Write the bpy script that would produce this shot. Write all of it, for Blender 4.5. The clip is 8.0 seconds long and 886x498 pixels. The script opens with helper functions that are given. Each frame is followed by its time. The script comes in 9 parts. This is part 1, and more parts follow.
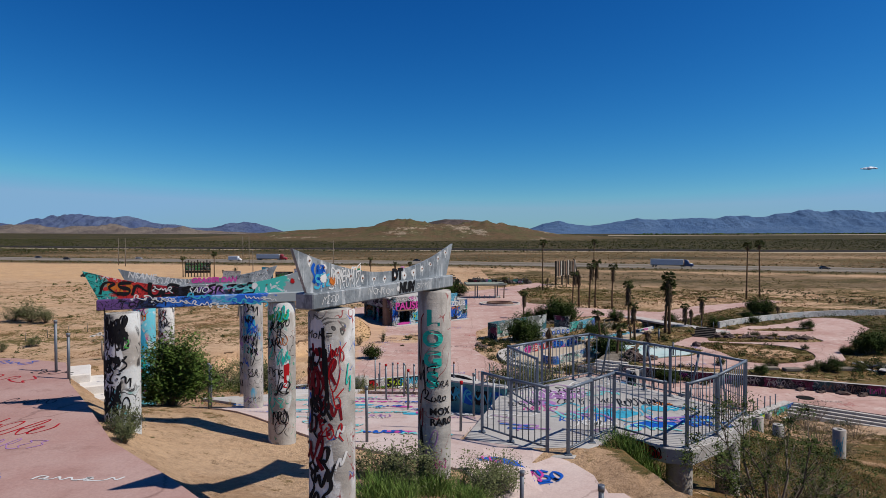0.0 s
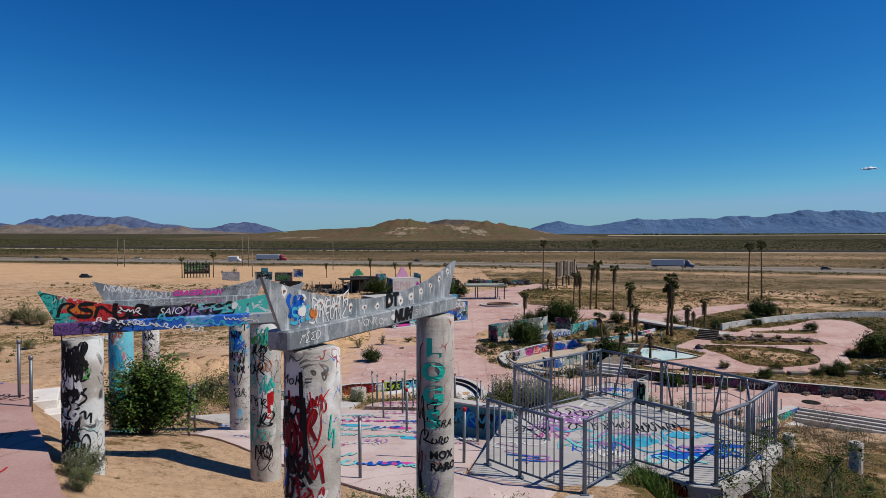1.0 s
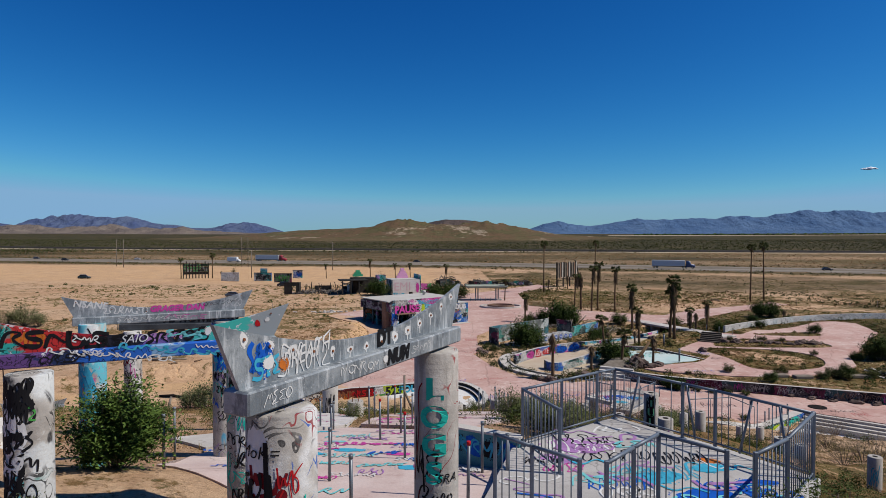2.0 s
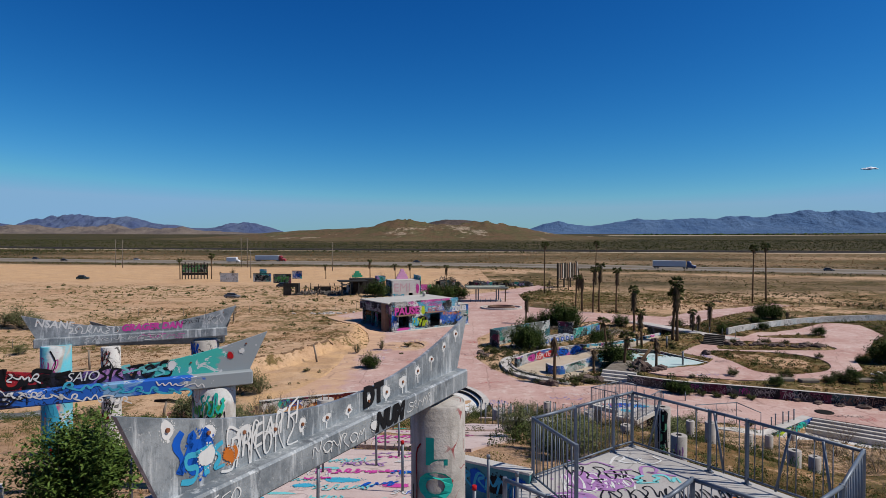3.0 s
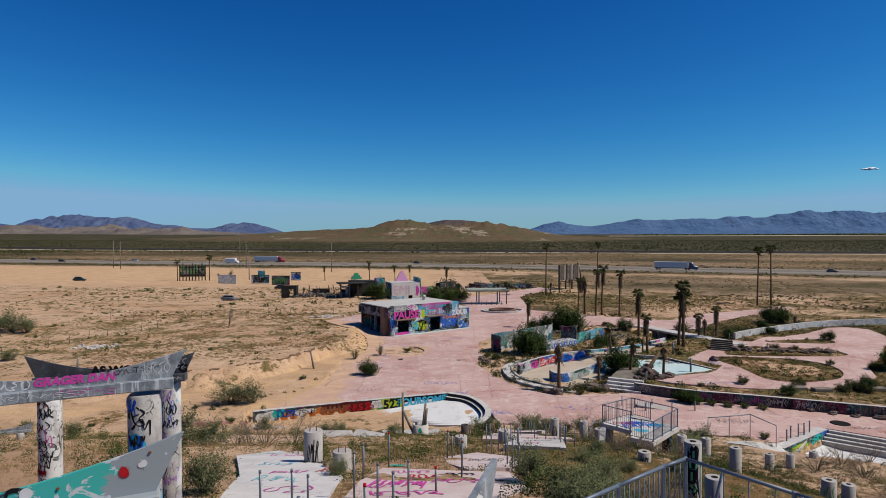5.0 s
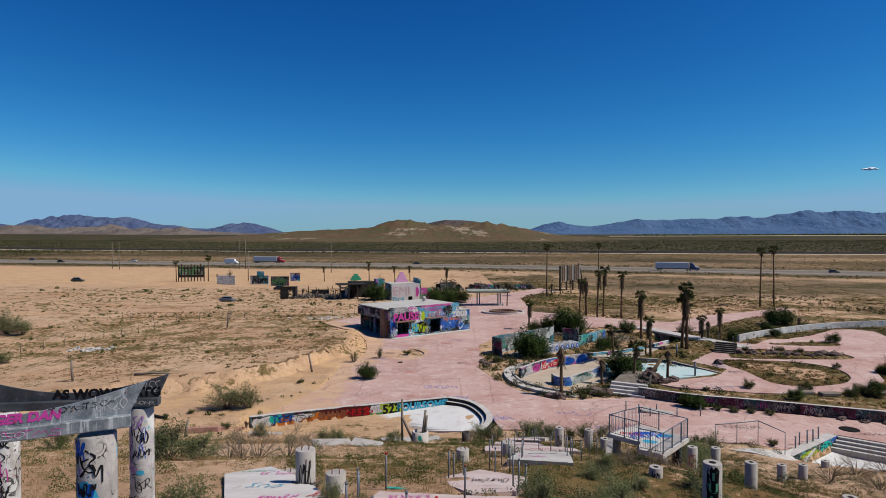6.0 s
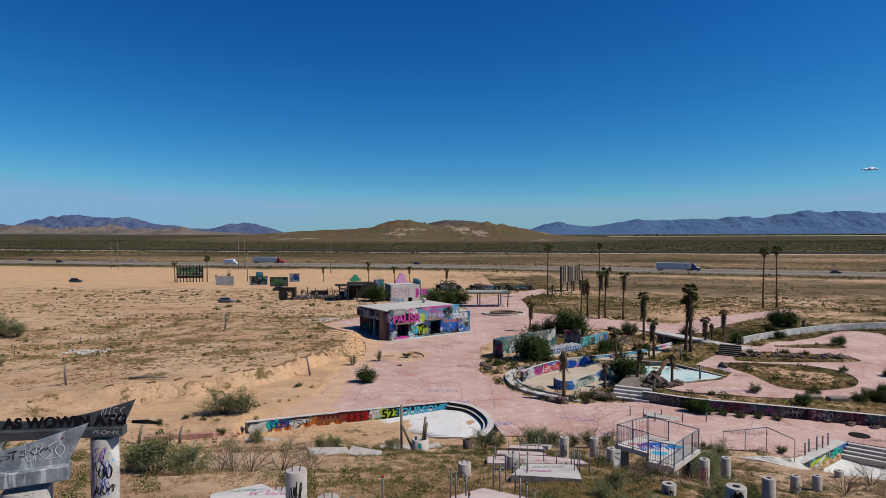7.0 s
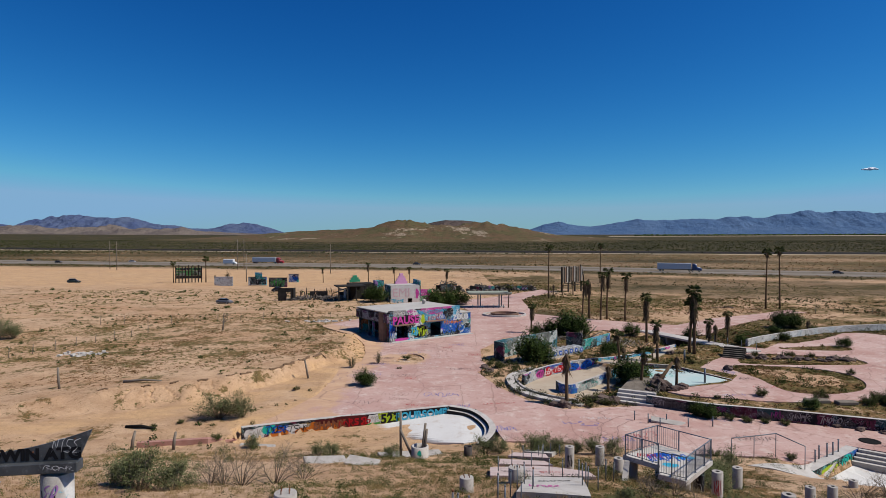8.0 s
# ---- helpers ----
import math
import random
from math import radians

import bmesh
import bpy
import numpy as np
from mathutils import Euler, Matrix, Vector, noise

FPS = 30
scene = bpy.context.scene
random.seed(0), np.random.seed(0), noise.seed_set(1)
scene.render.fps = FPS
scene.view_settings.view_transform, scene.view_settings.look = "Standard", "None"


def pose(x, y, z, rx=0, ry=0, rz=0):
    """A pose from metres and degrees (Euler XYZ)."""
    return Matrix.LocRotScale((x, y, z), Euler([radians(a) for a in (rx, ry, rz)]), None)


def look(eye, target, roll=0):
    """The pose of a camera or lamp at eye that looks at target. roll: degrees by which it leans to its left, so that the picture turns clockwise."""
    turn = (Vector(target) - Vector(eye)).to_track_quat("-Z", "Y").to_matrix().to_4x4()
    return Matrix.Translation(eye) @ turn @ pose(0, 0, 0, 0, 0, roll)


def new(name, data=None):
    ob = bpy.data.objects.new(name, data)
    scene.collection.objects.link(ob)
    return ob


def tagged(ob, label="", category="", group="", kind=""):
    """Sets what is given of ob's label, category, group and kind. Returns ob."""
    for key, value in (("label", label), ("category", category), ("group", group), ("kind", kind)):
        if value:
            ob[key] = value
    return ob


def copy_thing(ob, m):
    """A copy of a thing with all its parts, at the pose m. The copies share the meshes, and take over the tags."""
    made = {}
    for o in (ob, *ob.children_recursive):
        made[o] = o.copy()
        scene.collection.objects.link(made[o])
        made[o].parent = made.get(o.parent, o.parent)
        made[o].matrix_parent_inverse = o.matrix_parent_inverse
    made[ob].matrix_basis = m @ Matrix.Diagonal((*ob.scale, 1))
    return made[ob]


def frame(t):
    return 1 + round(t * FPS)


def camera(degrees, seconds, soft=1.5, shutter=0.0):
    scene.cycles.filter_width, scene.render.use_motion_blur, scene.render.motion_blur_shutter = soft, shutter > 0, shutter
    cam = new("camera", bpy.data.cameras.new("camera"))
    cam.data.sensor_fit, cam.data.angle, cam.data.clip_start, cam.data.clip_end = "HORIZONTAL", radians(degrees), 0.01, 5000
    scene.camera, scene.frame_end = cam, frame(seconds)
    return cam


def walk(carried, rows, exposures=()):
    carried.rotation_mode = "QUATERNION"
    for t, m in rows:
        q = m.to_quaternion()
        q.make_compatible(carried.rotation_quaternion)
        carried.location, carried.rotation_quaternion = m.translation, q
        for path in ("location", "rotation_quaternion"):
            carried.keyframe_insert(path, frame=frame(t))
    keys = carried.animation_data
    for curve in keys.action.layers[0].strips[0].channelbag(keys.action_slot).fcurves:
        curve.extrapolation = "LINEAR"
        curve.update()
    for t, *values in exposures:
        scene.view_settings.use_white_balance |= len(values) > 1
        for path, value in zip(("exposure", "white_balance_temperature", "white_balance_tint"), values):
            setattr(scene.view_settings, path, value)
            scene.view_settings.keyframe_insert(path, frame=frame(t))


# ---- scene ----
cam = camera(72.0, 8.0, soft=0.5)
PATH = [
    (0.0, -0.010, 0.001, 16.901, 88.66, 0, 0),
    (0.5, -0.021, 0.487, 16.994, 88.66, 0, 0),
    (1.0, -0.033, 0.976, 17.088, 88.67, 0, 0),
    (1.5, -0.045, 1.474, 17.184, 88.67, 0, 0),
    (2.0, -0.057, 1.983, 17.281, 88.68, 0, 0),
    (2.5, -0.070, 2.506, 17.379, 88.68, 0, 0),
    (3.0, -0.083, 3.044, 17.476, 88.68, 0, 0),
    (3.5, -0.097, 3.600, 17.572, 88.69, 0, 0),
    (4.0, -0.111, 4.173, 17.665, 88.69, 0, 0),
    (4.5, -0.126, 4.764, 17.756, 88.70, 0, 0),
    (5.0, -0.141, 5.371, 17.843, 88.70, 0, 0),
    (5.5, -0.157, 5.992, 17.924, 88.70, 0, 0),
    (6.0, -0.173, 6.626, 18.000, 88.71, 0, 0),
    (6.5, -0.190, 7.270, 18.067, 88.71, 0, 0),
    (7.0, -0.207, 7.920, 18.125, 88.72, 0, 0),
    (7.5, -0.224, 8.571, 18.173, 88.72, 0, 0),
    (8.0, -0.242, 9.218, 18.208, 88.72, 0, 0),
]
walk(cam, [(t, pose(*p)) for t, *p in PATH])
scene.view_settings.exposure = 0.0

# ---- world and sun ----
SUN = Vector((0.62, -0.12, 0.775)).normalized()
world = bpy.data.worlds.new("sky")
scene.world = world
world.use_nodes = True
wn = world.node_tree.nodes
sky = wn.new("ShaderNodeTexSky")
sky.sky_type = "NISHITA"
sky.sun_disc = False
sky.sun_elevation = math.asin(SUN.z)
sky.sun_rotation = math.atan2(SUN.x, SUN.y)
sky.altitude = 600
sky.air_density = 1.0
sky.dust_density = 0.0
sky.ozone_density = 3.0
wn["Background"].inputs["Strength"].default_value = 0.1
# clear dry air: a deep blue that pales only near the horizon
wt = world.node_tree
split, join = wn.new("ShaderNodeSeparateColor"), wn.new("ShaderNodeCombineColor")
wt.links.new(sky.outputs[0], split.inputs[0])
for i, (power, gain, most) in enumerate(((2.5, 10.0, 2.2), (1.5, 8.3, 4.1), (1.12, 9.2, 6.3))):
    dim, deep, lift = wn.new("ShaderNodeMath"), wn.new("ShaderNodeMath"), wn.new("ShaderNodeMath")
    dim.operation, deep.operation, lift.operation = "MULTIPLY", "POWER", "MULTIPLY"
    dim.inputs[1].default_value, deep.inputs[1].default_value, lift.inputs[1].default_value = 0.1, power, gain
    wt.links.new(split.outputs[i], dim.inputs[0])
    wt.links.new(dim.outputs[0], deep.inputs[0])
    wt.links.new(deep.outputs[0], lift.inputs[0])
    cap = wn.new("ShaderNodeMath")
    cap.operation = "MINIMUM"
    cap.inputs[1].default_value = most
    wt.links.new(lift.outputs[0], cap.inputs[0])
    wt.links.new(cap.outputs[0], join.inputs[i])
wt.links.new(join.outputs[0], wn["Background"].inputs["Color"])
sun = new("sun", bpy.data.lights.new("sun", "SUN"))
sun.data.energy = 5.0
sun.data.angle = radians(0.53)
sun.data.color = (1.0, 0.94, 0.83)
sun.matrix_world = look(SUN * 50, (0, 0, 0))

# ---- materials ----
class Mat:
    """A node material with short ways to make its nodes."""

    def __init__(self, name, rough=0.85, metal=0.0):
        self.m = bpy.data.materials.new(name)
        self.m.use_nodes = True
        self.t = self.m.node_tree
        self.b = self.t.nodes["Principled BSDF"]
        self.b.inputs["Roughness"].default_value = rough
        self.b.inputs["Metallic"].default_value = metal
        # dusty, weathered surfaces have little sheen
        self.b.inputs["Specular IOR Level"].default_value = 0.5 if rough < 0.56 else 0.08

    def node(self, kind, **inputs):
        n = self.t.nodes.new("ShaderNode" + kind)
        for k, v in inputs.items():
            self.put(n.inputs[k.replace("_", " ")], v)
        return n

    def put(self, socket, v):
        if isinstance(v, bpy.types.NodeSocket):
            self.t.links.new(v, socket)
        elif isinstance(v, tuple) and len(v) == 3 and socket.type == "RGBA":
            socket.default_value = (*v, 1)
        else:
            socket.default_value = v

    def pos(self):
        return self.node("NewGeometry").outputs["Position"]

    def obj(self):
        return self.node("TexCoord").outputs["Object"]

    def noise(self, at, scale, detail=4.0, rough=0.6, distortion=0.0):
        n = self.node("TexNoise", Vector=at, Scale=scale, Detail=detail, Roughness=rough, Distortion=distortion)
        return n.outputs["Fac"]

    def ramp(self, fac, lo, hi, a=0.0, b=1.0):
        n = self.node("MapRange")
        n.interpolation_type = "SMOOTHSTEP"
        for k, v in zip(("Value", "From Min", "From Max", "To Min", "To Max"), (fac, lo, hi, a, b)):
            self.put(n.inputs[k], v)
        return n.outputs[0]

    def mix(self, fac, a, b, how="MIX"):
        n = self.t.nodes.new("ShaderNodeMix")
        n.data_type, n.blend_type = "RGBA", how
        self.put(n.inputs[0], fac)
        self.put(n.inputs[6], a)
        self.put(n.inputs[7], b)
        return n.outputs[2]

    def math(self, how, a, b=0.5):
        n = self.t.nodes.new("ShaderNodeMath")
        n.operation = how
        self.put(n.inputs[0], a)
        self.put(n.inputs[1], b)
        return n.outputs[0]

    def stretch(self, at, x, y, z):
        n = self.t.nodes.new("ShaderNodeVectorMath")
        n.operation = "MULTIPLY"
        self.put(n.inputs[0], at)
        n.inputs[1].default_value = (x, y, z)
        return n.outputs[0]

    def random(self):
        return self.node("ObjectInfo").outputs["Random"]

    def island(self):
        return self.node("NewGeometry").outputs["Random Per Island"]

    def bump(self, height, strength=0.3, distance=0.02):
        n = self.node("Bump", Height=height, Strength=strength, Distance=distance)
        self.t.links.new(n.outputs[0], self.b.inputs["Normal"])

    def done(self, colour, rough=None):
        self.put(self.b.inputs["Base Color"], colour)
        if rough is not None:
            self.put(self.b.inputs["Roughness"], rough)
        return self.m


def stained(name, a, b, stain, scale=1.0, rough=0.85, metal=0.0, bump=0.25, crack=False):
    """A surface of two close tones with stains and grain."""
    m = Mat(name, rough, metal)
    p = m.pos()
    c = m.mix(m.ramp(m.noise(p, 0.9 * scale, 5), 0.3, 0.7), a, b)
    c = m.mix(m.ramp(m.noise(p, 2.7 * scale, 6, 0.7), 0.52, 0.75, 0, 0.75), c, stain)
    c = m.mix(m.ramp(m.noise(p, 38 * scale, 3, 0.7), 0.3, 0.7, 0, 0.22), c, tuple(0.45 * v for v in a))
    if crack:
        w = m.node("VectorMath")
        m.put(w.inputs[0], p)
        m.put(w.inputs[1], m.node("TexNoise", Vector=p, Scale=1.3, Detail=5).outputs["Color"])
        v = m.node("TexVoronoi", Vector=w.outputs[0], Scale=0.3 * scale)
        v.feature = "DISTANCE_TO_EDGE"
        c = m.mix(m.ramp(v.outputs["Distance"], 0.0, 0.008, 0.45, 0.0), c, tuple(0.5 * x for x in stain))
    m.bump(m.noise(p, 26 * scale, 4, 0.7), bump)
    return m.done(c)


def flecked(name, a, b, rough=0.8):
    """Leaves, twigs and stones: each loose piece takes its own tone between two."""
    m = Mat(name, rough)
    c = m.mix(m.island(), a, b)
    c = m.mix(m.ramp(m.random(), 0, 1, 0, 0.35), c, tuple(0.6 * x for x in a))
    return m.done(c)


def spray(name, base, colours, scale=1.0, cover=0.5, seed=0.0):
    """A wall covered in spray paint: panels of colour side by side, scrawled over with thin lines, on a bare base."""
    m = Mat(name, 0.7)
    p = m.node("VectorMath")
    m.put(p.inputs[0], m.pos())
    p.inputs[1].default_value = (seed * 13.1, seed * 7.7, seed * 3.3)
    p = p.outputs[0]
    c = m.mix(m.ramp(m.noise(p, 1.4 * scale, 5), 0.35, 0.65), base, tuple(0.65 * v for v in base))
    w = m.node("VectorMath")
    m.put(w.inputs[0], p)
    m.put(w.inputs[1], m.stretch(m.node("TexNoise", Vector=p, Scale=2.2 * scale, Detail=3).outputs["Color"], 0.9, 0.9, 0.5))
    v = m.node("TexVoronoi", Vector=m.stretch(w.outputs[0], 1, 1, 1.25), Scale=1.25 * scale)
    v.distance = "CHEBYCHEV"
    pick = m.node("SeparateColor", Color=v.outputs["Color"])
    n = len(colours)
    for i, col in enumerate(colours):
        lo = i / n * min(1.0, 0.45 + 0.75 * max(cover, 0.0))
        hi = (i + 1) / n * min(1.0, 0.45 + 0.75 * max(cover, 0.0))
        here = m.math("MULTIPLY", m.math("GREATER_THAN", pick.outputs[0], lo), m.math("LESS_THAN", pick.outputs[0], hi))
        c = m.mix(m.math("MULTIPLY", here, m.ramp(m.noise(p, 6 * scale, 4, 0.7), 0.30, 0.42)), c, col)
    for k, (ink, size, width) in enumerate((((0.014, 0.014, 0.016), 3.4, 0.018), ((0.55, 0.55, 0.55), 4.6, 0.014), (colours[0], 5.5, 0.016), ((0.014, 0.014, 0.016), 6.5, 0.014))):
        line = m.noise(m.stretch(p, 1.0 + 0.2 * k, 1.0, 0.85), size * scale, 1.0, 0.4, 1.6)
        line = m.math("ABSOLUTE", m.math("SUBTRACT", line, 0.47 + 0.02 * k))
        where = m.ramp(m.noise(p, (1.1 + 0.4 * k) * scale, 2), 0.44, 0.52)
        c = m.mix(m.math("MULTIPLY", m.ramp(line, width, width * 1.35, 0.92, 0.0), where), c, ink)
    fade = m.ramp(m.noise(p, 7 * scale, 5, 0.7), 0.52, 0.75, 0, 0.45)
    c = m.mix(fade, c, base)
    m.bump(m.noise(p, 30, 3), 0.15)
    return m.done(c)


def plain(name, c, rough=0.6, metal=0.0, vary=0.25):
    m = Mat(name, rough, metal)
    k = m.mix(m.ramp(m.noise(m.pos(), 5.0, 5, 0.7), 0.35, 0.75, 0, 1), c, tuple(v * (1 - vary) for v in c))
    return m.done(k)


PINK = Mat("pink_concrete", 0.85)
_p = PINK.pos()
_c = PINK.mix(PINK.ramp(PINK.noise(_p, 0.12, 6, 0.6), 0.32, 0.68), (0.375, 0.225, 0.195), (0.465, 0.325, 0.290))
_c = PINK.mix(PINK.ramp(PINK.noise(_p, 0.5, 7, 0.75), 0.5, 0.66, 0, 0.75), _c, (0.52, 0.42, 0.375))
_c = PINK.mix(PINK.ramp(PINK.noise(_p, 1.3, 7, 0.8), 0.53, 0.66, 0, 0.75), _c, (0.27, 0.16, 0.13))
_d = PINK.node("Attribute")
_d.attribute_name = "drift"
_s = PINK.math("ADD", _d.outputs["Fac"], PINK.math("MULTIPLY", PINK.math("SUBTRACT", PINK.noise(PINK.stretch(_p, 1, 0.6, 1), 0.3, 7, 0.7), 0.5), 1.7))
_c = PINK.mix(PINK.ramp(_s, 0.28, 0.62, 0, 0.95), _c, PINK.mix(PINK.ramp(PINK.noise(PINK.stretch(_p, 0.35, 1.0, 1), 0.5, 6, 0.7), 0.35, 0.65), (0.50, 0.335, 0.215), (0.42, 0.265, 0.175)))
_f = PINK.noise(_p, 2.3, 7, 0.85)
_c = PINK.mix(PINK.ramp(_f, 0.57, 0.64, 0, 0.5), _c, (0.24, 0.15, 0.125))
_c = PINK.mix(PINK.ramp(_f, 0.36, 0.43, 0.5, 0), _c, (0.56, 0.45, 0.41))
_w = PINK.node("VectorMath")
PINK.put(_w.inputs[0], _p)
PINK.put(_w.inputs[1], PINK.node("TexNoise", Vector=_p, Scale=0.5, Detail=4).outputs["Color"])
_v = PINK.node("TexVoronoi", Vector=PINK.stretch(_w.outputs[0], 1, 0.6, 0), Scale=0.16)
_v.feature = "DISTANCE_TO_EDGE"
_c = PINK.mix(PINK.ramp(_v.outputs["Distance"], 0.0, 0.012, 0.5, 0.0), _c, (0.19, 0.12, 0.10))
PINK.bump(PINK.noise(_p, 9, 5, 0.7), 0.3)
PINK = PINK.done(_c)
PINK_NEAR = stained("pink_concrete_near", (0.335, 0.190, 0.168), (0.405, 0.275, 0.250), (0.245, 0.140, 0.120), 0.8, crack=True)
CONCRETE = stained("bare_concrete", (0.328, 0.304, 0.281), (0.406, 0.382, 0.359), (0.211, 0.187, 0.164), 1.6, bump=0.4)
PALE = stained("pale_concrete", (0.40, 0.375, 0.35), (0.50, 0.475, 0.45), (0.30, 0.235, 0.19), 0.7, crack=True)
WHITE = stained("white_pool_plaster", (0.546, 0.530, 0.515), (0.608, 0.601, 0.585), (0.429, 0.343, 0.281), 0.35)
AQUA = stained("aqua_pool_paint", (0.374, 0.515, 0.515), (0.468, 0.546, 0.538), (0.484, 0.468, 0.437), 0.4)
STEEL = Mat("galvanised_steel", 0.55, 0.2)
_p = STEEL.pos()
_c = STEEL.mix(STEEL.ramp(STEEL.noise(_p, 3.2, 6, 0.7), 0.36, 0.64), (0.125, 0.145, 0.165), (0.27, 0.295, 0.315))
_c = STEEL.mix(STEEL.ramp(STEEL.noise(STEEL.stretch(_p, 1, 1, 0.10), 17, 5, 0.7), 0.52, 0.66, 0, 0.75), _c, (0.50, 0.52, 0.54))
_c = STEEL.mix(STEEL.ramp(STEEL.noise(STEEL.stretch(_p, 1, 1, 0.3), 9, 6, 0.75), 0.56, 0.64, 0, 0.7), _c, (0.075, 0.085, 0.10))
_c = STEEL.mix(STEEL.ramp(STEEL.noise(_p, 42, 5, 0.8), 0.52, 0.70, 0, 0.6), _c, (0.09, 0.105, 0.12))
_c = STEEL.mix(STEEL.ramp(STEEL.noise(_p, 26, 5, 0.8), 0.60, 0.70, 0, 0.8), _c, (0.48, 0.49, 0.50))
STEEL.bump(STEEL.noise(_p, 60, 3), 0.15)
STEEL = STEEL.done(_c)
# near-black: soot on the ruins, painted-in shade below the footbridge
SOOT_SHADE = stained("soot_and_shade_blocks", (0.022, 0.020, 0.019), (0.045, 0.041, 0.038), (0.010, 0.009, 0.009), 0.5)
POST = plain("dull_steel", (0.156, 0.172, 0.195), 0.5, 0.6)
RAIL = plain("blue_grey_rail_paint", (0.12, 0.145, 0.185), 0.5, 0.25)
DARK = plain("dark_void", (0.015, 0.014, 0.014), 0.95)
RUST = stained("rusty_steel", (0.172, 0.062, 0.031), (0.234, 0.101, 0.055), (0.094, 0.047, 0.031), 2.0)
ASPHALT = stained("worn_asphalt", (0.190, 0.163, 0.135), (0.225, 0.195, 0.162), (0.12, 0.108, 0.095), 0.05)
BALLAST = stained("dark_ballast", (0.035, 0.033, 0.035), (0.047, 0.043, 0.043), (0.078, 0.066, 0.055), 0.03)
BARK = stained("palm_bark", (0.101, 0.066, 0.039), (0.140, 0.094, 0.058), (0.055, 0.039, 0.027), 1.5)
TWIG = flecked("grey_twigs", (0.133, 0.101, 0.078), (0.234, 0.195, 0.156))
LEAF = flecked("dark_green_leaves", (0.023, 0.043, 0.009), (0.066, 0.094, 0.023))
SAGE = flecked("sage_leaves", (0.060, 0.075, 0.028), (0.155, 0.165, 0.078))
OLIVE = flecked("olive_leaves", (0.034, 0.042, 0.012), (0.082, 0.088, 0.030))
GREEN = flecked("fresh_green_blades", (0.07, 0.14, 0.025), (0.19, 0.25, 0.07))
PAINT_MINT = plain("mint_spray", (0.16, 0.48, 0.27), 0.6)
STRAW = flecked("dry_straw", (0.203, 0.133, 0.055), (0.328, 0.234, 0.117))
FROND = flecked("palm_fronds", (0.035, 0.055, 0.014), (0.101, 0.109, 0.039))
SKIRT = flecked("dead_palm_fronds", (0.094, 0.066, 0.039), (0.211, 0.156, 0.094))
ROCK = stained("red_brown_rock", (0.065, 0.045, 0.040), (0.16, 0.12, 0.105), (0.030, 0.024, 0.022), 1.1, bump=0.8)
WOOD = stained("grey_weathered_wood", (0.156, 0.133, 0.109), (0.226, 0.195, 0.164), (0.094, 0.078, 0.066), 1.4)
ROOFING = stained("pale_roofing", (0.390, 0.374, 0.351), (0.452, 0.437, 0.413), (0.296, 0.273, 0.250), 0.25)
BROWN = stained("brown_fascia", (0.172, 0.109, 0.078), (0.250, 0.164, 0.125), (0.094, 0.062, 0.055), 0.6)
PAINT_BLACK = plain("black_spray", (0.012, 0.012, 0.014), 0.6)
PAINT_WHITE = plain("white_spray", (0.562, 0.562, 0.562), 0.6, vary=0.15)
PAINT_RED = plain("red_spray", (0.374, 0.012, 0.016), 0.6)
PAINT_BLUE = plain("blue_spray", (0.009, 0.086, 0.429), 0.6)
PAINT_SKY = plain("light_blue_spray", (0.047, 0.328, 0.484), 0.6)
PAINT_TEAL = plain("teal_spray", (0.02, 0.40, 0.33), 0.6)
PAINT_PINK = plain("pink_spray", (0.484, 0.055, 0.281), 0.6)
PAINT_GREEN = plain("green_spray", (0.062, 0.281, 0.062), 0.6)
PAINT_LIME = plain("lime_spray", (0.328, 0.429, 0.023), 0.6)
PAINT_ORANGE = plain("orange_spray", (0.468, 0.133, 0.023), 0.6)
PAINT_LILAC = plain("lilac_spray", (0.328, 0.172, 0.374), 0.6)
GREY = (0.281, 0.265, 0.250)
RED_, BLUE_, TEAL_, PINK_, WHITE_, BLACK_ = (0.351, 0.016, 0.023), (0.016, 0.078, 0.328), (0.023, 0.265, 0.242), (0.468, 0.062, 0.265), (0.515, 0.515, 0.515), (0.015, 0.015, 0.018)
LIME_, ORANGE_, LILAC_, SKY_ = (0.312, 0.374, 0.039), (0.437, 0.156, 0.031), (0.281, 0.156, 0.343), (0.078, 0.296, 0.429)
WALL_A = spray("painted_wall_bright", (0.359, 0.335, 0.320), [SKY_, BLACK_, PINK_, WHITE_, BLUE_, BLACK_], 0.30, 0.5, 1)
WALL_B = spray("painted_wall_blue", (0.343, 0.328, 0.312), [TEAL_, WHITE_, BLUE_, SKY_, BLACK_], 0.42, 0.42, 2)
WALL_C = spray("painted_wall_dark", (0.12, 0.105, 0.098), [BLACK_, (0.14, 0.03, 0.06), (0.04, 0.085, 0.085), BLACK_], 0.5, 0.4, 3)
WALL_D = spray("painted_wall_white", (0.50, 0.49, 0.48), [WHITE_, (0.36, 0.40, 0.42), (0.40, 0.36, 0.33)], 0.45, -0.1, 4)
WALL_E = spray("painted_wall_mixed", (0.234, 0.211, 0.203), [LILAC_, TEAL_, BLACK_, WHITE_, ORANGE_], 0.4, 0.5, 5)
WALL_F = spray("painted_blocks_teal", (0.17, 0.175, 0.165), [(0.02, 0.16, 0.13), BLACK_, (0.42, 0.43, 0.42), (0.04, 0.13, 0.17)], 0.6, 0.2, 6)
WALL_G = spray("painted_fascia_dark", (0.10, 0.085, 0.09), [(0.10, 0.04, 0.09), BLACK_, (0.22, 0.22, 0.24)], 0.5, 0.35, 7)
LANDING = stained("pale_pink_landing", (0.47, 0.36, 0.335), (0.55, 0.46, 0.435), (0.36, 0.25, 0.225), 0.8, crack=True)
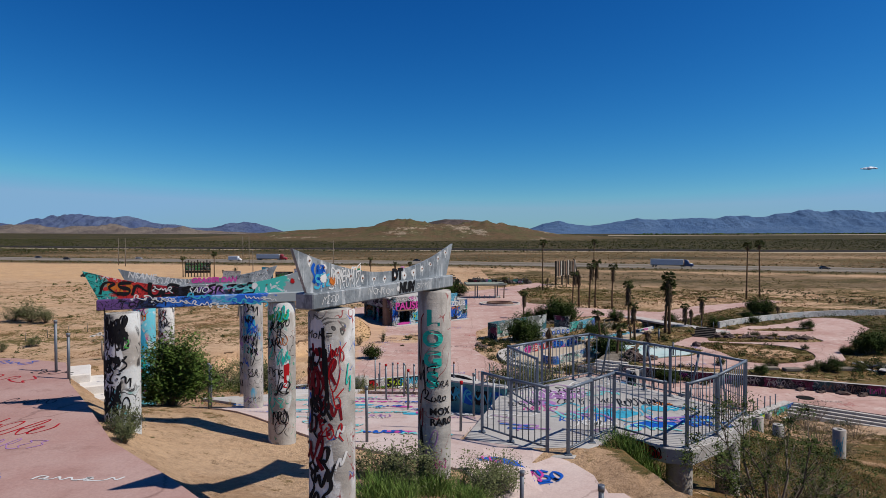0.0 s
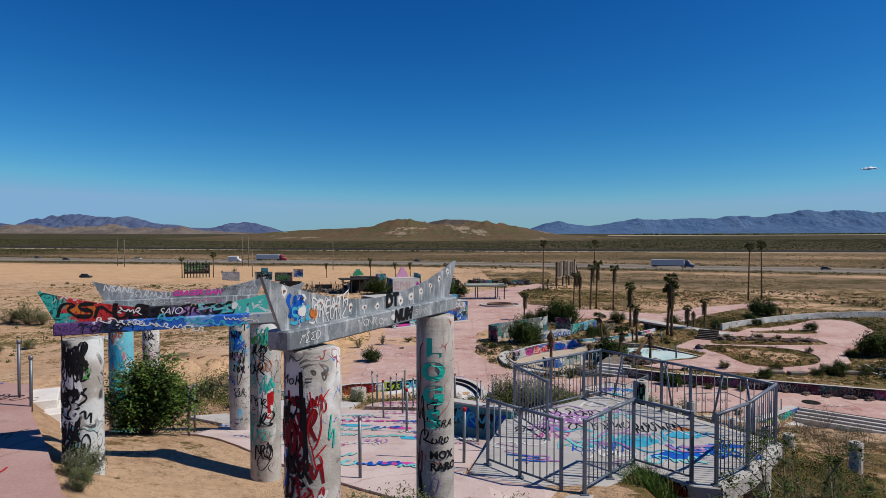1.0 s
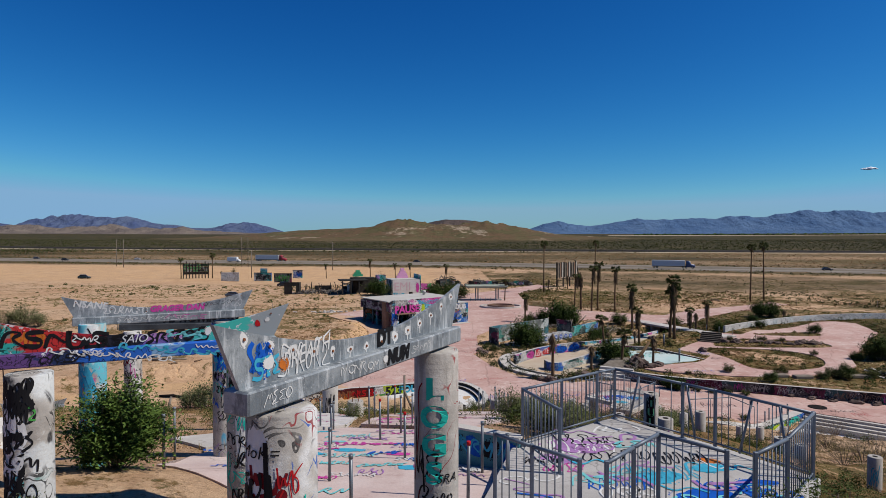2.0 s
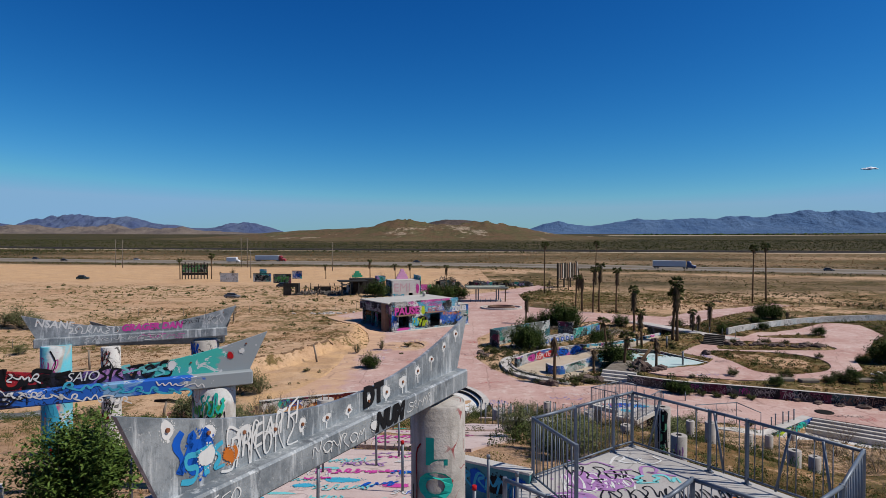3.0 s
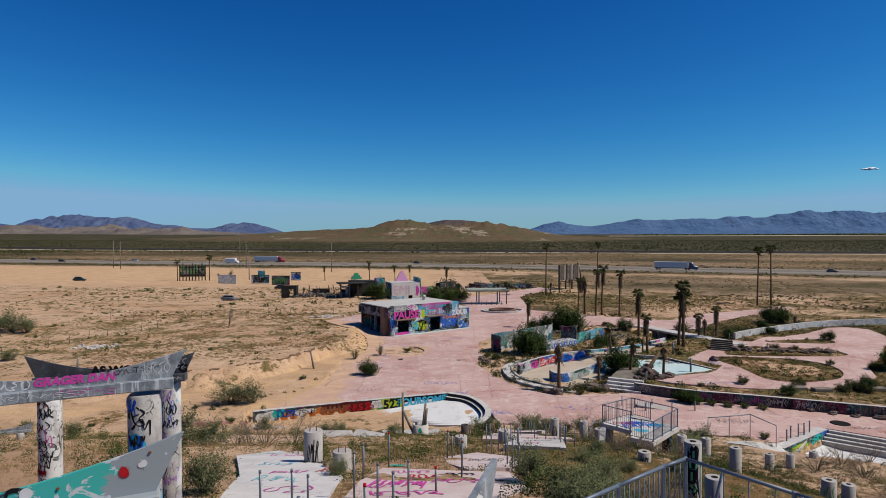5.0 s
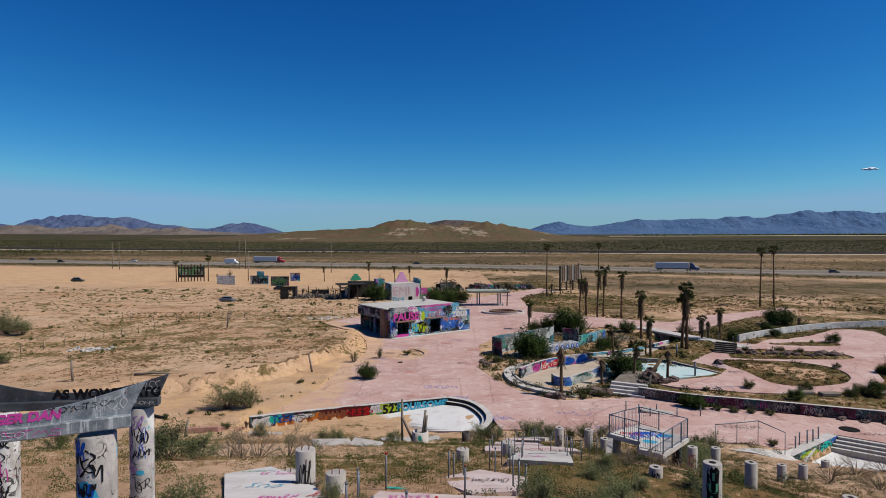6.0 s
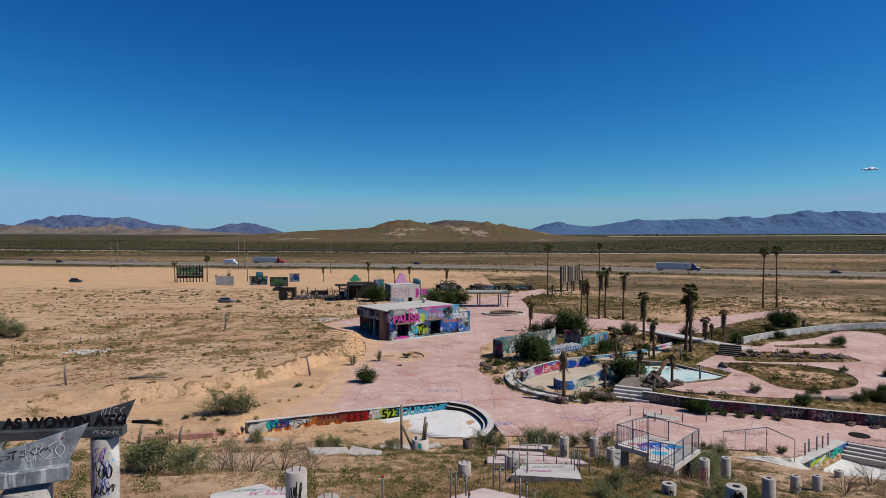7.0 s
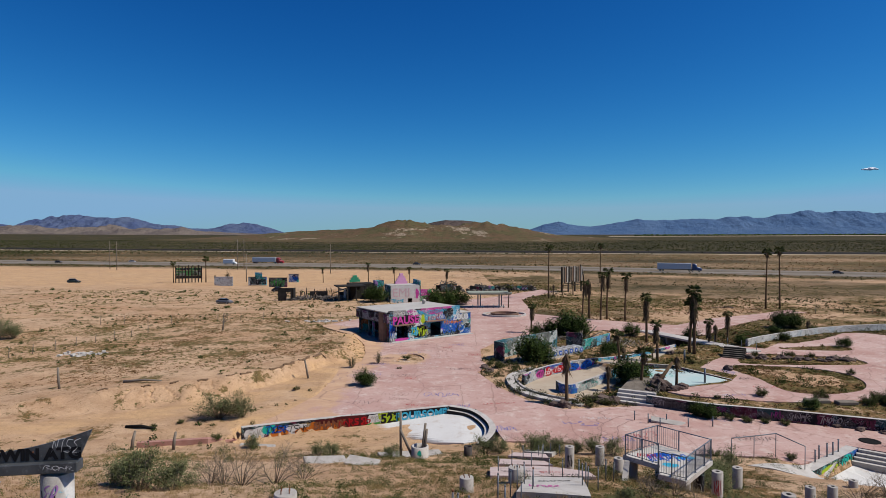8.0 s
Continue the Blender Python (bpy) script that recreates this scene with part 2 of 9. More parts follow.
LIGHT = stained("light_deck_concrete", (0.34, 0.325, 0.315), (0.42, 0.405, 0.395), (0.25, 0.22, 0.21), 1.0, crack=True)
PAINT_AQUA = plain("aqua_spray", (0.16, 0.48, 0.50), 0.6)
DARK_STEEL = stained("blackened_steel", (0.035, 0.038, 0.042), (0.075, 0.082, 0.09), (0.20, 0.21, 0.22), 2.5, 0.5, 0.2)

# ---- mesh helpers ----
def part(name, bm, material, parent=None, label="", smooth=False):
    """Links a bmesh as one mesh object, under a thing or a part if one is given."""
    me = bpy.data.meshes.new(name)
    bm.to_mesh(me)
    bm.free()
    for m in material if isinstance(material, (list, tuple)) else (material,):
        me.materials.append(m)
    if smooth:
        me.shade_smooth()
    ob = new(name, me)
    ob.parent = parent
    if label:
        ob["label"] = label
    return ob


def empty(name, m, label, category, group="", kind=""):
    ob = new(name)
    ob.empty_display_size = 0.2
    ob.matrix_world = m if isinstance(m, Matrix) else pose(*m)
    return tagged(ob, label, category, group, kind)


def add_box(bm, x, y, z, sx, sy, sz, bevel=0.0, rz=0.0, mat=0):
    """A box whose base centre stands at x, y, z."""
    m = pose(x, y, z + sz / 2, 0, 0, rz) @ Matrix.Diagonal((sx, sy, sz, 1))
    made = bmesh.ops.create_cube(bm, size=1, matrix=m)["verts"]
    if bevel:
        edges = list({e for v in made for e in v.link_edges})
        bmesh.ops.bevel(bm, geom=edges, offset=bevel, segments=1, affect="EDGES")
    if mat:
        for f in {f for v in made if v.is_valid for f in v.link_faces}:
            f.material_index = mat
    return bm


def box(x, y, z, sx, sy, sz, bevel=0.0, rz=0.0):
    return add_box(bmesh.new(), x, y, z, sx, sy, sz, bevel, rz)


def add_tube(bm, points, radii, n=8, cap=True, mat=0):
    """A round bar along points, with a radius at each."""
    pts = [Vector(p) for p in points]
    if not isinstance(radii, (list, tuple)):
        radii = [radii] * len(pts)
    rings = []
    for i, p in enumerate(pts):
        d = (pts[min(i + 1, len(pts) - 1)] - pts[max(i - 1, 0)]).normalized()
        a = d.cross(Vector((0, 0, 1)) if abs(d.z) < 0.9 else Vector((1, 0, 0))).normalized()
        b = d.cross(a)
        rings.append([bm.verts.new(p + radii[i] * (math.cos(2 * math.pi * k / n) * a + math.sin(2 * math.pi * k / n) * b)) for k in range(n)])
    for r, s in zip(rings, rings[1:]):
        for k in range(n):
            f = bm.faces.new((r[k], r[(k + 1) % n], s[(k + 1) % n], s[k]))
            f.material_index, f.smooth = mat, True
    if cap:
        for r in (rings[0][::-1], rings[-1]):
            bm.faces.new(r).material_index = mat
    return bm


def tube(points, radii, n=8):
    return add_tube(bmesh.new(), points, radii, n)


def turned(profile, n=24):
    """A turned solid from (radius, height) pairs."""
    bm = bmesh.new()
    rings = [[bm.verts.new((r * math.cos(2 * math.pi * k / n), r * math.sin(2 * math.pi * k / n), h)) for k in range(n)] for r, h in profile]
    for r, s in zip(rings, rings[1:]):
        for k in range(n):
            bm.faces.new((r[k], r[(k + 1) % n], s[(k + 1) % n], s[k])).smooth = True
    bm.faces.new([bm.verts.new(v.co) for v in rings[0][::-1]])
    bm.faces.new([bm.verts.new(v.co) for v in rings[-1]])
    return bm


def inside(x, y, poly):
    """Which of the points x, y lie in the polygon."""
    x, y = np.asarray(x, float), np.asarray(y, float)
    hit = np.zeros(x.shape, bool)
    for (ax, ay), (bx, by) in zip(poly, poly[1:] + poly[:1]):
        if ay != by:
            hit ^= ((ay > y) != (by > y)) & (x < (bx - ax) * (y - ay) / (by - ay) + ax)
    return hit


def rounded(poly, times=2):
    """The polygon with its corners cut round."""
    for _ in range(times):
        poly = [q for a, b in zip(poly, poly[1:] + poly[:1]) for q in ((0.75 * a[0] + 0.25 * b[0], 0.75 * a[1] + 0.25 * b[1]), (0.25 * a[0] + 0.75 * b[0], 0.25 * a[1] + 0.75 * b[1]))]
    return poly


def eased(line, times=2):
    """An open line with its corners cut round."""
    for _ in range(times):
        mid = [q for a, b in zip(line, line[1:]) for q in ((0.75 * a[0] + 0.25 * b[0], 0.75 * a[1] + 0.25 * b[1]), (0.25 * a[0] + 0.75 * b[0], 0.25 * a[1] + 0.75 * b[1]))]
        line = [line[0]] + mid[1:-1] + [line[-1]]
    return line


def step(a, b, v):
    t = np.clip((np.asarray(v, float) - a) / (b - a), 0, 1)
    return t * t * (3 - 2 * t)


def lattice(x, y, seed=0):
    """Smooth value noise from -1 to 1, for arrays."""
    x, y = np.asarray(x, float), np.asarray(y, float)
    xi, yi = np.floor(x).astype(np.int64), np.floor(y).astype(np.int64)

    def h(i, j):
        n = (i * 374761393 + j * 668265263 + seed * 974711) & 0x7FFFFFFF
        n = ((n ^ (n >> 13)) * 1274126177) & 0x7FFFFFFF
        return ((n ^ (n >> 16)) & 0xFFFF) / 32767.5 - 1
    u, v = x - xi, y - yi
    u, v = u * u * (3 - 2 * u), v * v * (3 - 2 * v)
    return (h(xi, yi) * (1 - u) + h(xi + 1, yi) * u) * (1 - v) + (h(xi, yi + 1) * (1 - u) + h(xi + 1, yi + 1) * u) * v


def rough(x, y, scale, seed=0, octaves=4):
    return sum(lattice(np.asarray(x) * scale * 2 ** k, np.asarray(y) * scale * 2 ** k, seed + k) * 0.5 ** k for k in range(octaves))


# ---- the lie of the land ----
POOL_A = eased([(-19.6, 66.0), (-13.2, 68.7), (0.4, 73.5)], 1) + eased([(0.5, 73.5), (2.9, 72.2), (4.3, 68.2), (4.3, 65.2), (3.4, 62.6)], 2)[1:] + [(-3.0, 59.6), (-13.0, 60.5), (-20.0, 63.0)]
POOL_B = [(34.9, 60.8), (52.0, 47.4), (44.0, 40.0), (28.0, 55.7)]
TERRACE = [(21.6, 74.4), (26.4, 71.2), (31.3, 69.6), (35.8, 67.8), (40.7, 65.8), (60, 58), (140, 60), (150, 170), (48, 150), (41, 112), (27, 100), (14.2, 93.5), (20.4, 92.0), (24.5, 86.5), (23.0, 80.0)]
HILL_Y = [-400, 0, 5.5, 8, 9.5, 14, 19, 25, 41, 55, 60.5, 70]
HILL_Z = [14.6, 14.5, 14.2, 13.72, 13.6, 12.9, 11.95, 10.45, 5.85, 1.55, 0.0, 0.0]


def near_line(x, y, line):
    """Distance from points to a line of segments."""
    x, y = np.asarray(x, float), np.asarray(y, float)
    best = np.full(x.shape, 1e9)
    for (ax, ay), (bx, by) in zip(line, line[1:]):
        dx, dy = bx - ax, by - ay
        t = np.clip(((x - ax) * dx + (y - ay) * dy) / (dx * dx + dy * dy), 0, 1)
        best = np.minimum(best, np.hypot(x - ax - t * dx, y - ay - t * dy))
    return best


def land(x, y, fine=True):
    """Height of the ground."""
    x, y = np.asarray(x, float), np.asarray(y, float)
    z = sum(np.interp(y + s, HILL_Y, HILL_Z) for s in (-1.2, 0, 1.2)) / 3
    fall = np.maximum(step(6, 22, x), np.clip((x - 2.6) / 17, 0, 1) * (1 - step(26, 33, y)))
    z = z * (1 - 0.34 * fall * step(4, 24, y)) * (1 - step(50, 110, np.abs(x)))
    z = z - 0.95 * step(2.7, 3.6, x) * step(6.5, 8.5, y) * (1 - step(13, 22, y)) * (1 - step(20, 40, x))
    z = z + 0.50 * (1 - step(-5.4, -1.8, x)) * (1 - step(10.5, 13.5, y)) * step(4, 7, y)
    # level ground round the second pool
    pa, pb = (x - 34.9) * 0.787 - (y - 60.8) * 0.617, -(x - 34.9) * 0.804 - (y - 60.8) * 0.594
    z = z * (1 - (1 - step(9.6, 16.0, pb)) * step(-5.0, -1.5, pa))
    # the level shelves that the western path and the landing lie on
    near = (y < 22) & (np.abs(x) < 20)
    if near.any():
        nx_, ny_, nz_ = x[near], y[near], z[near]
        for ring, level, soft in ((left_path, 14.42, 0.6), (spur, 13.50, 0.3)):
            w = np.where(inside(nx_, ny_, ring), 1.0, 1 - step(0.0, soft, near_line(nx_, ny_, ring + ring[:1])))
            nz_ = nz_ + w * (level - nz_)
        z[near] = nz_
    edge = near_line(x, y, POOL_A + POOL_A[:1])
    z = z - np.interp(x, [-14, -5, 1.5], [1.0, 0.95, 0.55]) * inside(x, y, POOL_A) * step(0.02, 0.1, edge) * (1 - 0.75 * (1 - step(60.5, 65.5, y)))
    edge = near_line(x, y, POOL_B + POOL_B[:1])
    z = z - 1.1 * inside(x, y, POOL_B) * step(0.15, 0.6, edge)
    edge = near_line(x, y, TERRACE + TERRACE[:1])
    z = z + 0.9 * inside(x, y, TERRACE) * step(0.1, 0.5 + 12 * step(98, 114, y), edge) * (1 - step(120, 165, y)) * (1 - step(100, 140, x))
    u, v = (x - 41.85) * 0.266 - (y - 111.8) * 0.964, (x - 41.85) * 0.964 + (y - 111.8) * 0.266
    z = z - 1.6 * ~inside(x, y, PLAZA) * step(-6.4, -5.0, u) * (1 - step(5.4, 6.6, u)) * step(-6.5, -2.2, v) * (1 - step(0.9, 1.5, v))
    d = 0.72 * (y - np.interp(x, [-80, -50, -37.6, -31.9, -28.2, -24.9, -21.1, -17.4, -14], [64, 66.5, 70.6, 73.4, 75.4, 78.2, 82.6, 91.3, 98]))
    bank = 1.6 * step(-0.2, 2.9, d + 0.5 * rough(x, y, 0.35, 3, 2)) * np.exp(-np.maximum(d, 0) / 40) * step(-58, -36, x) * (1 - step(-16, -12.5, x))
    z = z + bank
    # rills that the rain has cut down the face
    run = 0.86 * x + 0.50 * y + 1.5 * rough(x, y, 0.22, 17, 2) + 0.3 * rough(x, y, 1.4, 18, 2)
    which = rough(np.floor(run / 1.25 + 0.5), run * 0, 0.83, 19, 1)
    cut = (0.5 + 0.5 * np.cos(2 * np.pi * run / 1.25)) ** 24 * np.clip(0.35 + 1.2 * which, 0.0, 1.0)
    z = z - 0.34 * cut * step(0.3 - 0.8 * which, 1.6, d) * (1 - step(2.5, 3.4, d + 0.8 * which)) * step(-40, -33, x) * (1 - step(-17, -15, x))
    # a broken lip along its crest
    z = z + 0.14 * step(2.3, 2.7, d) * (1 - step(2.7, 3.6, d)) * step(-40, -33, x) * (1 - step(-16, -14, x)) * (0.5 + rough(x, y, 0.9, 27, 2))
    far = np.hypot(x, y)
    z = z + 0.0075 * np.maximum(far - 900, 0)
    if fine:
        wild = np.clip(step(4, 12, y) * 0.12 + 0.1 * step(120, 300, y), 0, 0.25)
        calm = np.ones(x.shape)
        if near.any():
            nx_, ny_ = x[near], y[near]
            c = np.ones(nx_.shape)
            for ring in (left_path, lower):
                c = np.minimum(c, np.where(inside(nx_, ny_, ring), 0.0, step(0.1, 1.6, near_line(nx_, ny_, ring + ring[:1]))))
            calm[near] = c
        z = z + wild * rough(x, y, 0.22, 11, 4) * (1 - paved(x, y)) * calm
        z = z + 0.05 * rough(x, y, 1.1, 31, 2) * (y < 64) * (1 - paved(x, y)) * calm
    return z


PLAZA_WEST = [(-18.3, 66.9), (-16.4, 72.0), (-14.6, 78.2), (-14.2, 85.0), (-14.3, 91.3), (-12.0, 96.8), (-12.2, 103.0), (-13.2, 109.4), (-18.2, 117.2), (-24.0, 127.0), (-15.0, 140.0), (6.0, 156.2), (2.0, 176.0), (16.0, 190.0), (33.0, 214.0), (35.0, 206.0), (22.0, 182.0), (21.0, 150.0), (31.3, 141.0), (47.0, 132.0), (61.0, 141.0), (84.0, 158.0), (86.0, 153.0), (64.0, 134.0), (47.0, 118.5), (30.0, 126.0), (20.0, 120.0)]
PLAZA_EAST = [(10.5, 117.0), (5.7, 106.0), (5.4, 97.0), (6.1, 93.4), (4.3, 90.0), (6.3, 82.1), (9.3, 75.4), (12.4, 72.6), (18.0, 73.4), (21.5, 73.9), (26.3, 70.4), (31.3, 68.8), (35.8, 67.0), (40.7, 65.0), (60.0, 57.0), (60.0, 42.5), (34.9, 61.4), (27.6, 56.4), (23.0, 57.6), (16.0, 60.0), (10.0, 62.6), (5.2, 62.6), (4.8, 65.5), (4.6, 68.6), (3.2, 72.6), (0.5, 73.9), (-13.2, 69.2)]
PLAZA = PLAZA_WEST + PLAZA_EAST
UPPER_WEST = [(24.6, 76.2), (26.2, 77.8), (32.4, 79.9), (34.0, 81.2), (36.0, 84.0), (34.6, 86.4), (33.4, 88.6), (36.0, 92.0), (39.0, 95.0), (41.0, 97.6), (43.6, 99.6), (46.6, 103.4), (48.8, 101.8)]
UPPER_EAST = [(53.2, 106.2), (56.0, 106.4), (62.2, 109.8), (70.2, 116.4), (74.0, 117.0), (76.2, 114.3), (74.7, 109.2), (72.5, 103.2), (66.6, 97.3), (60.6, 89.4), (54.6, 83.6), (51.6, 77.8), (47.4, 74.6), (44.0, 72.6), (38.5, 71.8), (35.7, 72.0), (32.9, 72.4), (30.6, 73.3), (27.4, 74.2), (26.0, 74.8)]
UPPER = UPPER_WEST + UPPER_EAST
ISLAND = rounded([(36.4, 89.4), (40.3, 89.6), (45.4, 89.2), (48.6, 87.6), (50.4, 84.8), (49.6, 80.6), (47.2, 77.2), (44.6, 75.8), (40.6, 74.8), (37.8, 76.2), (37.7, 79.0), (37.9, 82.4), (37.2, 85.8)], 2)
ROCK_BED = rounded([(39.4, 91.6), (43.4, 97.4), (46.3, 97.8), (49.9, 97.0), (53.5, 96.0), (57.2, 94.8), (57.6, 91.4), (55.6, 90.0), (52.2, 90.0), (46.2, 90.1), (41.8, 90.3)], 1)
THIN_BED = rounded([(50.6, 102.0), (53.4, 103.1), (57.2, 103.6), (61.6, 104.3), (62.2, 101.5), (60.3, 99.9), (55.5, 100.4), (52.4, 100.8)], 1)
UPPER_BEDS = [ISLAND, ROCK_BED, THIN_BED]


left_path = [(-14.0, 12.4), (-8.4, 11.9), (-7.15, 11.5), (-6.1, 9.9), (-5.05, 8.6), (-3.9, 7.1), (-2.7, 6.0), (-1.9, 5.2), (-1.5, 3.4), (-2.5, 0.5), (-14.0, 0.5)]
spur = [(0.7, 8.4), (0.55, 5.8), (3.0, 5.8), (2.5, 7.5), (1.9, 8.95)]
lower = [(-4.9, 12.2), (-3.4, 11.0), (-1.6, 9.6), (-0.2, 8.4), (0.65, 7.6), (0.55, 5.8), (3.0, 5.8), (2.5, 7.5), (1.9, 8.95), (0.25, 9.95), (1.1, 12.8), (0.8, 14.6), (-0.4, 17.6), (-2.6, 18.2), (-4.4, 16.2), (-5.0, 13.8)]


def paved(x, y):
    up = inside(x, y, UPPER)
    for bed in UPPER_BEDS:
        up &= ~inside(x, y, bed)
    return np.maximum(inside(x, y, PLAZA), up).astype(float)


def at_ground(x, y, lift=0.0):
    return float(land(np.array([x]), np.array([y]))[0]) + lift


def sheet(poly, holes=(), lift=0.05, cell=2.5, depth=0.25):
    """A slab that lies on the land: the polygon without the holes, with a skirt round its edges."""
    from mathutils.geometry import delaunay_2d_cdt
    xs, ys = [p[0] for p in poly], [p[1] for p in poly]
    pts, edges = [], []
    for ring in (poly, *holes):
        dense = [(a[0] + (b[0] - a[0]) * k / n, a[1] + (b[1] - a[1]) * k / n) for a, b in zip(ring, ring[1:] + ring[:1]) for n in [max(1, round(math.dist(a, b) / cell))] for k in range(n)]
        s = len(pts)
        pts += dense
        edges += [(s + k, s + (k + 1) % len(dense)) for k in range(len(dense))]
    gx, gy = np.meshgrid(np.arange(min(xs), max(xs), cell), np.arange(min(ys), max(ys), cell))
    keep = inside(gx, gy, poly)
    for h in holes:
        keep &= ~inside(gx, gy, h)
    pts += list(zip(gx[keep], gy[keep]))
    vs, _, fs, _, _, _ = delaunay_2d_cdt([Vector(p) for p in pts], edges, [], 0, 1e-5)
    vx, vy = np.array([v.x for v in vs]), np.array([v.y for v in vs])
    cx, cy = np.array([vx[f].mean() for f in fs]), np.array([vy[f].mean() for f in fs])
    ok = inside(cx, cy, poly)
    for h in holes:
        ok &= ~inside(cx, cy, h)
    vz = land(vx, vy, False) + lift
    bm = bmesh.new()
    bv = [bm.verts.new(v) for v in zip(vx, vy, vz)]
    for f, o in zip(fs, ok):
        if o:
            bm.faces.new([bv[k] for k in f])
    bmesh.ops.delete(bm, geom=[v for v in bm.verts if not v.link_faces], context="VERTS")
    bmesh.ops.recalc_face_normals(bm, faces=bm.faces)
    if sum(f.normal.z for f in bm.faces) < 0:
        bmesh.ops.reverse_faces(bm, faces=bm.faces)
    rim = [e for e in bm.edges if e.is_boundary]
    low = bmesh.ops.extrude_edge_only(bm, edges=rim)["geom"]
    for v in low:
        if isinstance(v, bmesh.types.BMVert):
            v.co.z -= depth
    bmesh.ops.recalc_face_normals(bm, faces=bm.faces)
    return bm


def wall_along(line, top, bottom, thick, closed=False, mats=(0, 0, 0)):
    """A wall of even thickness along a line, its top and bottom given as heights or functions of x, y."""
    pts = [Vector((*p, 0)) for p in line]
    bm = bmesh.new()
    rows = []
    for i, p in enumerate(pts):
        a, b = pts[max(i - 1, 0)], pts[min(i + 1, len(pts) - 1)]
        d = (b - a).normalized()
        n = Vector((-d.y, d.x, 0)) * thick / 2
        t = top(p.x, p.y) if callable(top) else top
        o = bottom(p.x, p.y) if callable(bottom) else bottom
        rows.append([bm.verts.new(q) for q in ((p.x + n.x, p.y + n.y, o), (p.x + n.x, p.y + n.y, t), (p.x - n.x, p.y - n.y, t), (p.x - n.x, p.y - n.y, o))])
    for r, s in zip(rows, rows[1:]):
        for k in range(3):
            bm.faces.new((r[k], r[k + 1], s[k + 1], s[k])).material_index = mats[k]
    bm.faces.new(rows[0])
    bm.faces.new(rows[-1][::-1])
    bmesh.ops.recalc_face_normals(bm, faces=bm.faces)
    return bm

# ---- ground ----
def spaced(lo, hi, fine, near, far, growth):
    """Coordinates, close together from lo to hi and wider and wider outwards."""
    mid = list(np.arange(lo, hi, fine))
    up, s = [hi], fine
    while up[-1] < far:
        s *= growth
        up.append(up[-1] + s)
    down, s = [], fine
    while (down[-1] if down else lo) > near:
        s *= growth
        down.append((down[-1] if down else lo) - s)
    return np.array(down[::-1] + mid + up)


def ground_material():
    m = Mat("desert_ground", 0.95)
    p = m.pos()
    zone = m.node("SeparateColor", Color=m.node("Attribute").outputs["Color"])
    green, track, dark = zone.outputs[0], zone.outputs[1], zone.outputs[2]
    c = m.mix(m.ramp(m.noise(p, 0.07, 6), 0.3, 0.7), (0.475, 0.303, 0.178), (0.545, 0.382, 0.252))
    c = m.mix(m.ramp(m.noise(p, 0.6, 6, 0.7), 0.5, 0.62, 0, 0.55), c, (0.30, 0.175, 0.098))
    c = m.mix(m.ramp(m.noise(p, 9.0, 4, 0.7), 0.42, 0.72, 0, 0.5), c, (0.234, 0.156, 0.098))
    c = m.mix(m.ramp(m.noise(m.stretch(p, 0.45, 1, 1), 0.035, 6, 0.65), 0.5, 0.62, 0, 0.6), c, (0.36, 0.205, 0.115))
    c = m.mix(m.math("MULTIPLY", track, m.ramp(m.noise(m.stretch(p, 0.35, 1.0, 1), 0.5, 4), 0.25, 0.6)), c, (0.52, 0.335, 0.18))
    c = m.mix(m.ramp(m.noise(m.stretch(p, 0.5, 1, 1), 0.28, 7, 0.75), 0.42, 0.62, 0, 0.55), c, (0.33, 0.205, 0.122))
    c = m.mix(m.ramp(m.noise(p, 1.9, 7, 0.85), 0.56, 0.63, 0, 0.75), c, (0.17, 0.105, 0.058))
    c = m.mix(m.ramp(m.noise(p, 34, 4, 0.75), 0.5, 0.72, 0, 0.38), c, (0.17, 0.11, 0.07))
    c = m.mix(m.ramp(m.noise(p, 12, 5, 0.75), 0.52, 0.7, 0, 0.4), c, (0.50, 0.37, 0.26))
    c = m.mix(m.ramp(m.noise(m.stretch(p, 0.7, 1, 1), 4.5, 8, 0.9), 0.565, 0.62, 0, 0.6), c, (0.19, 0.115, 0.065))
    veg = m.mix(m.ramp(m.noise(p, 0.13, 6, 0.7), 0.38, 0.62), (0.084, 0.070, 0.019), (0.145, 0.083, 0.030))
    veg = m.mix(m.ramp(m.noise(p, 0.9, 6, 0.8), 0.5, 0.56, 0, 0.9), veg, (0.044, 0.050, 0.011))
    veg = m.mix(m.ramp(m.noise(p, 3.1, 6, 0.85), 0.54, 0.62, 0, 0.6), veg, (0.24, 0.145, 0.08))
    lim = m.math("SUBTRACT", 1.0, green)
    f1 = m.math("SUBTRACT", m.noise(p, 0.16, 7, 0.72), m.math("MULTIPLY", lim, 0.62))
    f2 = m.math("ADD", f1, m.math("MULTIPLY", m.math("SUBTRACT", m.noise(p, 1.1, 7, 0.8), 0.5), 1.0))
    c = m.mix(m.ramp(f2, 0.20, 0.30, 0, 0.9), c, veg)
    c = m.mix(m.math("MULTIPLY", dark, m.ramp(m.noise(m.stretch(p, 0.4, 1, 1), 0.02, 6, 0.7), 0.25, 0.55, 0.7, 1.0)), c, m.mix(m.ramp(m.noise(p, 0.06, 7, 0.8), 0.44, 0.58), (0.016, 0.019, 0.006), (0.052, 0.043, 0.017)))
    stony = m.mix(m.ramp(m.noise(p, 0.02, 6, 0.7), 0.42, 0.58), (0.112, 0.070, 0.040), (0.085, 0.074, 0.034))
    stony = m.mix(m.ramp(m.noise(m.stretch(p, 1, 0.4, 3), 0.016, 7, 0.75), 0.57, 0.62, 0, 0.75), stony, (0.34, 0.27, 0.20))
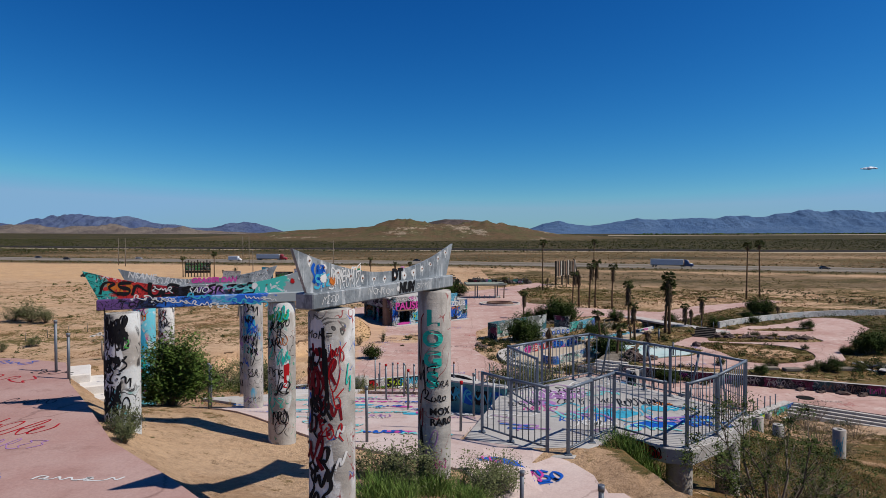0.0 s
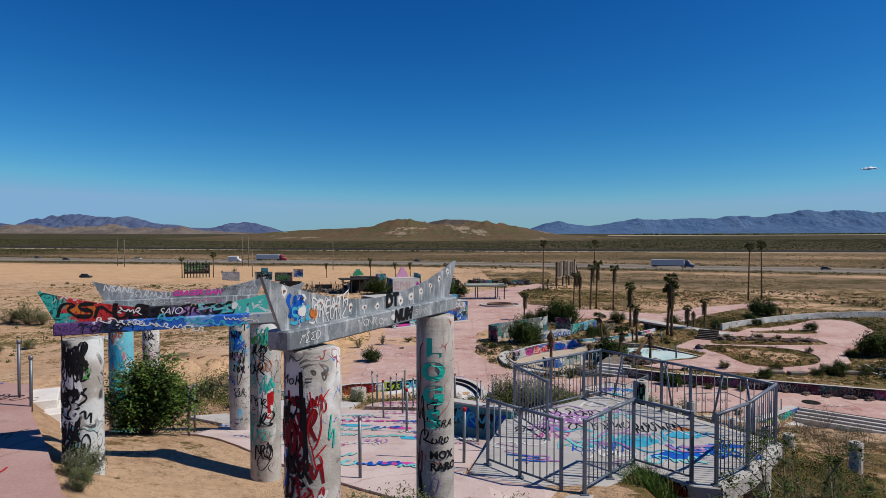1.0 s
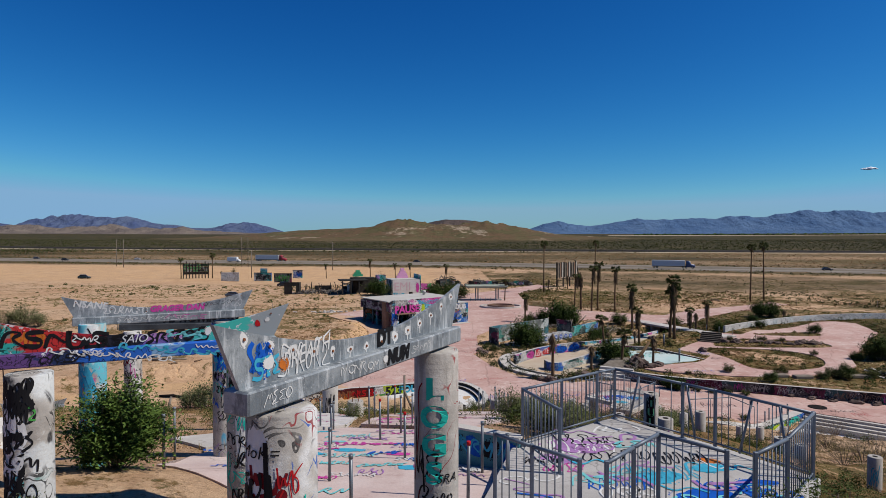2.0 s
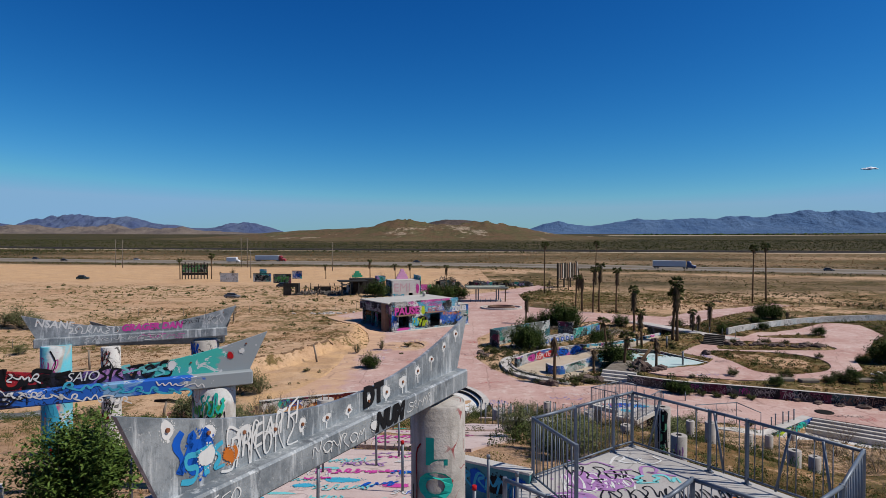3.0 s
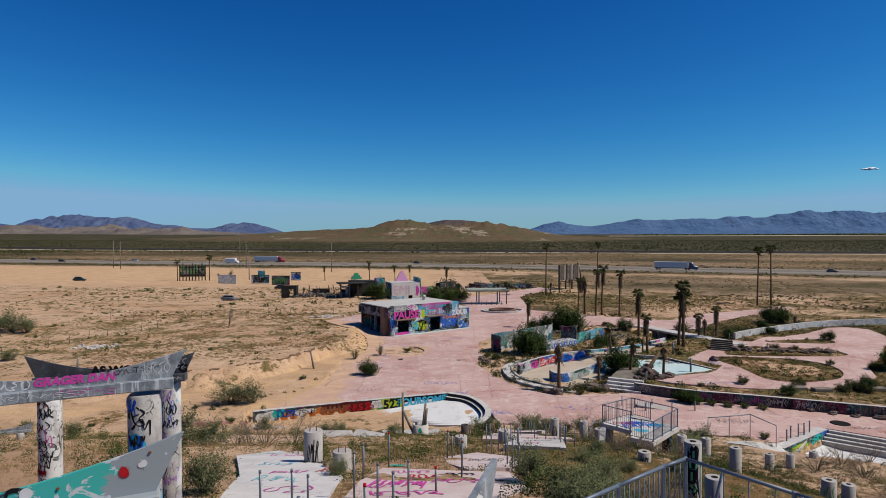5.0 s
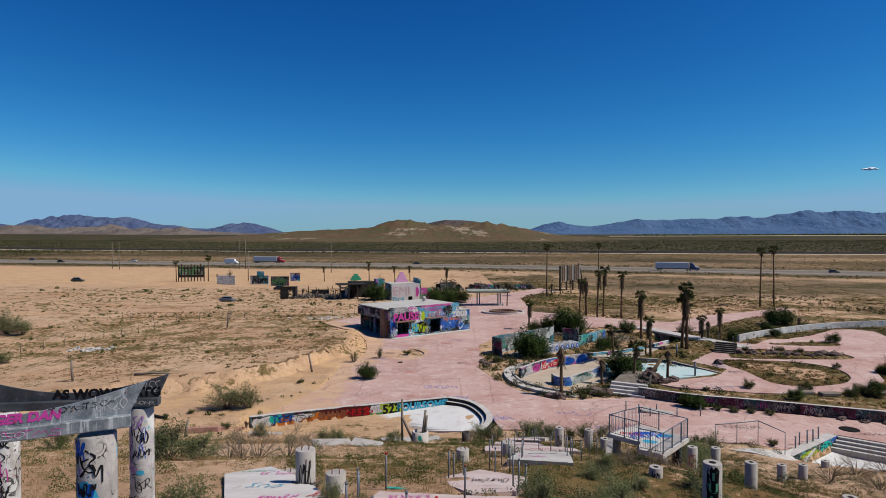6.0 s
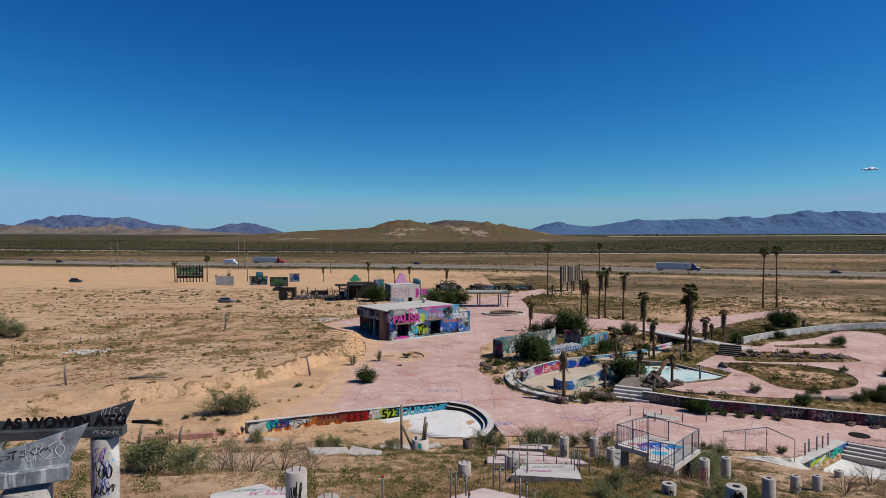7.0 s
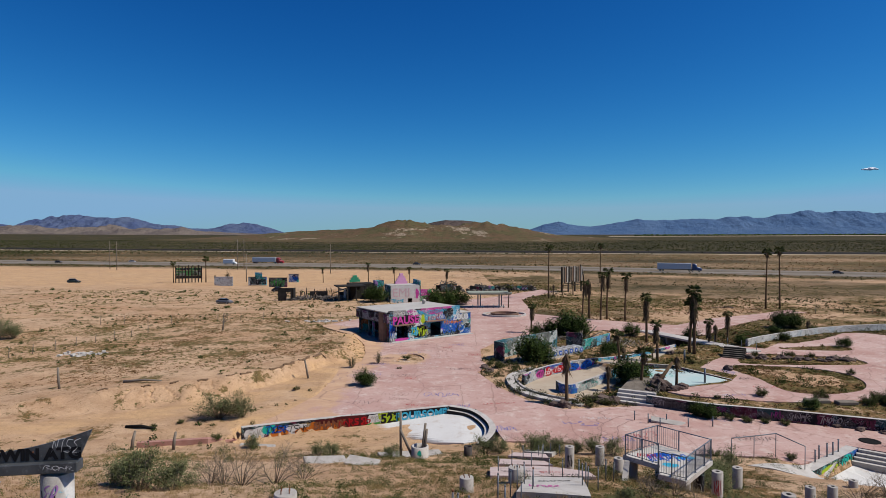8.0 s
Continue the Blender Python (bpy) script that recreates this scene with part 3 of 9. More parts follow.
    stony = m.mix(m.ramp(m.noise(p, 0.09, 6, 0.8), 0.5, 0.58, 0, 0.8), stony, (0.050, 0.043, 0.020))
    c = m.mix(m.node("Attribute").outputs["Alpha"], c, stony)
    for n in m.t.nodes:
        if n.bl_idname == "ShaderNodeAttribute":
            n.attribute_name = "zone"
    m.bump(m.math("ADD", m.noise(p, 4.0, 8, 0.75), m.noise(p, 0.7, 3)), 0.8, 0.14)
    return m.done(c)


pool_back = eased([(-19.2, 66.2), (-13.2, 68.7), (0.4, 73.5)], 1)
pool_end = eased([(0.4, 73.5), (2.9, 72.2), (4.3, 68.2), (4.3, 65.2), (3.2, 62.4)], 3)
CREST_X = [-760, -561, -394, -300, -255, -170, -125, -94, -60, -30, 10, 60, 105, 160, 230, 300, 420, 620]
CREST_Z = [1, 7, 23, 27, 30, 36, 48, 53, 50, 42, 39, 45, 51, 42, 25, 14, 7, 1]


def hills(x, y):
    """The low brown hills beyond the plain."""
    z = sum(np.interp(x + s, CREST_X, CREST_Z, 0, 0) for s in (-14, 0, 14)) / 3
    z = z * np.exp(-((y - 1540 - 0.1 * x) / 240) ** 2)
    return z * (1 + 0.07 * rough(x, y, 0.014, 51, 5) - 0.16 * np.abs(rough(x, y * 0.35, 0.03, 53, 3)))


gx = spaced(-48, 46, 0.36, -4200, 4200, 1.07)
gy = spaced(2, 100, 0.36, -900, 4600, 1.045)
gx = np.unique(np.round(np.concatenate([gx, np.arange(-40, -15, 0.17)]), 2))
gy = np.unique(np.round(np.concatenate([gy, np.arange(71, 94, 0.17)]), 2))
X, Y = np.meshgrid(gx, gy)
Z = land(X, Y) - 0.12 * paved(X, Y) + hills(X, Y)
for ring in (left_path, lower):
    Z = Z - 0.14 * (inside(X, Y, ring) & (near_line(X, Y, ring + ring[:1]) > 0.42))
# the ground drops behind the pool's walls, out of sight, not before them
Z = Z - 0.9 * (near_line(X, Y, pool_back[:-1] + pool_end) < 0.75) * ~inside(X, Y, POOL_A)
Z = Z - 0.9 * (near_line(X, Y, [(28.6, 56.1), (34.9, 60.8), (52.0, 47.4)]) < 0.6) * ~inside(X, Y, POOL_B) - 0.2 * inside(X, Y, POOL_B)
nx, ny = len(gx), len(gy)
me = bpy.data.meshes.new("ground")
k = np.arange(nx * ny).reshape(ny, nx)
faces = np.stack([k[:-1, :-1], k[:-1, 1:], k[1:, 1:], k[1:, :-1]], -1).reshape(-1, 4)
me.from_pydata(np.stack([X, Y, Z], -1).reshape(-1, 3).tolist(), [], faces.tolist())
me.shade_smooth()
# what grows where: r scrub and grass, g bare drifted sand, b dense far scrub
road_line = [(-900.0, 600.0), (-460.0, 470.0), (-290.0, 420.0), (-137.0, 385.0), (5.0, 362.0), (117.0, 316.0), (200.0, 285.0), (330.0, 232.0), (700.0, 80.0)]
droad = near_line(X, Y, road_line)
beyond = Y - np.interp(X, [p[0] for p in road_line], [p[1] for p in road_line])
sandflat = step(205, 235, Y + 0.06 * X) * (beyond < -45) * (1 - step(-16, 12, X + 16 * rough(X, Y, 0.05, 41, 3)))
green = 0.46 + 0.34 * step(-45, -20, beyond)
green = np.where((Y < 62) & (Y > 12), 0.36 + 0.16 * step(-8, 6, X) + 0.14 * rough(X, Y, 0.12, 40, 3), green)
green = np.where((X > 2.6) & (Y > 6) & (Y < 34), 0.80, green)
isl = near_line(X, Y, ISLAND + ISLAND[:1])
green = np.where((X > 18) & (Y > 96) & (beyond < -60), 0.62 + 0.18 * rough(X, Y, 0.07, 50, 3), green)
flat_e = step(40, 62, X) * step(178, 196, Y + 14 * rough(X, Y, 0.03, 42, 3)) * (1 - step(-58, -44, beyond + 10 * rough(X, Y, 0.04, 43, 3)))
green = green * (1 - flat_e) + flat_e * (0.52 + 0.20 * rough(X * 0.4, Y, 0.05, 44, 3))
green = np.where(beyond > -20, 0.62 + 0.16 * rough(X * 0.35, Y, 0.02, 47, 3), green)
green = np.where(inside(X, Y, TERRACE) & (Y < 125), 0.78, green)
green = np.where(inside(X, Y, ISLAND), 0.80 - 0.62 * step(2.2, 4.4, isl + 1.5 * rough(X, Y, 0.3, 6, 2)), green)
band = (Y > 92) & (Y < 142) & (X < -10) & (X > -75)
green = np.where(band, 0.57, green)
green = np.where((Y > 142) & (beyond < -40) & (X < -8), 0.47, green)
green = green * (1 - sandflat * 0.9)
track_line = [(-60.0, 62.0), (-41.8, 66.1), (-30.0, 70.5), (-23.0, 76.0), (-18.0, 86.0), (-14.0, 94.0)]
dtrack = near_line(X, Y, track_line)
track = 1 - step(1.4, 3.0, dtrack + rough(X, Y, 0.3, 5, 2))
green = green * (1 - track) * (1 - 0.6 * step(10, 5, np.maximum(Y, 0)))
track = np.maximum(track, 0.95 * sandflat)
west_edge = near_line(X, Y, [(-18.3, 66.9), (-14.6, 78.2), (-14.3, 91.3), (-12.0, 96.8), (-13.2, 109.4), (-18.2, 117.2)])
by_plaza = 1 - step(1.0, 4.0, west_edge + 1.2 * rough(X, Y, 0.4, 15, 3))
track = np.maximum(track, by_plaza)
green = green * (1 - 0.9 * by_plaza)
track = np.maximum(track, 0.5 * inside(X, Y, POOL_A))
past_rail = Y - np.interp(X, [-1500, -608, 0, 426, 1100], [1010, 800, 668, 590, 470])
dark = 0.97 * step(-30, 20, past_rail + 10 * rough(X, Y, 0.012, 9, 3))
dark = np.maximum(dark, (beyond > 22) * np.clip(0.55 + 0.55 * rough(X * 0.35, Y, 0.016, 46, 4) + 0.25 * step(-190, -60, past_rail) * (X < 100), 0.30, 0.9))
dark = np.maximum(dark, 0.75 * (1 - step(26, 44, np.abs(beyond + 4) + 9 * rough(X, Y, 0.03, 48, 3))))
dark = np.maximum(dark, np.clip(0.34 + 0.5 * rough(X, Y, 0.06, 49, 4), 0, 0.7) * (X > 18) * (Y > 96) * (beyond < -60) * (green > 0.6))
dark = np.maximum(dark, flat_e * (0.62 + 0.28 * np.clip(rough(X * 0.35, Y, 0.035, 45, 4) + 0.25, 0, 1)))
dark = dark * (1 - 0.9 * step(1.5, 14, hills(X, Y)))
col = me.color_attributes.new("zone", "FLOAT_COLOR", "POINT")
col.data.foreach_set("color", np.stack([green, track, dark, step(1.5, 9, hills(X, Y))], -1).reshape(-1).astype(np.float32))
me.materials.append(ground_material())
tagged(new("ground", me), "sandy desert ground with sparse scrub and tyre tracks", "ground", kind="structure")

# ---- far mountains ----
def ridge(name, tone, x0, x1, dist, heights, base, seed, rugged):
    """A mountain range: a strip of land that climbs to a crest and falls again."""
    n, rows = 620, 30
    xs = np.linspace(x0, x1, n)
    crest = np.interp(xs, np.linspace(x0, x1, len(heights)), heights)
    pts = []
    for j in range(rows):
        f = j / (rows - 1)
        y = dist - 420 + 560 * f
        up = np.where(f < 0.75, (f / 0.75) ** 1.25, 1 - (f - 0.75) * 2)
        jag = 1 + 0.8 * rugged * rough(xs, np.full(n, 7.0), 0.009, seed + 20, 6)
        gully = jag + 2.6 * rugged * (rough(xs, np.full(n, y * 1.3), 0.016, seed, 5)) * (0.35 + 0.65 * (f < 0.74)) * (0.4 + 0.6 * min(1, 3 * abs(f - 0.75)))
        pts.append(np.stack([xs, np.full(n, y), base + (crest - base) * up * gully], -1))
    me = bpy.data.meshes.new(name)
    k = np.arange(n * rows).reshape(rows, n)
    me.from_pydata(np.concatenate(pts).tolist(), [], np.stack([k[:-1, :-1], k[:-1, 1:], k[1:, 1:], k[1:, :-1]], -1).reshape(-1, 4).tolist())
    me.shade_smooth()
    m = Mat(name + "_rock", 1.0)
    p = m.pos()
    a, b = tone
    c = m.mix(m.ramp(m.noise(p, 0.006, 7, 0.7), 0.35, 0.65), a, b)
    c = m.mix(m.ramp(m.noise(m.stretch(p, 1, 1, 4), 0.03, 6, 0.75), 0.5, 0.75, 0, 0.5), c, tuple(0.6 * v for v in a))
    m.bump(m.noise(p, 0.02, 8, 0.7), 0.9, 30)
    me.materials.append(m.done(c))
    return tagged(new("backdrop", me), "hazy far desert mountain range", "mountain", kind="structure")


def crest(px_rows, dist):
    """Heights of a crest at a distance from angles above the level, in thousandths."""
    return [18 + v * dist / 1000 for v in px_rows]


# the two farthest ranges: distance haze is painted into their rock as blue
ridge("hazed_range_west", ((0.060, 0.085, 0.175), (0.095, 0.125, 0.205)), -3300, -1080, 4300, crest([27, 24, 18, 14, 25, 30, 33, 33, 30, 30, 29, 25, 20, 17, 14, 12, 11, 18, 20, 17, 10, 2], 4300), 20, 61, 0.10)
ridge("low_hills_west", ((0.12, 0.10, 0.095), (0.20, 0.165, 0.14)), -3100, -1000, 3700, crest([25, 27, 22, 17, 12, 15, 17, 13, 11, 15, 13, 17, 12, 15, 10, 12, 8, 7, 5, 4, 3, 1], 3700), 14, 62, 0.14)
ridge("hazed_range_east", ((0.060, 0.115, 0.225), (0.085, 0.145, 0.255)), 480, 3700, 4300, crest([2, 8, 17, 22, 17, 15, 18, 22, 26, 25, 24, 27, 29, 28, 31, 32, 30, 34, 38, 40, 39, 41, 41, 36, 40, 44, 42, 40, 38, 36], 4300), 22, 63, 0.055)
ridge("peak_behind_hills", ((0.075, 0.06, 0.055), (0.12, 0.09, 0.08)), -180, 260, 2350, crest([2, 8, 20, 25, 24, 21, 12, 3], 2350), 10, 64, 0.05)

# ---- highway, railway and tracks on the plain ----
def strip(name, line, width, lift, material, label, category, side=0.6):
    pts = eased(line, 3)
    bm = bmesh.new()
    rows = []
    for i, p in enumerate(pts):
        a, b = Vector(pts[max(i - 1, 0)]), Vector(pts[min(i + 1, len(pts) - 1)])
        d = (b - a).normalized()
        n = Vector((-d.y, d.x))
        z = at_ground(p[0], p[1]) + lift
        rows.append([bm.verts.new((p[0] + n.x * o, p[1] + n.y * o, z + h)) for o, h in ((-width / 2 - side, -lift - 0.8), (-width / 2, 0), (width / 2, 0), (width / 2 + side, -lift - 0.8))])
    for r, s in zip(rows, rows[1:]):
        for q in range(3):
            bm.faces.new((r[q], s[q], s[q + 1], r[q + 1]))
    bmesh.ops.recalc_face_normals(bm, faces=bm.faces)
    return tagged(part(name, bm, material), label, category, kind="structure")


def shifted(line, off):
    out = []
    for i, p in enumerate(line):
        a, b = Vector(line[max(i - 1, 0)]), Vector(line[min(i + 1, len(line) - 1)])
        d = (b - a).normalized()
        out.append((p[0] - d.y * off, p[1] + d.x * off))
    return out


GRIT = stained("roadside_grit", (0.42, 0.34, 0.25), (0.50, 0.41, 0.31), (0.30, 0.24, 0.17), 0.04)
strip("road", shifted(road_line, -8.5), 8.4, 0.5, ASPHALT, "grey asphalt highway carriageway on the plain", "road", 2.5)
strip("road", shifted(road_line, 10.0), 8.4, 0.7, ASPHALT, "grey asphalt far highway carriageway", "road", 2.5)
rail_line = [(-1500.0, 1010.0), (-608.0, 800.0), (0.0, 668.0), (426.0, 590.0), (1100.0, 470.0)]
strip("railway_embankment", rail_line, 7.0, 1.9, BALLAST, "dark ballast railway embankment across the plain", "railway", 3.0)
strip("dirt_track", shifted(rail_line, -26), 6.0, 0.2, GRIT, "pale dirt track beside the railway", "track", 2.0)

strip("far_fields", [(700.0, 2660.0), (1500.0, 2650.0), (3200.0, 2600.0)], 150.0, 1.0, GRIT, "pale dry fields far across the valley", "field", 6.0)

# ---- paving ----
PATCH = rounded([(-7.4, 96.2), (-4.0, 95.2), (-2.6, 99.0), (-4.6, 103.0), (-6.2, 101.0)], 2)
BED_E = rounded([(6.5, 139.5), (13.0, 137.5), (14.0, 141.0), (8.0, 143.0)], 2)
plaza = part("pavement", sheet(PLAZA, [PATCH]), PINK)
# sand drifts in from the west edge and from the bare patch
pv = np.array([v.co[:2] for v in plaza.data.vertices])
west = near_line(pv[:, 0], pv[:, 1], [(-18.3, 66.9), (-14.6, 78.2), (-14.3, 91.3), (-12.0, 96.8), (-13.2, 109.4), (-24.0, 127.0)])
front = near_line(pv[:, 0], pv[:, 1], [(-18.3, 66.9), (-13.2, 69.2), (-4.0, 72.4)])
drift = np.maximum(1.0 - west / 5.5, 0.9 - front / 3.5 - np.maximum(pv[:, 0] + 15, 0) / 10)
drift = np.maximum(drift, 0.75 - near_line(pv[:, 0], pv[:, 1], PATCH + PATCH[:1]) / 3.5)
plaza.data.attributes.new("drift", "FLOAT", "POINT").data.foreach_set("value", np.clip(drift, 0, 1.2).astype(np.float32))
tagged(plaza, "faded pink concrete plaza with tyre marks and cracks", "pavement", kind="structure")
upper = part("pavement", sheet(UPPER, UPPER_BEDS), PINK)
tagged(upper, "faded pink concrete upper terrace round a planted oval", "pavement", kind="structure")

# retaining wall of the terrace
gline = [(21.6, 74.2), (26.4, 70.9), (31.3, 69.3), (35.8, 67.5), (40.7, 65.5), (60, 57.5)]
bm = wall_along(eased(gline, 1), 1.12, -0.4, 0.45, mats=(0, 1, 0))
tagged(part("retaining_wall", bm, [WALL_C, PALE]), "long dark low wall covered in graffiti with a pale coping", "wall", kind="structure")

# first pool: back wall, rounded end with three ledges, plastered floor
bm = wall_along(shifted(pool_back, 0.13), 0.14, -1.6, 0.60, mats=(0, 1, 0))
pool_wall = tagged(part("pool_wall", bm, [WALL_C, PALE]), "sunken pool wall with painted lettering and murals", "wall", kind="structure")
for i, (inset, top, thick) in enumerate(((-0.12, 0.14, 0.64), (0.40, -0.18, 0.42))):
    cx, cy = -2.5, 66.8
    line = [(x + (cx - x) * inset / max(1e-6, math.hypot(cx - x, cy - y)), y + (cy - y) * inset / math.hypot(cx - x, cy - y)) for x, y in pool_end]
    # near-black sides, pale top
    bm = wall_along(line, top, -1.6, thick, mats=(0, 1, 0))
    tagged(part("pool_ledge", bm, [SOOT_SHADE, PALE]), "curved concrete ledge with a near-black riser", "pool ledge", "pool ledges", "structure")
# the plaster shows where the sand has not drifted over it: its edge frays in streaks
rnd = random.Random(31)
fray = []
for k in range(26):
    f = k / 25
    x, y = -6.8 + 6.0 * f ** 1.2, 70.4 - 6.2 * f
    fray += [(x + rnd.uniform(0.4, 1.6), y + 0.12), (x - rnd.uniform(0.0, 0.9), y)]
floor_a = [(-5.4, 71.1), (0.2, 73.2), (2.4, 71.9), (3.9, 68.4), (3.8, 64.4), (1.6, 63.2)] + fray[::-1]
tagged(part("pool_floor", sheet(floor_a, lift=0.07, cell=0.8, depth=0.2), WHITE), "cracked white plaster pool floor with drifted sand", "pool floor", kind="structure")

# second pool at the foot of the slope
ux, uy = Vector((17.1, -13.4)).normalized(), Vector((-6.9, -5.1)).normalized()
corner = Vector((34.9, 60.8))
def beside(a, b):
    q = corner + ux * a + uy * b
    return (q.x, q.y)
tagged(part("pool_floor", sheet([beside(0.5, 0.5), beside(21, 0.5), beside(21, 7.4), beside(12, 8.0), beside(6, 7.5), beside(0.5, 8.0)], lift=0.04, cell=1.5), WHITE), "white plaster pool floor strewn with sand", "pool floor", kind="structure")
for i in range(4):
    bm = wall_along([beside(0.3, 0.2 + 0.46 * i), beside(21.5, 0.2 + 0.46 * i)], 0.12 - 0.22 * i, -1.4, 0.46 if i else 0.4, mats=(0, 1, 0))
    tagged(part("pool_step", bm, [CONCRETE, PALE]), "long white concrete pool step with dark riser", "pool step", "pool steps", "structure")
bm = wall_along([beside(-0.25, -0.1), beside(-0.25, 8.4)], 0.14, -1.5, 0.9, mats=(0, 1, 0))
side_wall = tagged(part("pool_wall", bm, [WALL_B, PALE]), "pool side wall sprayed yellow, green and teal", "wall", kind="structure")

# lazy river: kerb ring, sandy floor, far wall and inner wall
river_outer = eased([(14.6, 73.6), (12.0, 75.1), (8.9, 78.6), (8.0, 83.2), (8.4, 87.6), (12.0, 91.4)], 3)
bm = wall_along(river_outer, 0.30, -0.5, 1.0, mats=(0, 0, 0))
tagged(part("river_kerb", bm, PALE), "pale curved concrete kerb of the dry river channel", "kerb", kind="structure")
bm = wall_along([(x * 0.86 + 13.5 * 0.14, y * 0.86 + 83.5 * 0.14) for x, y in river_outer], 0.42, -0.5, 0.3)
tagged(part("river_kerb", bm, CONCRETE), "inner curved ledge of the dry river channel", "kerb", kind="structure")
river_floor = [(10.2, 78.6), (13.0, 76.2), (16.5, 77.6), (20.0, 82.0), (23.6, 87.5), (35.4, 101.6), (34.6, 102.6), (22.0, 93.2), (14.0, 88.8), (11.2, 85.8), (9.4, 82.8)]
SANDY = stained("sandy_channel_floor", (0.38, 0.31, 0.235), (0.45, 0.38, 0.30), (0.28, 0.21, 0.15), 0.3)
tagged(part("river_floor", sheet(river_floor, lift=0.07, cell=2.0), SANDY), "sandy concrete floor of the dry river channel", "channel floor", kind="structure")
river_far = eased([(9.5, 82.8), (11.5, 85.8), (14.2, 88.8), (18.7, 91.9), (23.0, 93.5), (28.7, 96.6), (35.6, 103.2)], 2)
bm = wall_along(river_far, 1.35, -0.3, 0.35, mats=(0, 1, 0))
tagged(part("river_wall", bm, [WALL_A, PALE]), "curved channel wall covered in bright graffiti", "wall", kind="structure")
river_in = eased([(13.2, 80.6), (13.5, 78.9), (14.5, 78.6), (16.0, 80.1), (18.8, 83.2), (22.0, 87.2)], 2)
bm = wall_along(river_in, 1.15, -0.3, 0.35, mats=(0, 1, 0))
tagged(part("river_wall", bm, [WALL_B, PALE]), "inner channel wall sprayed white and blue", "wall", kind="structure")

# shallow pool on the terrace
shallow = [(23.6, 80.6), (26.0, 78.4), (32.2, 80.5), (33.6, 81.4), (31.6, 86.0), (29.6, 87.6), (24.8, 87.4)]
tagged(part("pool_floor", sheet(shallow, lift=0.09, cell=2.0), AQUA), "shallow pool floor painted pale aqua with graffiti", "pool floor", kind="structure")
bm = wall_along([(24.0, 87.9), (29.6, 88.1), (34.2, 81.6)], lambda x, y: 1.75 - 0.07 * (x - 24), 0.5, 0.3, mats=(0, 1, 0))
tagged(part("pool_wall", bm, [WALL_C, CONCRETE]), "dark low pool wall with scrawled graffiti", "wall", kind="structure")

# white wall on the far terrace
bm = wall_along(eased([(47.3, 104.3), (50.8, 107.3), (58.6, 112.2), (66.0, 116.4), (72.6, 119.0), (81.0, 121.0), (97.0, 122.5)], 2), 1.95, 0.3, 0.35, mats=(0, 1, 0))
tagged(part("terrace_wall", bm, [WALL_D, PALE]), "pale curved wall with blue and white graffiti", "wall", kind="structure")

# ---- spray paint on surfaces ----
def letters(body, size, fat=0.0, shear=0.0):
    """Flat triangles of a word in the built-in font: points and faces, centred."""
    cu = bpy.data.curves.new("word", "FONT")
    cu.body, cu.size, cu.offset, cu.shear, cu.resolution_u = body, size, fat, shear, 3
    cu.align_x, cu.align_y = "CENTER", "CENTER"
    ob = new("word", cu)
    me = bpy.data.meshes.new_from_object(ob.evaluated_get(bpy.context.evaluated_depsgraph_get()))
    pts, fs = [(v.co.x, v.co.y) for v in me.vertices], [tuple(p.vertices) for p in me.polygons]
    bpy.data.objects.remove(ob)
    bpy.data.meshes.remove(me)
    return pts, fs


def paint_word(name, surface, material, parent, body, u, v, size, turn=0.0, fat=0.0, shear=0.0, lift=0.004, stack=False, squeeze=1.0):
    """A sprayed word on a surface(u, v) -> point, normal."""
    bm = bmesh.new()
    rows = list(body) if stack else [body]
    for i, row in enumerate(rows):
        pts, fs = letters(row, size, fat, shear)
        ca, sa = math.cos(radians(turn)), math.sin(radians(turn))
        vs = []
        for x, y in pts:
            x, y = x * squeeze, y - i * size * 0.95
            p, n = surface(u + ca * x - sa * y, v + sa * x + ca * y)
            vs.append(bm.verts.new(p + n * lift))
        for f in fs:
            try:
                bm.faces.new([vs[k] for k in f])
            except ValueError:
                pass
    return part(name, bm, material, parent)


def add_stroke(bm, surface, pts, width, lift=0.003):
    """A ribbon of paint through points (u, v), smoothed."""
    line = eased(pts, 2)
    rows = []
    for i, p in enumerate(line):
        a, b = Vector(line[max(i - 1, 0)]), Vector(line[min(i + 1, len(line) - 1)])
        d = b - a
        d = d.normalized() if d.length > 1e-9 else Vector((1, 0))
        w = width * (0.55 + 0.18 * math.sin(i * 0.9))
        row = []
        for s in (-1, 1):
            q, n = surface(p[0] - d.y * w * s, p[1] + d.x * w * s)
            row.append(bm.verts.new(q + n * lift))
        rows.append(row)
    for r, s in zip(rows, rows[1:]):
        bm.faces.new((r[0], r[1], s[1], s[0]))


SCRIBBLES = (
    [(0.1, 0.0), (0.2, 1.0), (0.8, 0.1), (0.9, 1.0)],
    [(0.9, 0.85), (0.2, 1.0), (0.2, 0.55), (0.8, 0.45), (0.7, 0.0), (0.0, 0.1)],
    [(0.0, 0.0), (0.4, 1.0), (0.5, 0.3), (0.8, 1.0), (1.0, 0.0)],
    [(0.5, 0.0), (0.05, 0.5), (0.5, 1.0), (0.95, 0.5), (0.5, 0.0), (0.3, 0.2)],
    [(0.1, 1.0), (0.15, 0.0), (0.7, 0.1), (0.9, 0.5), (0.2, 0.6)],
    [(0.9, 1.0), (0.1, 0.8), (0.85, 0.45), (0.05, 0.0), (1.0, 0.05)],
    [(0.0, 0.9), (1.0, 1.0), (0.5, 0.9), (0.45, 0.0)],
    [(0.1, 0.0), (0.15, 1.0), (0.8, 0.8), (0.2, 0.5), (0.9, 0.0)],
)


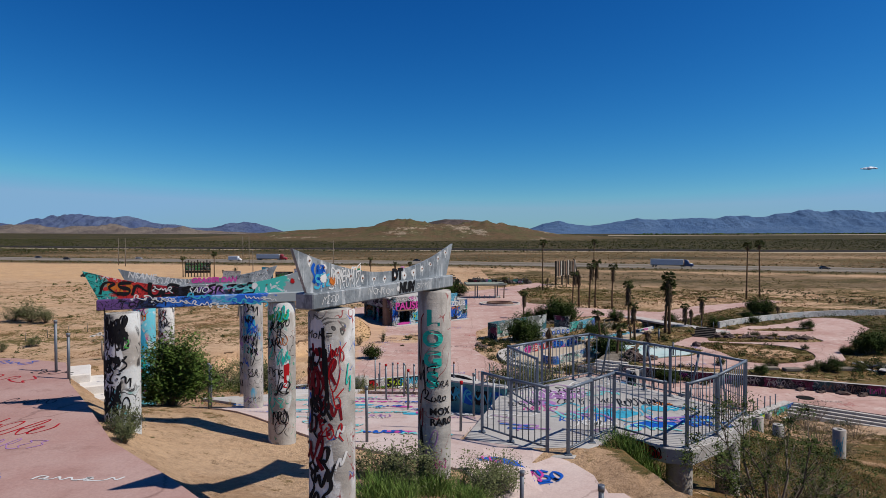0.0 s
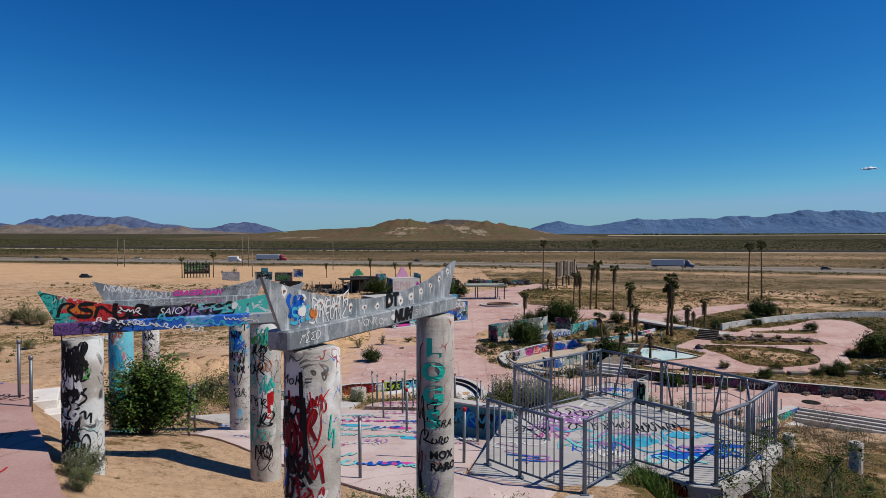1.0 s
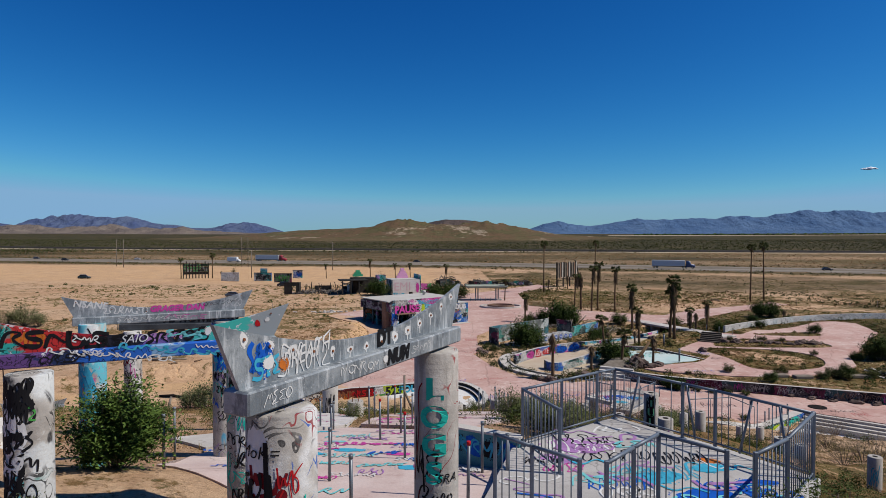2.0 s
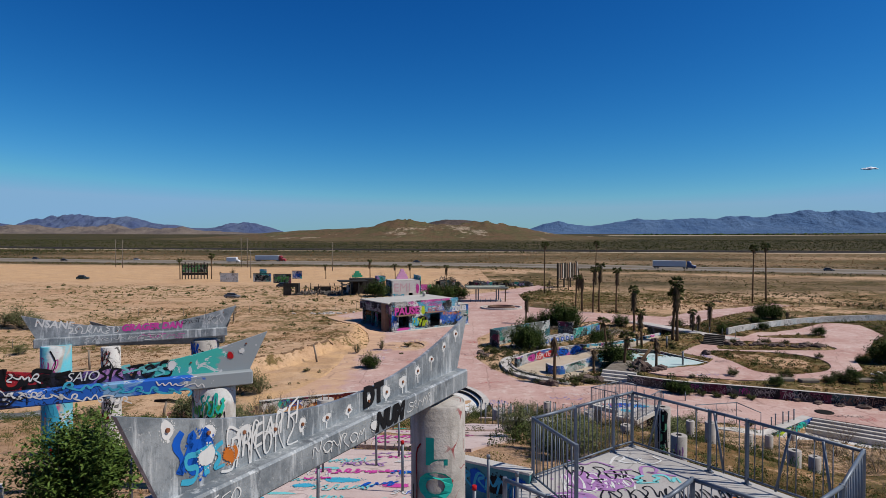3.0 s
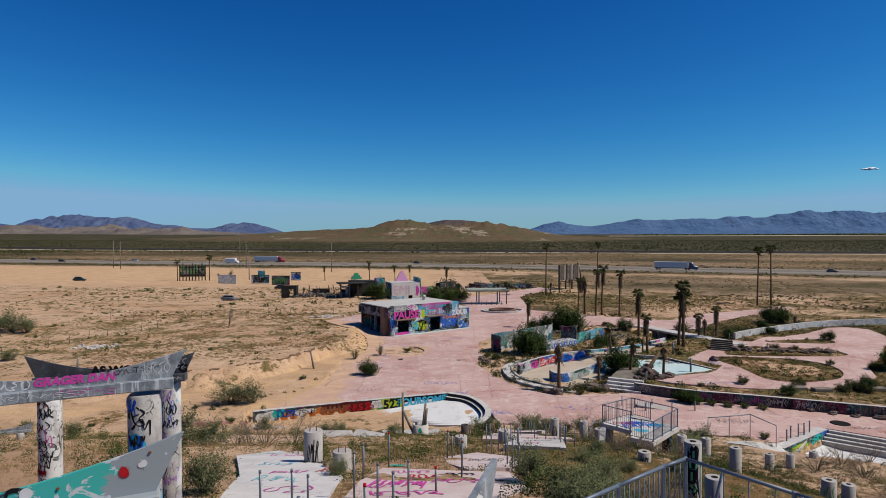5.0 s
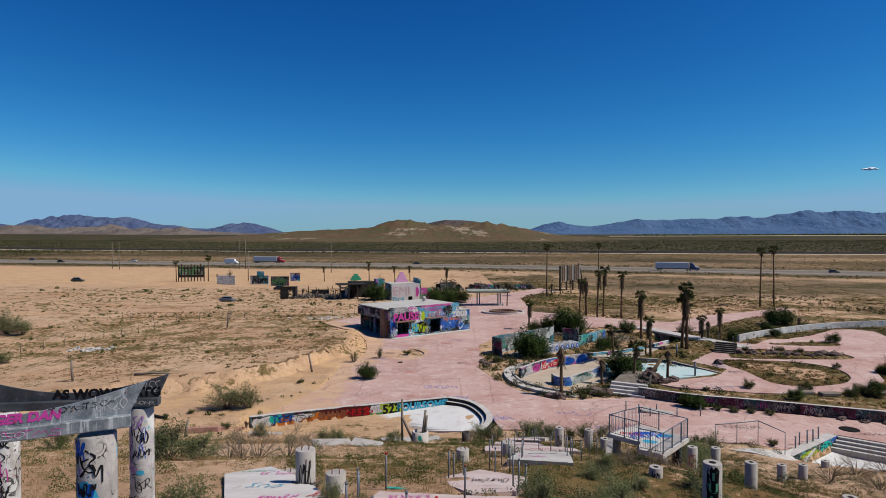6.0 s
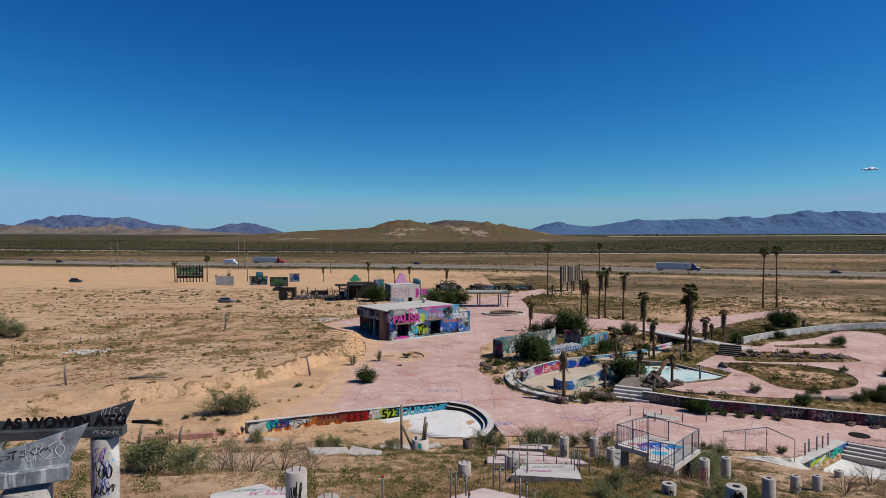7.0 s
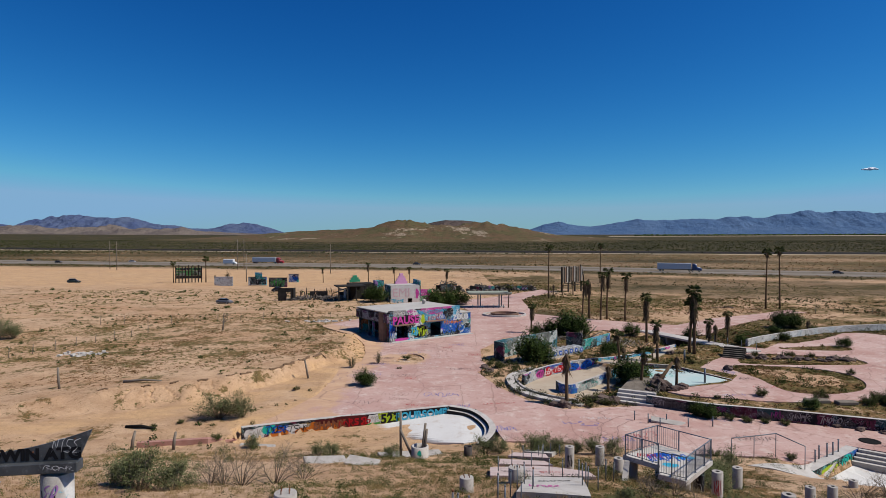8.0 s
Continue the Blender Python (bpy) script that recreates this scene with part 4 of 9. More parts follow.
def tag(surface, material, parent, u, v, w, h, seed, n=5, width=0.012, lift=0.003, name="graffiti"):
    """A loose handwritten tag: n letter-like strokes in a field w by h, of no word."""
    rnd = random.Random(seed)
    bm = bmesh.new()
    slant, rise = rnd.uniform(-0.1, 0.35), rnd.uniform(-0.12, 0.12)
    for i in range(n):
        x0, cw, ch = u - w / 2 + w * i / n, w / n * rnd.uniform(0.95, 1.4), h * rnd.uniform(0.75, 1.15)
        y0 = v - ch / 2 + rise * w * (i / n - 0.5)
        pts = [(x0 + cw * (x + rnd.uniform(-0.08, 0.08)) + slant * ch * (y - 0.5) * 0.6, y0 + ch * (y + rnd.uniform(-0.06, 0.06))) for x, y in rnd.choice(SCRIBBLES)]
        add_stroke(bm, surface, pts, width * rnd.uniform(0.8, 1.25), lift)
    return part(name, bm, material, parent)


def scrawl(surface, material, parent, u, v, w, h, seed, n=5, width=0.012, lift=0.003, name="graffiti"):
    """One running line of hand-sprayed loops and hooks across a field w by h, of no word."""
    rnd = random.Random(seed)
    bm = bmesh.new()
    slant, rise = rnd.uniform(-0.2, 0.5), rnd.uniform(-0.2, 0.2)
    pts, x = [], 0.0
    for i in range(n):
        tall = rnd.uniform(0.55, 1.0) * rnd.choice((1, 1, -1))
        for dx, dy in rnd.choice((((0.0, -0.5), (0.15, 0.5), (0.55, 0.42), (0.45, -0.1), (0.1, -0.05), (0.8, -0.5)), ((0.1, 0.4), (-0.25, 0.0), (0.2, -0.5), (0.7, 0.0), (0.35, 0.5)), ((0.0, 0.5), (0.25, -0.5), (0.5, 0.35), (0.75, -0.5)), ((0.6, 0.5), (0.0, 0.3), (0.65, -0.1), (0.0, -0.5)))):
            px, py = x + dx / n + rnd.uniform(-0.05, 0.05) / n, tall * dy + rnd.uniform(-0.08, 0.08)
            pts.append((u + w * (px - 0.5) + slant * py * h * 0.5, v + h * py + rise * w * (px - 0.5)))
        x += 1.0 / n
    add_stroke(bm, surface, pts, width, lift)
    return part(name, bm, material, parent)


def blot(surface, material, parent, u, v, w, h, seed, lift=0.002, name="paint_patch", boxy=0.0):
    """A sprayed patch with an uneven edge."""
    rnd = random.Random(seed)
    bm = bmesh.new()
    ph = [rnd.uniform(0, 6.28) for _ in range(4)]
    rings = []
    for r in (0.0, 0.35, 0.7, 1.0):
        ring = []
        for k in range(24):
            a = 2 * math.pi * k / 24
            e = r * (0.92 + 0.12 * math.sin(2 * a + ph[0]) + 0.07 * math.sin(3 * a + ph[1]) + rnd.uniform(-0.07, 0.07))
            e /= max(abs(math.cos(a)), abs(math.sin(a))) ** boxy
            q, nrm = surface(u + 0.5 * w * e * math.cos(a), v + 0.5 * h * e * math.sin(a))
            ring.append(bm.verts.new(q + nrm * lift))
        rings.append(ring)
    for r, s in zip(rings, rings[1:]):
        for k in range(24):
            bm.faces.new((r[k], r[(k + 1) % 24], s[(k + 1) % 24], s[k]))
    for _ in range(40):
        a, e, t = rnd.uniform(0, 6.28), rnd.uniform(0.9, 1.22), rnd.uniform(0.012, 0.05) * min(w, h)
        cu, cv = u + 0.5 * w * e * math.cos(a), v + 0.5 * h * e * math.sin(a)
        bm.faces.new([bm.verts.new(q + nrm * lift) for q, nrm in (surface(cu + t * math.cos(b), cv + t * math.sin(b)) for b in (0, 1.2, 2.5, 3.8, 5.0))])
    bmesh.ops.remove_doubles(bm, verts=bm.verts, dist=1e-5)
    bmesh.ops.recalc_face_normals(bm, faces=bm.faces)
    return part(name, bm, material, parent)


def round_surface(radius, facing=-90):
    """The side of an upright column, in its own space: u along the girth, v up."""
    def f(u, v):
        a = radians(facing) + u / radius
        n = Vector((math.cos(a), math.sin(a), 0))
        return n * radius + Vector((0, 0, v)), n
    return f


def flat_surface(origin, along, up):
    o, a, b = Vector(origin), Vector(along).normalized(), Vector(up).normalized()
    n = a.cross(b)
    return lambda u, v: (o + a * u + b * v, n)


# ---- slide supports ----
def column(x, y, foot, top, radius, label, name="concrete_column", skin=None):
    h = top - foot
    ob = empty(name, (x, y, foot), label, "column", "slide columns")
    rnd = random.Random(int(x * 100) + int(y * 10))
    prof = [(radius * 1.0, -0.3), (radius, h * 0.33), (radius * 1.008, h * 0.34), (radius, h * 0.35), (radius, h * 0.66), (radius * 1.008, h * 0.67), (radius, h * 0.68), (radius, h - 0.012), (radius - 0.01, h)]
    bm = turned(prof, 36)
    for v in bm.verts:
        if v.co.z > h - 0.02:
            k = 1 - 0.04 * max(0, noise.noise(Vector((v.co.x * 9 + x, v.co.y * 9 + y, 3))))
            v.co.x, v.co.y, v.co.z = v.co.x * k, v.co.y * k, v.co.z - 0.03 * max(0, noise.noise(Vector((v.co.x * 6 + y, v.co.y * 6, x))))
    part("shaft", bm, skin or CONCRETE, ob)
    return ob, round_surface(radius), h


def beam(name, left, right, bottom, height, label, seed, skin=None):
    """A galvanised saddle beam: a channel with an upright curved plate that sweeps up to a point at either end."""
    a, b = Vector((*left, bottom)), Vector((*right, bottom))
    half = (b - a).length / 2
    mid = (a + b) / 2
    yaw = math.degrees(math.atan2(b.y - a.y, b.x - a.x))
    ob = empty(name, pose(mid.x, mid.y, mid.z, 0, 0, yaw), label, "beam", "slide saddle beams")
    ch = 0.15
    bm = bmesh.new()
    add_box(bm, 0, 0, 0, 2 * half, 0.21, ch, 0.012)
    part("channel", bm, skin[1] if skin else STEEL, ob)
    bm = bmesh.new()
    n, rows = 40, []
    for i in range(n + 1):
        s = -1 + 2 * i / n
        x0, x1 = s * half * 0.985, s * (half + 0.17)
        top = ch + (height - ch) * (0.30 + 0.70 * abs(s) ** 2.1)
        rows.append([(x0, ch - 0.004, 0.015), (x0 + (x1 - x0) * ((top - ch) / (height - ch)), top, 0.015)])
    vs = [[bm.verts.new((x, sgn * t, z)) for x, z, t in r for sgn in (-1, 1)] for r in rows]
    for r, s in zip(vs, vs[1:]):
        bm.faces.new((r[0], s[0], s[2], r[2]))
        bm.faces.new((r[1], r[3], s[3], s[1]))
        bm.faces.new((r[2], s[2], s[3], r[3]))
    for r in (vs[0], vs[-1]):
        bm.faces.new((r[0], r[2], r[3], r[1]))
    bmesh.ops.recalc_face_normals(bm, faces=bm.faces)
    part("saddle_plate", bm, skin[0] if skin else STEEL, ob)
    plate = flat_surface((0, -0.0155, 0), (1, 0, 0), (0, 0, 1))
    web = flat_surface((0, -0.1055, 0), (1, 0, 0), (0, 0, 1))
    rnd = random.Random(seed)
    for i in range(14 if seed == 1 else 6):
        s = -0.93 + 1.86 * i / (13 if seed == 1 else 5)
        z = ch + (height - ch) * (0.30 + 0.70 * abs(s) ** 2.1) - 0.075
        x = s * (half + 0.05)
        if seed == 1:
            blot(plate, PAINT_WHITE, ob, x, z, rnd.uniform(0.06, 0.11), rnd.uniform(0.05, 0.10), seed * 50 + i, 0.001, "bolt_halo")
            bm = bmesh.new()
            add_stroke(bm, plate, [(x, z), (x + rnd.uniform(-0.008, 0.008), z - rnd.uniform(0.04, 0.10))], rnd.uniform(0.006, 0.014), 0.0012)
            part("paint_drip", bm, PAINT_WHITE, ob)
        bm = bmesh.new()
        bmesh.ops.create_cone(bm, cap_ends=True, segments=8, radius1=0.010, radius2=0.010, depth=0.012, matrix=pose(x, -0.019, z, 90))
        part("bolt", bm, RUST, ob)
    return ob, plate, web, half


def washed(name, patches, seed, streak=0.4, inks=()):
    """Cast concrete with soft-edged sprayed patches, old faint scribbles and dark runs."""
    m = Mat(name, 0.8)
    p = m.node("VectorMath")
    m.put(p.inputs[0], m.pos())
    p.inputs[1].default_value = (seed * 3.7, seed * 1.9, seed * 5.3)
    p = p.outputs[0]
    c = m.mix(m.ramp(m.noise(p, 2.2, 6, 0.65), 0.35, 0.65), (0.27, 0.25, 0.23), (0.41, 0.385, 0.36))
    c = m.mix(m.ramp(m.noise(m.stretch(p, 1, 1, 0.12), 9, 4, 0.6), 0.52, 0.72, 0, streak), c, (0.17, 0.155, 0.14))
    for i, (col, lim, size) in enumerate(patches):
        q = m.stretch(p, 1.0 + 0.2 * i, 1.0, 0.7 + 0.25 * i)
        c = m.mix(m.ramp(m.noise(q, size, 3.0, 0.5, 0.8), lim, lim + 0.09, 0, 0.9), c, col)
    for i, (ink, size, width) in enumerate(inks):
        line = m.math("ABSOLUTE", m.math("SUBTRACT", m.noise(m.stretch(p, 1.0, 1.0 + 0.3 * i, 0.8), size, 1.0, 0.4, 1.4), 0.48 + 0.03 * i))
        where = m.ramp(m.noise(p, 1.9 + 0.7 * i, 2), 0.52, 0.60)
        c = m.mix(m.math("MULTIPLY", m.ramp(line, width, width * 1.5, 0.9, 0.0), where), c, ink)
    c = m.mix(m.ramp(m.noise(p, 30, 4, 0.7), 0.45, 0.75, 0, 0.35), c, (0.30, 0.28, 0.26))
    m.bump(m.math("ADD", m.noise(p, 40, 4, 0.7), m.noise(m.stretch(p, 1, 1, 5), 3, 2)), 0.3)
    return m.done(c)


INK_, DIM_RED_, GREEN_ = (0.014, 0.014, 0.017), (0.20, 0.012, 0.018), (0.03, 0.22, 0.14)
SKIN = {
    1: washed("sprayed_column_a", [((0.52, 0.52, 0.53), 0.54, 1.6)], 1, 0.4, [(INK_, 5.0, 0.018), (DIM_RED_, 6.0, 0.016), (BLUE_, 4.2, 0.010)]),
    2: washed("sprayed_column_b", [((0.36, 0.35, 0.33), 0.55, 1.5)], 2, 0.6, [(DIM_RED_, 4.0, 0.008)]),
    3: washed("sprayed_column_c", [((0.50, 0.52, 0.53), 0.40, 1.5), ((0.02, 0.02, 0.025), 0.52, 2.6), ((0.06, 0.25, 0.23), 0.60, 2.4)], 3, 0.4, [(INK_, 4.4, 0.030), (INK_, 6.4, 0.022), ((0.5, 0.5, 0.5), 7.0, 0.014)]),
    4: washed("sprayed_column_d", [((0.50, 0.51, 0.51), 0.50, 1.7), ((0.10, 0.28, 0.25), 0.66, 2.6)], 4, 0.4, [(GREEN_, 4.0, 0.010), (INK_, 4.8, 0.010), ((0.30, 0.12, 0.10), 5.5, 0.010)]),
    5: washed("sprayed_column_e", [((0.06, 0.30, 0.46), 0.58, 1.8), ((0.02, 0.10, 0.34), 0.64, 2.8)], 5, 0.4, [(INK_, 6.0, 0.020), (INK_, 4.4, 0.012), (LILAC_, 4.0, 0.012)]),
    6: washed("sprayed_column_f", [((0.08, 0.40, 0.50), 0.42, 1.5), ((0.50, 0.50, 0.50), 0.60, 2.4), ((0.30, 0.10, 0.07), 0.60, 3.0)], 6, 0.4, [((0.40, 0.06, 0.22), 5.0, 0.014), (INK_, 4.4, 0.010)]),
    7: washed("sprayed_column_g", [((0.54, 0.53, 0.52), 0.42, 1.5)], 7, 0.4, [(INK_, 5.0, 0.024), (INK_, 7.0, 0.018), (DIM_RED_, 4.4, 0.014)]),
    8: washed("sprayed_column_h", [((0.52, 0.51, 0.50), 0.46, 1.6)], 8, 0.5, [(INK_, 5.0, 0.020), (LILAC_, 5.0, 0.012), (SKY_, 3.4, 0.010)]),
}
C1, S1, h1 = column(-1.07, 5.79, 14.2, 16.2, 0.22, "concrete column covered in black and red graffiti", skin=SKIN[1])
C2, S2, h2 = column(-0.12, 7.73, 13.5, 16.2, 0.21, "concrete column with teal and black graffiti letters", skin=SKIN[2])
C3, S3, h3 = column(-4.45, 8.42, 14.3, 15.82, 0.225, "concrete column painted black and white under a painted beam", skin=SKIN[3])
C4, S4, h4 = column(-2.58, 9.68, 13.5, 15.84, 0.215, "concrete column with a red splash and teal tags", skin=SKIN[4])
C5, S5, h5 = column(-4.38, 13.98, 13.2, 15.6, 0.22, "concrete column with blue and black graffiti", skin=SKIN[5])
C6, S6, h6 = column(-6.3, 12.8, 13.0, 15.7, 0.22, "concrete column sprayed teal and orange", skin=SKIN[6])
C7, S7, h7 = column(-7.88, 17.3, 12.0, 14.86, 0.21, "pale concrete column with black scrawled letters", skin=SKIN[7])
C8, S8, h8 = column(-5.78, 17.9, 11.9, 14.82, 0.21, "pale concrete column with black figure and tags", skin=SKIN[8])

def along_skin(name, stops, seed):
    """Steel sprayed in colours that change along the beam: (place, colour) from left to right."""
    m = Mat(name, 0.6, 0.1)
    o = m.obj()
    x = m.node("SeparateXYZ", Vector=o).outputs[0]
    x = m.math("ADD", x, m.math("MULTIPLY", m.math("SUBTRACT", m.noise(m.stretch(o, 1, 1, 2), 3.0 + seed, 4, 0.6, 1.0), 0.5), 0.9))
    c = stops[0][1]
    for at, colour in stops[1:]:
        c = m.mix(m.ramp(x, at - 0.05, at + 0.05), c, colour)
    n = m.noise(o, 7.0, 3, 0.5, 1.5)
    line = m.math("MULTIPLY", m.ramp(m.math("ABSOLUTE", m.math("SUBTRACT", n, 0.5)), 0.016, 0.03, 0.85, 0.0), m.ramp(x, 0.0, 0.25, 1.0, 0.0))
    c = m.mix(line, c, (0.012, 0.012, 0.015))
    c = m.mix(m.ramp(m.noise(o, 4.2, 4, 0.6, 2.0), 0.62, 0.64, 0, 0.9), c, (0.5, 0.5, 0.52))
    return m.done(c)


SKIN_B2 = (along_skin("sprayed_beam_plate", [(0, (0.03, 0.30, 0.27)), (-1.3, (0.42, 0.03, 0.03)), (-0.75, (0.30, 0.02, 0.03)), (-0.45, (0.02, 0.02, 0.03)), (-0.15, (0.16, 0.10, 0.30)), (0.1, (0.03, 0.04, 0.07)), (0.45, (0.05, 0.36, 0.32)), (1.15, (0.24, 0.27, 0.29))], 0),
           along_skin("sprayed_beam_channel", [(0, (0.10, 0.05, 0.16)), (-1.0, (0.02, 0.03, 0.08)), (-0.6, (0.02, 0.10, 0.40)), (0.0, (0.16, 0.30, 0.48)), (0.3, (0.02, 0.10, 0.42)), (0.85, (0.24, 0.27, 0.29))], 1))
B1, P1, W1, L1 = beam("saddle_beam", (-1.27, 5.52), (0.03, 8.10), 16.22, 0.56, "bare galvanised saddle beam with white and blue tags", 1)
B2, P2, W2, L2 = beam("saddle_beam", (-4.83, 8.47), (-2.20, 9.75), 15.85, 0.55, "galvanised saddle beam painted red, teal and blue", 2, SKIN_B2)
B3, P3, W3, L3 = beam("saddle_beam", (-6.65, 12.80), (-4.02, 14.10), 15.66, 0.53, "grey galvanised saddle beam with pink and white letters", 3)
B4, P4, W4, L4 = beam("saddle_beam", (-8.28, 17.45), (-5.42, 17.85), 14.86, 0.58, "dark grey galvanised saddle beam with black letters", 4, (DARK_STEEL, DARK_STEEL))
B5, _, _, _ = beam("saddle_beam", (-28.4, 41.0), (-25.2, 42.2), 5.9, 0.55, "far grey saddle beam down the slope", 5)
B6, _, _, _ = beam("saddle_beam", (-29.6, 39.0), (-26.4, 40.2), 5.4, 0.55, "far grey saddle beam down the slope", 6)
for x, y, b in ((-25.7, 42.0, 5.9), (-27.9, 41.2, 5.9), (-26.9, 40.0, 5.4), (-29.1, 39.2, 5.4)):
    column(x, y, at_ground(x, y) - 0.1, b, 0.21, "plain concrete column on the slope below")

# tags on the first columns and beams
PAINT_DIM = plain("dark_red_spray", (0.15, 0.008, 0.014), 0.6)


def dress(col, surf, seed, rows):
    """Scrawls on a column: (ink, u, v, w, h, loops, width) each."""
    for i, (ink, u, v, w, h, n, t) in enumerate(rows):
        scrawl(surf, ink, col, u, v, w * 1.3, h * 1.35, seed * 40 + i, min(n, max(1, round(2.2 * w / h))), t * 1.15, 0.003 + 0.0003 * i)


blot(S1, PAINT_WHITE, C1, -0.10, 1.66, 0.20, 0.56, 11, boxy=0.7)
blot(S1, PAINT_WHITE, C1, -0.08, 0.48, 0.28, 0.62, 21, 0.0025, boxy=0.6)
dress(C1, S1, 1, (
    (PAINT_BLUE, -0.19, 1.05, 0.12, 0.5, 2, 0.022), (PAINT_DIM, -0.03, 1.62, 0.20, 0.16, 3, 0.020), (PAINT_DIM, -0.04, 1.46, 0.22, 0.18, 3, 0.022),
    (PAINT_DIM, -0.06, 1.26, 0.18, 0.26, 3, 0.024), (PAINT_DIM, 0.02, 1.10, 0.24, 0.22, 3, 0.020), (PAINT_BLACK, -0.08, 1.20, 0.14, 0.50, 2, 0.024),
    (PAINT_DIM, -0.05, 0.92, 0.20, 0.12, 3, 0.016), (PAINT_RED, 0.11, 1.62, 0.13, 0.16, 2, 0.008), (PAINT_RED, 0.10, 1.40, 0.10, 0.34, 3, 0.008),
    (PAINT_RED, 0.12, 1.18, 0.12, 0.22, 3, 0.008), (PAINT_RED, 0.04, 0.88, 0.20, 0.14, 4, 0.010), (PAINT_BLACK, -0.02, 1.55, 0.03, 0.75, 1, 0.022),
    (PAINT_TEAL, 0.22, 1.36, 0.08, 0.20, 2, 0.009), (PAINT_BLACK, -0.08, 0.62, 0.24, 0.22, 2, 0.026), (PAINT_BLACK, -0.06, 0.36, 0.26, 0.30, 2, 0.024),
    (PAINT_WHITE, 0.13, 0.88, 0.08, 0.10, 1, 0.014), (PAINT_WHITE, 0.13, 0.60, 0.08, 0.14, 1, 0.016), (PAINT_BLACK, -0.18, 1.50, 0.12, 0.30, 2, 0.020)))
paint_word("graffiti", S1, PAINT_BLACK, C1, "MoK=", -0.10, 1.78, 0.11, shear=0.2, lift=0.009)
paint_word("graffiti", S2, PAINT_TEAL, C2, "LOGS", -0.02, 2.36, 0.27, stack=True, fat=0.012, lift=0.009, squeeze=1.2)
dress(C2, S2, 2, (
    (PAINT_BLACK, -0.15, 1.75, 0.12, 0.60, 3, 0.012), (PAINT_DIM, -0.18, 2.0, 0.06, 0.9, 3, 0.010), (PAINT_BLACK, -0.02, 1.66, 0.18, 0.22, 3, 0.012),
    (PAINT_BLACK, -0.08, 1.40, 0.16, 0.26, 3, 0.012), (PAINT_DIM, -0.16, 1.2, 0.08, 0.6, 3, 0.010), (PAINT_BLACK, 0.08, 1.36, 0.16, 0.09, 3, 0.010),
    (PAINT_LILAC, 0.02, 0.80, 0.16, 0.30, 2, 0.009), (PAINT_PINK, 0.10, 0.55, 0.14, 0.10, 3, 0.008), (PAINT_LILAC, 0.06, 0.36, 0.12, 0.16, 2, 0.008), (PAINT_BLACK, -0.17, 0.9, 0.06, 0.5, 2, 0.014)))
paint_word("graffiti", S2, PAINT_BLACK, C2, "SRA", 0.10, 1.54, 0.12, shear=0.3, lift=0.009)
paint_word("graffiti", S2, PAINT_BLACK, C2, "MOX", 0.08, 1.20, 0.12, fat=0.004, lift=0.009)
paint_word("graffiti", S2, PAINT_BLACK, C2, "RARO", 0.11, 1.07, 0.12, fat=0.004, lift=0.009)
dress(C3, S3, 3, (
    (PAINT_BLACK, -0.14, 1.10, 0.14, 0.7, 3, 0.040), (PAINT_BLACK, -0.14, 0.45, 0.14, 0.7, 2, 0.046), (PAINT_BLACK, 0.04, 1.36, 0.26, 0.22, 4, 0.020),
    (PAINT_WHITE, -0.10, 1.20, 0.22, 0.30, 3, 0.018), (PAINT_WHITE, 0.0, 0.82, 0.26, 0.26, 3, 0.020), (PAINT_BLACK, 0.08, 1.12, 0.24, 0.22, 4, 0.018),
    (PAINT_BLACK, 0.08, 0.86, 0.24, 0.24, 3, 0.020), (PAINT_AQUA, 0.06, 0.34, 0.18, 0.28, 2, 0.026), (PAINT_BLACK, 0.12, 0.62, 0.20, 0.22, 3, 0.016),
    (PAINT_GREEN, 0.18, 1.14, 0.10, 0.16, 2, 0.014), (PAINT_BLACK, 0.12, 0.30, 0.18, 0.20, 4, 0.014), (PAINT_WHITE, -0.06, 0.56, 0.2, 0.2, 2, 0.016), (PAINT_BLACK, -0.02, 0.18, 0.24, 0.2, 3, 0.024)))
rnd = random.Random(8)
for i in range(12):
    scrawl(S3, PAINT_BLACK if i % 4 else PAINT_WHITE, C3, rnd.uniform(-0.16, 0.12), 0.12 + 0.115 * i, rnd.uniform(0.22, 0.40), rnd.uniform(0.2, 0.36), 330 + i, rnd.randint(2, 4), rnd.uniform(0.020, 0.036), 0.0085 + 0.0003 * i)
for i in range(7):
    scrawl(S1, (PAINT_BLACK, PAINT_BLACK, PAINT_DIM)[i % 3], C1, rnd.uniform(-0.20, -0.02), 0.25 + 0.22 * i, rnd.uniform(0.18, 0.30), rnd.uniform(0.22, 0.36), 350 + i, rnd.randint(2, 3), rnd.uniform(0.018, 0.03), 0.0095 + 0.0003 * i)
for surf, col, top, inks in ((S4, C4, 2.2, (PAINT_BLACK, PAINT_TEAL, PAINT_BLACK)), (S5, C5, 2.3, (PAINT_BLACK, PAINT_BLUE, PAINT_BLACK)), (S7, C7, 2.7, (PAINT_BLACK, PAINT_BLACK, PAINT_DIM)), (S8, C8, 2.7, (PAINT_BLACK, PAINT_LILAC, PAINT_BLACK))):
    for i in range(8):
        scrawl(surf, inks[i % 3], col, rnd.uniform(-0.14, 0.14), top * (0.25 + 0.74 * i / 7), rnd.uniform(0.2, 0.32), rnd.uniform(0.16, 0.30), 370 + 8 * int(top * 10) + i, rnd.randint(2, 4), rnd.uniform(0.010, 0.020), 0.0085 + 0.0003 * i)
blot(S4, PAINT_WHITE, C4, 0.06, 1.35, 0.22, 1.0, 41, 0.001)
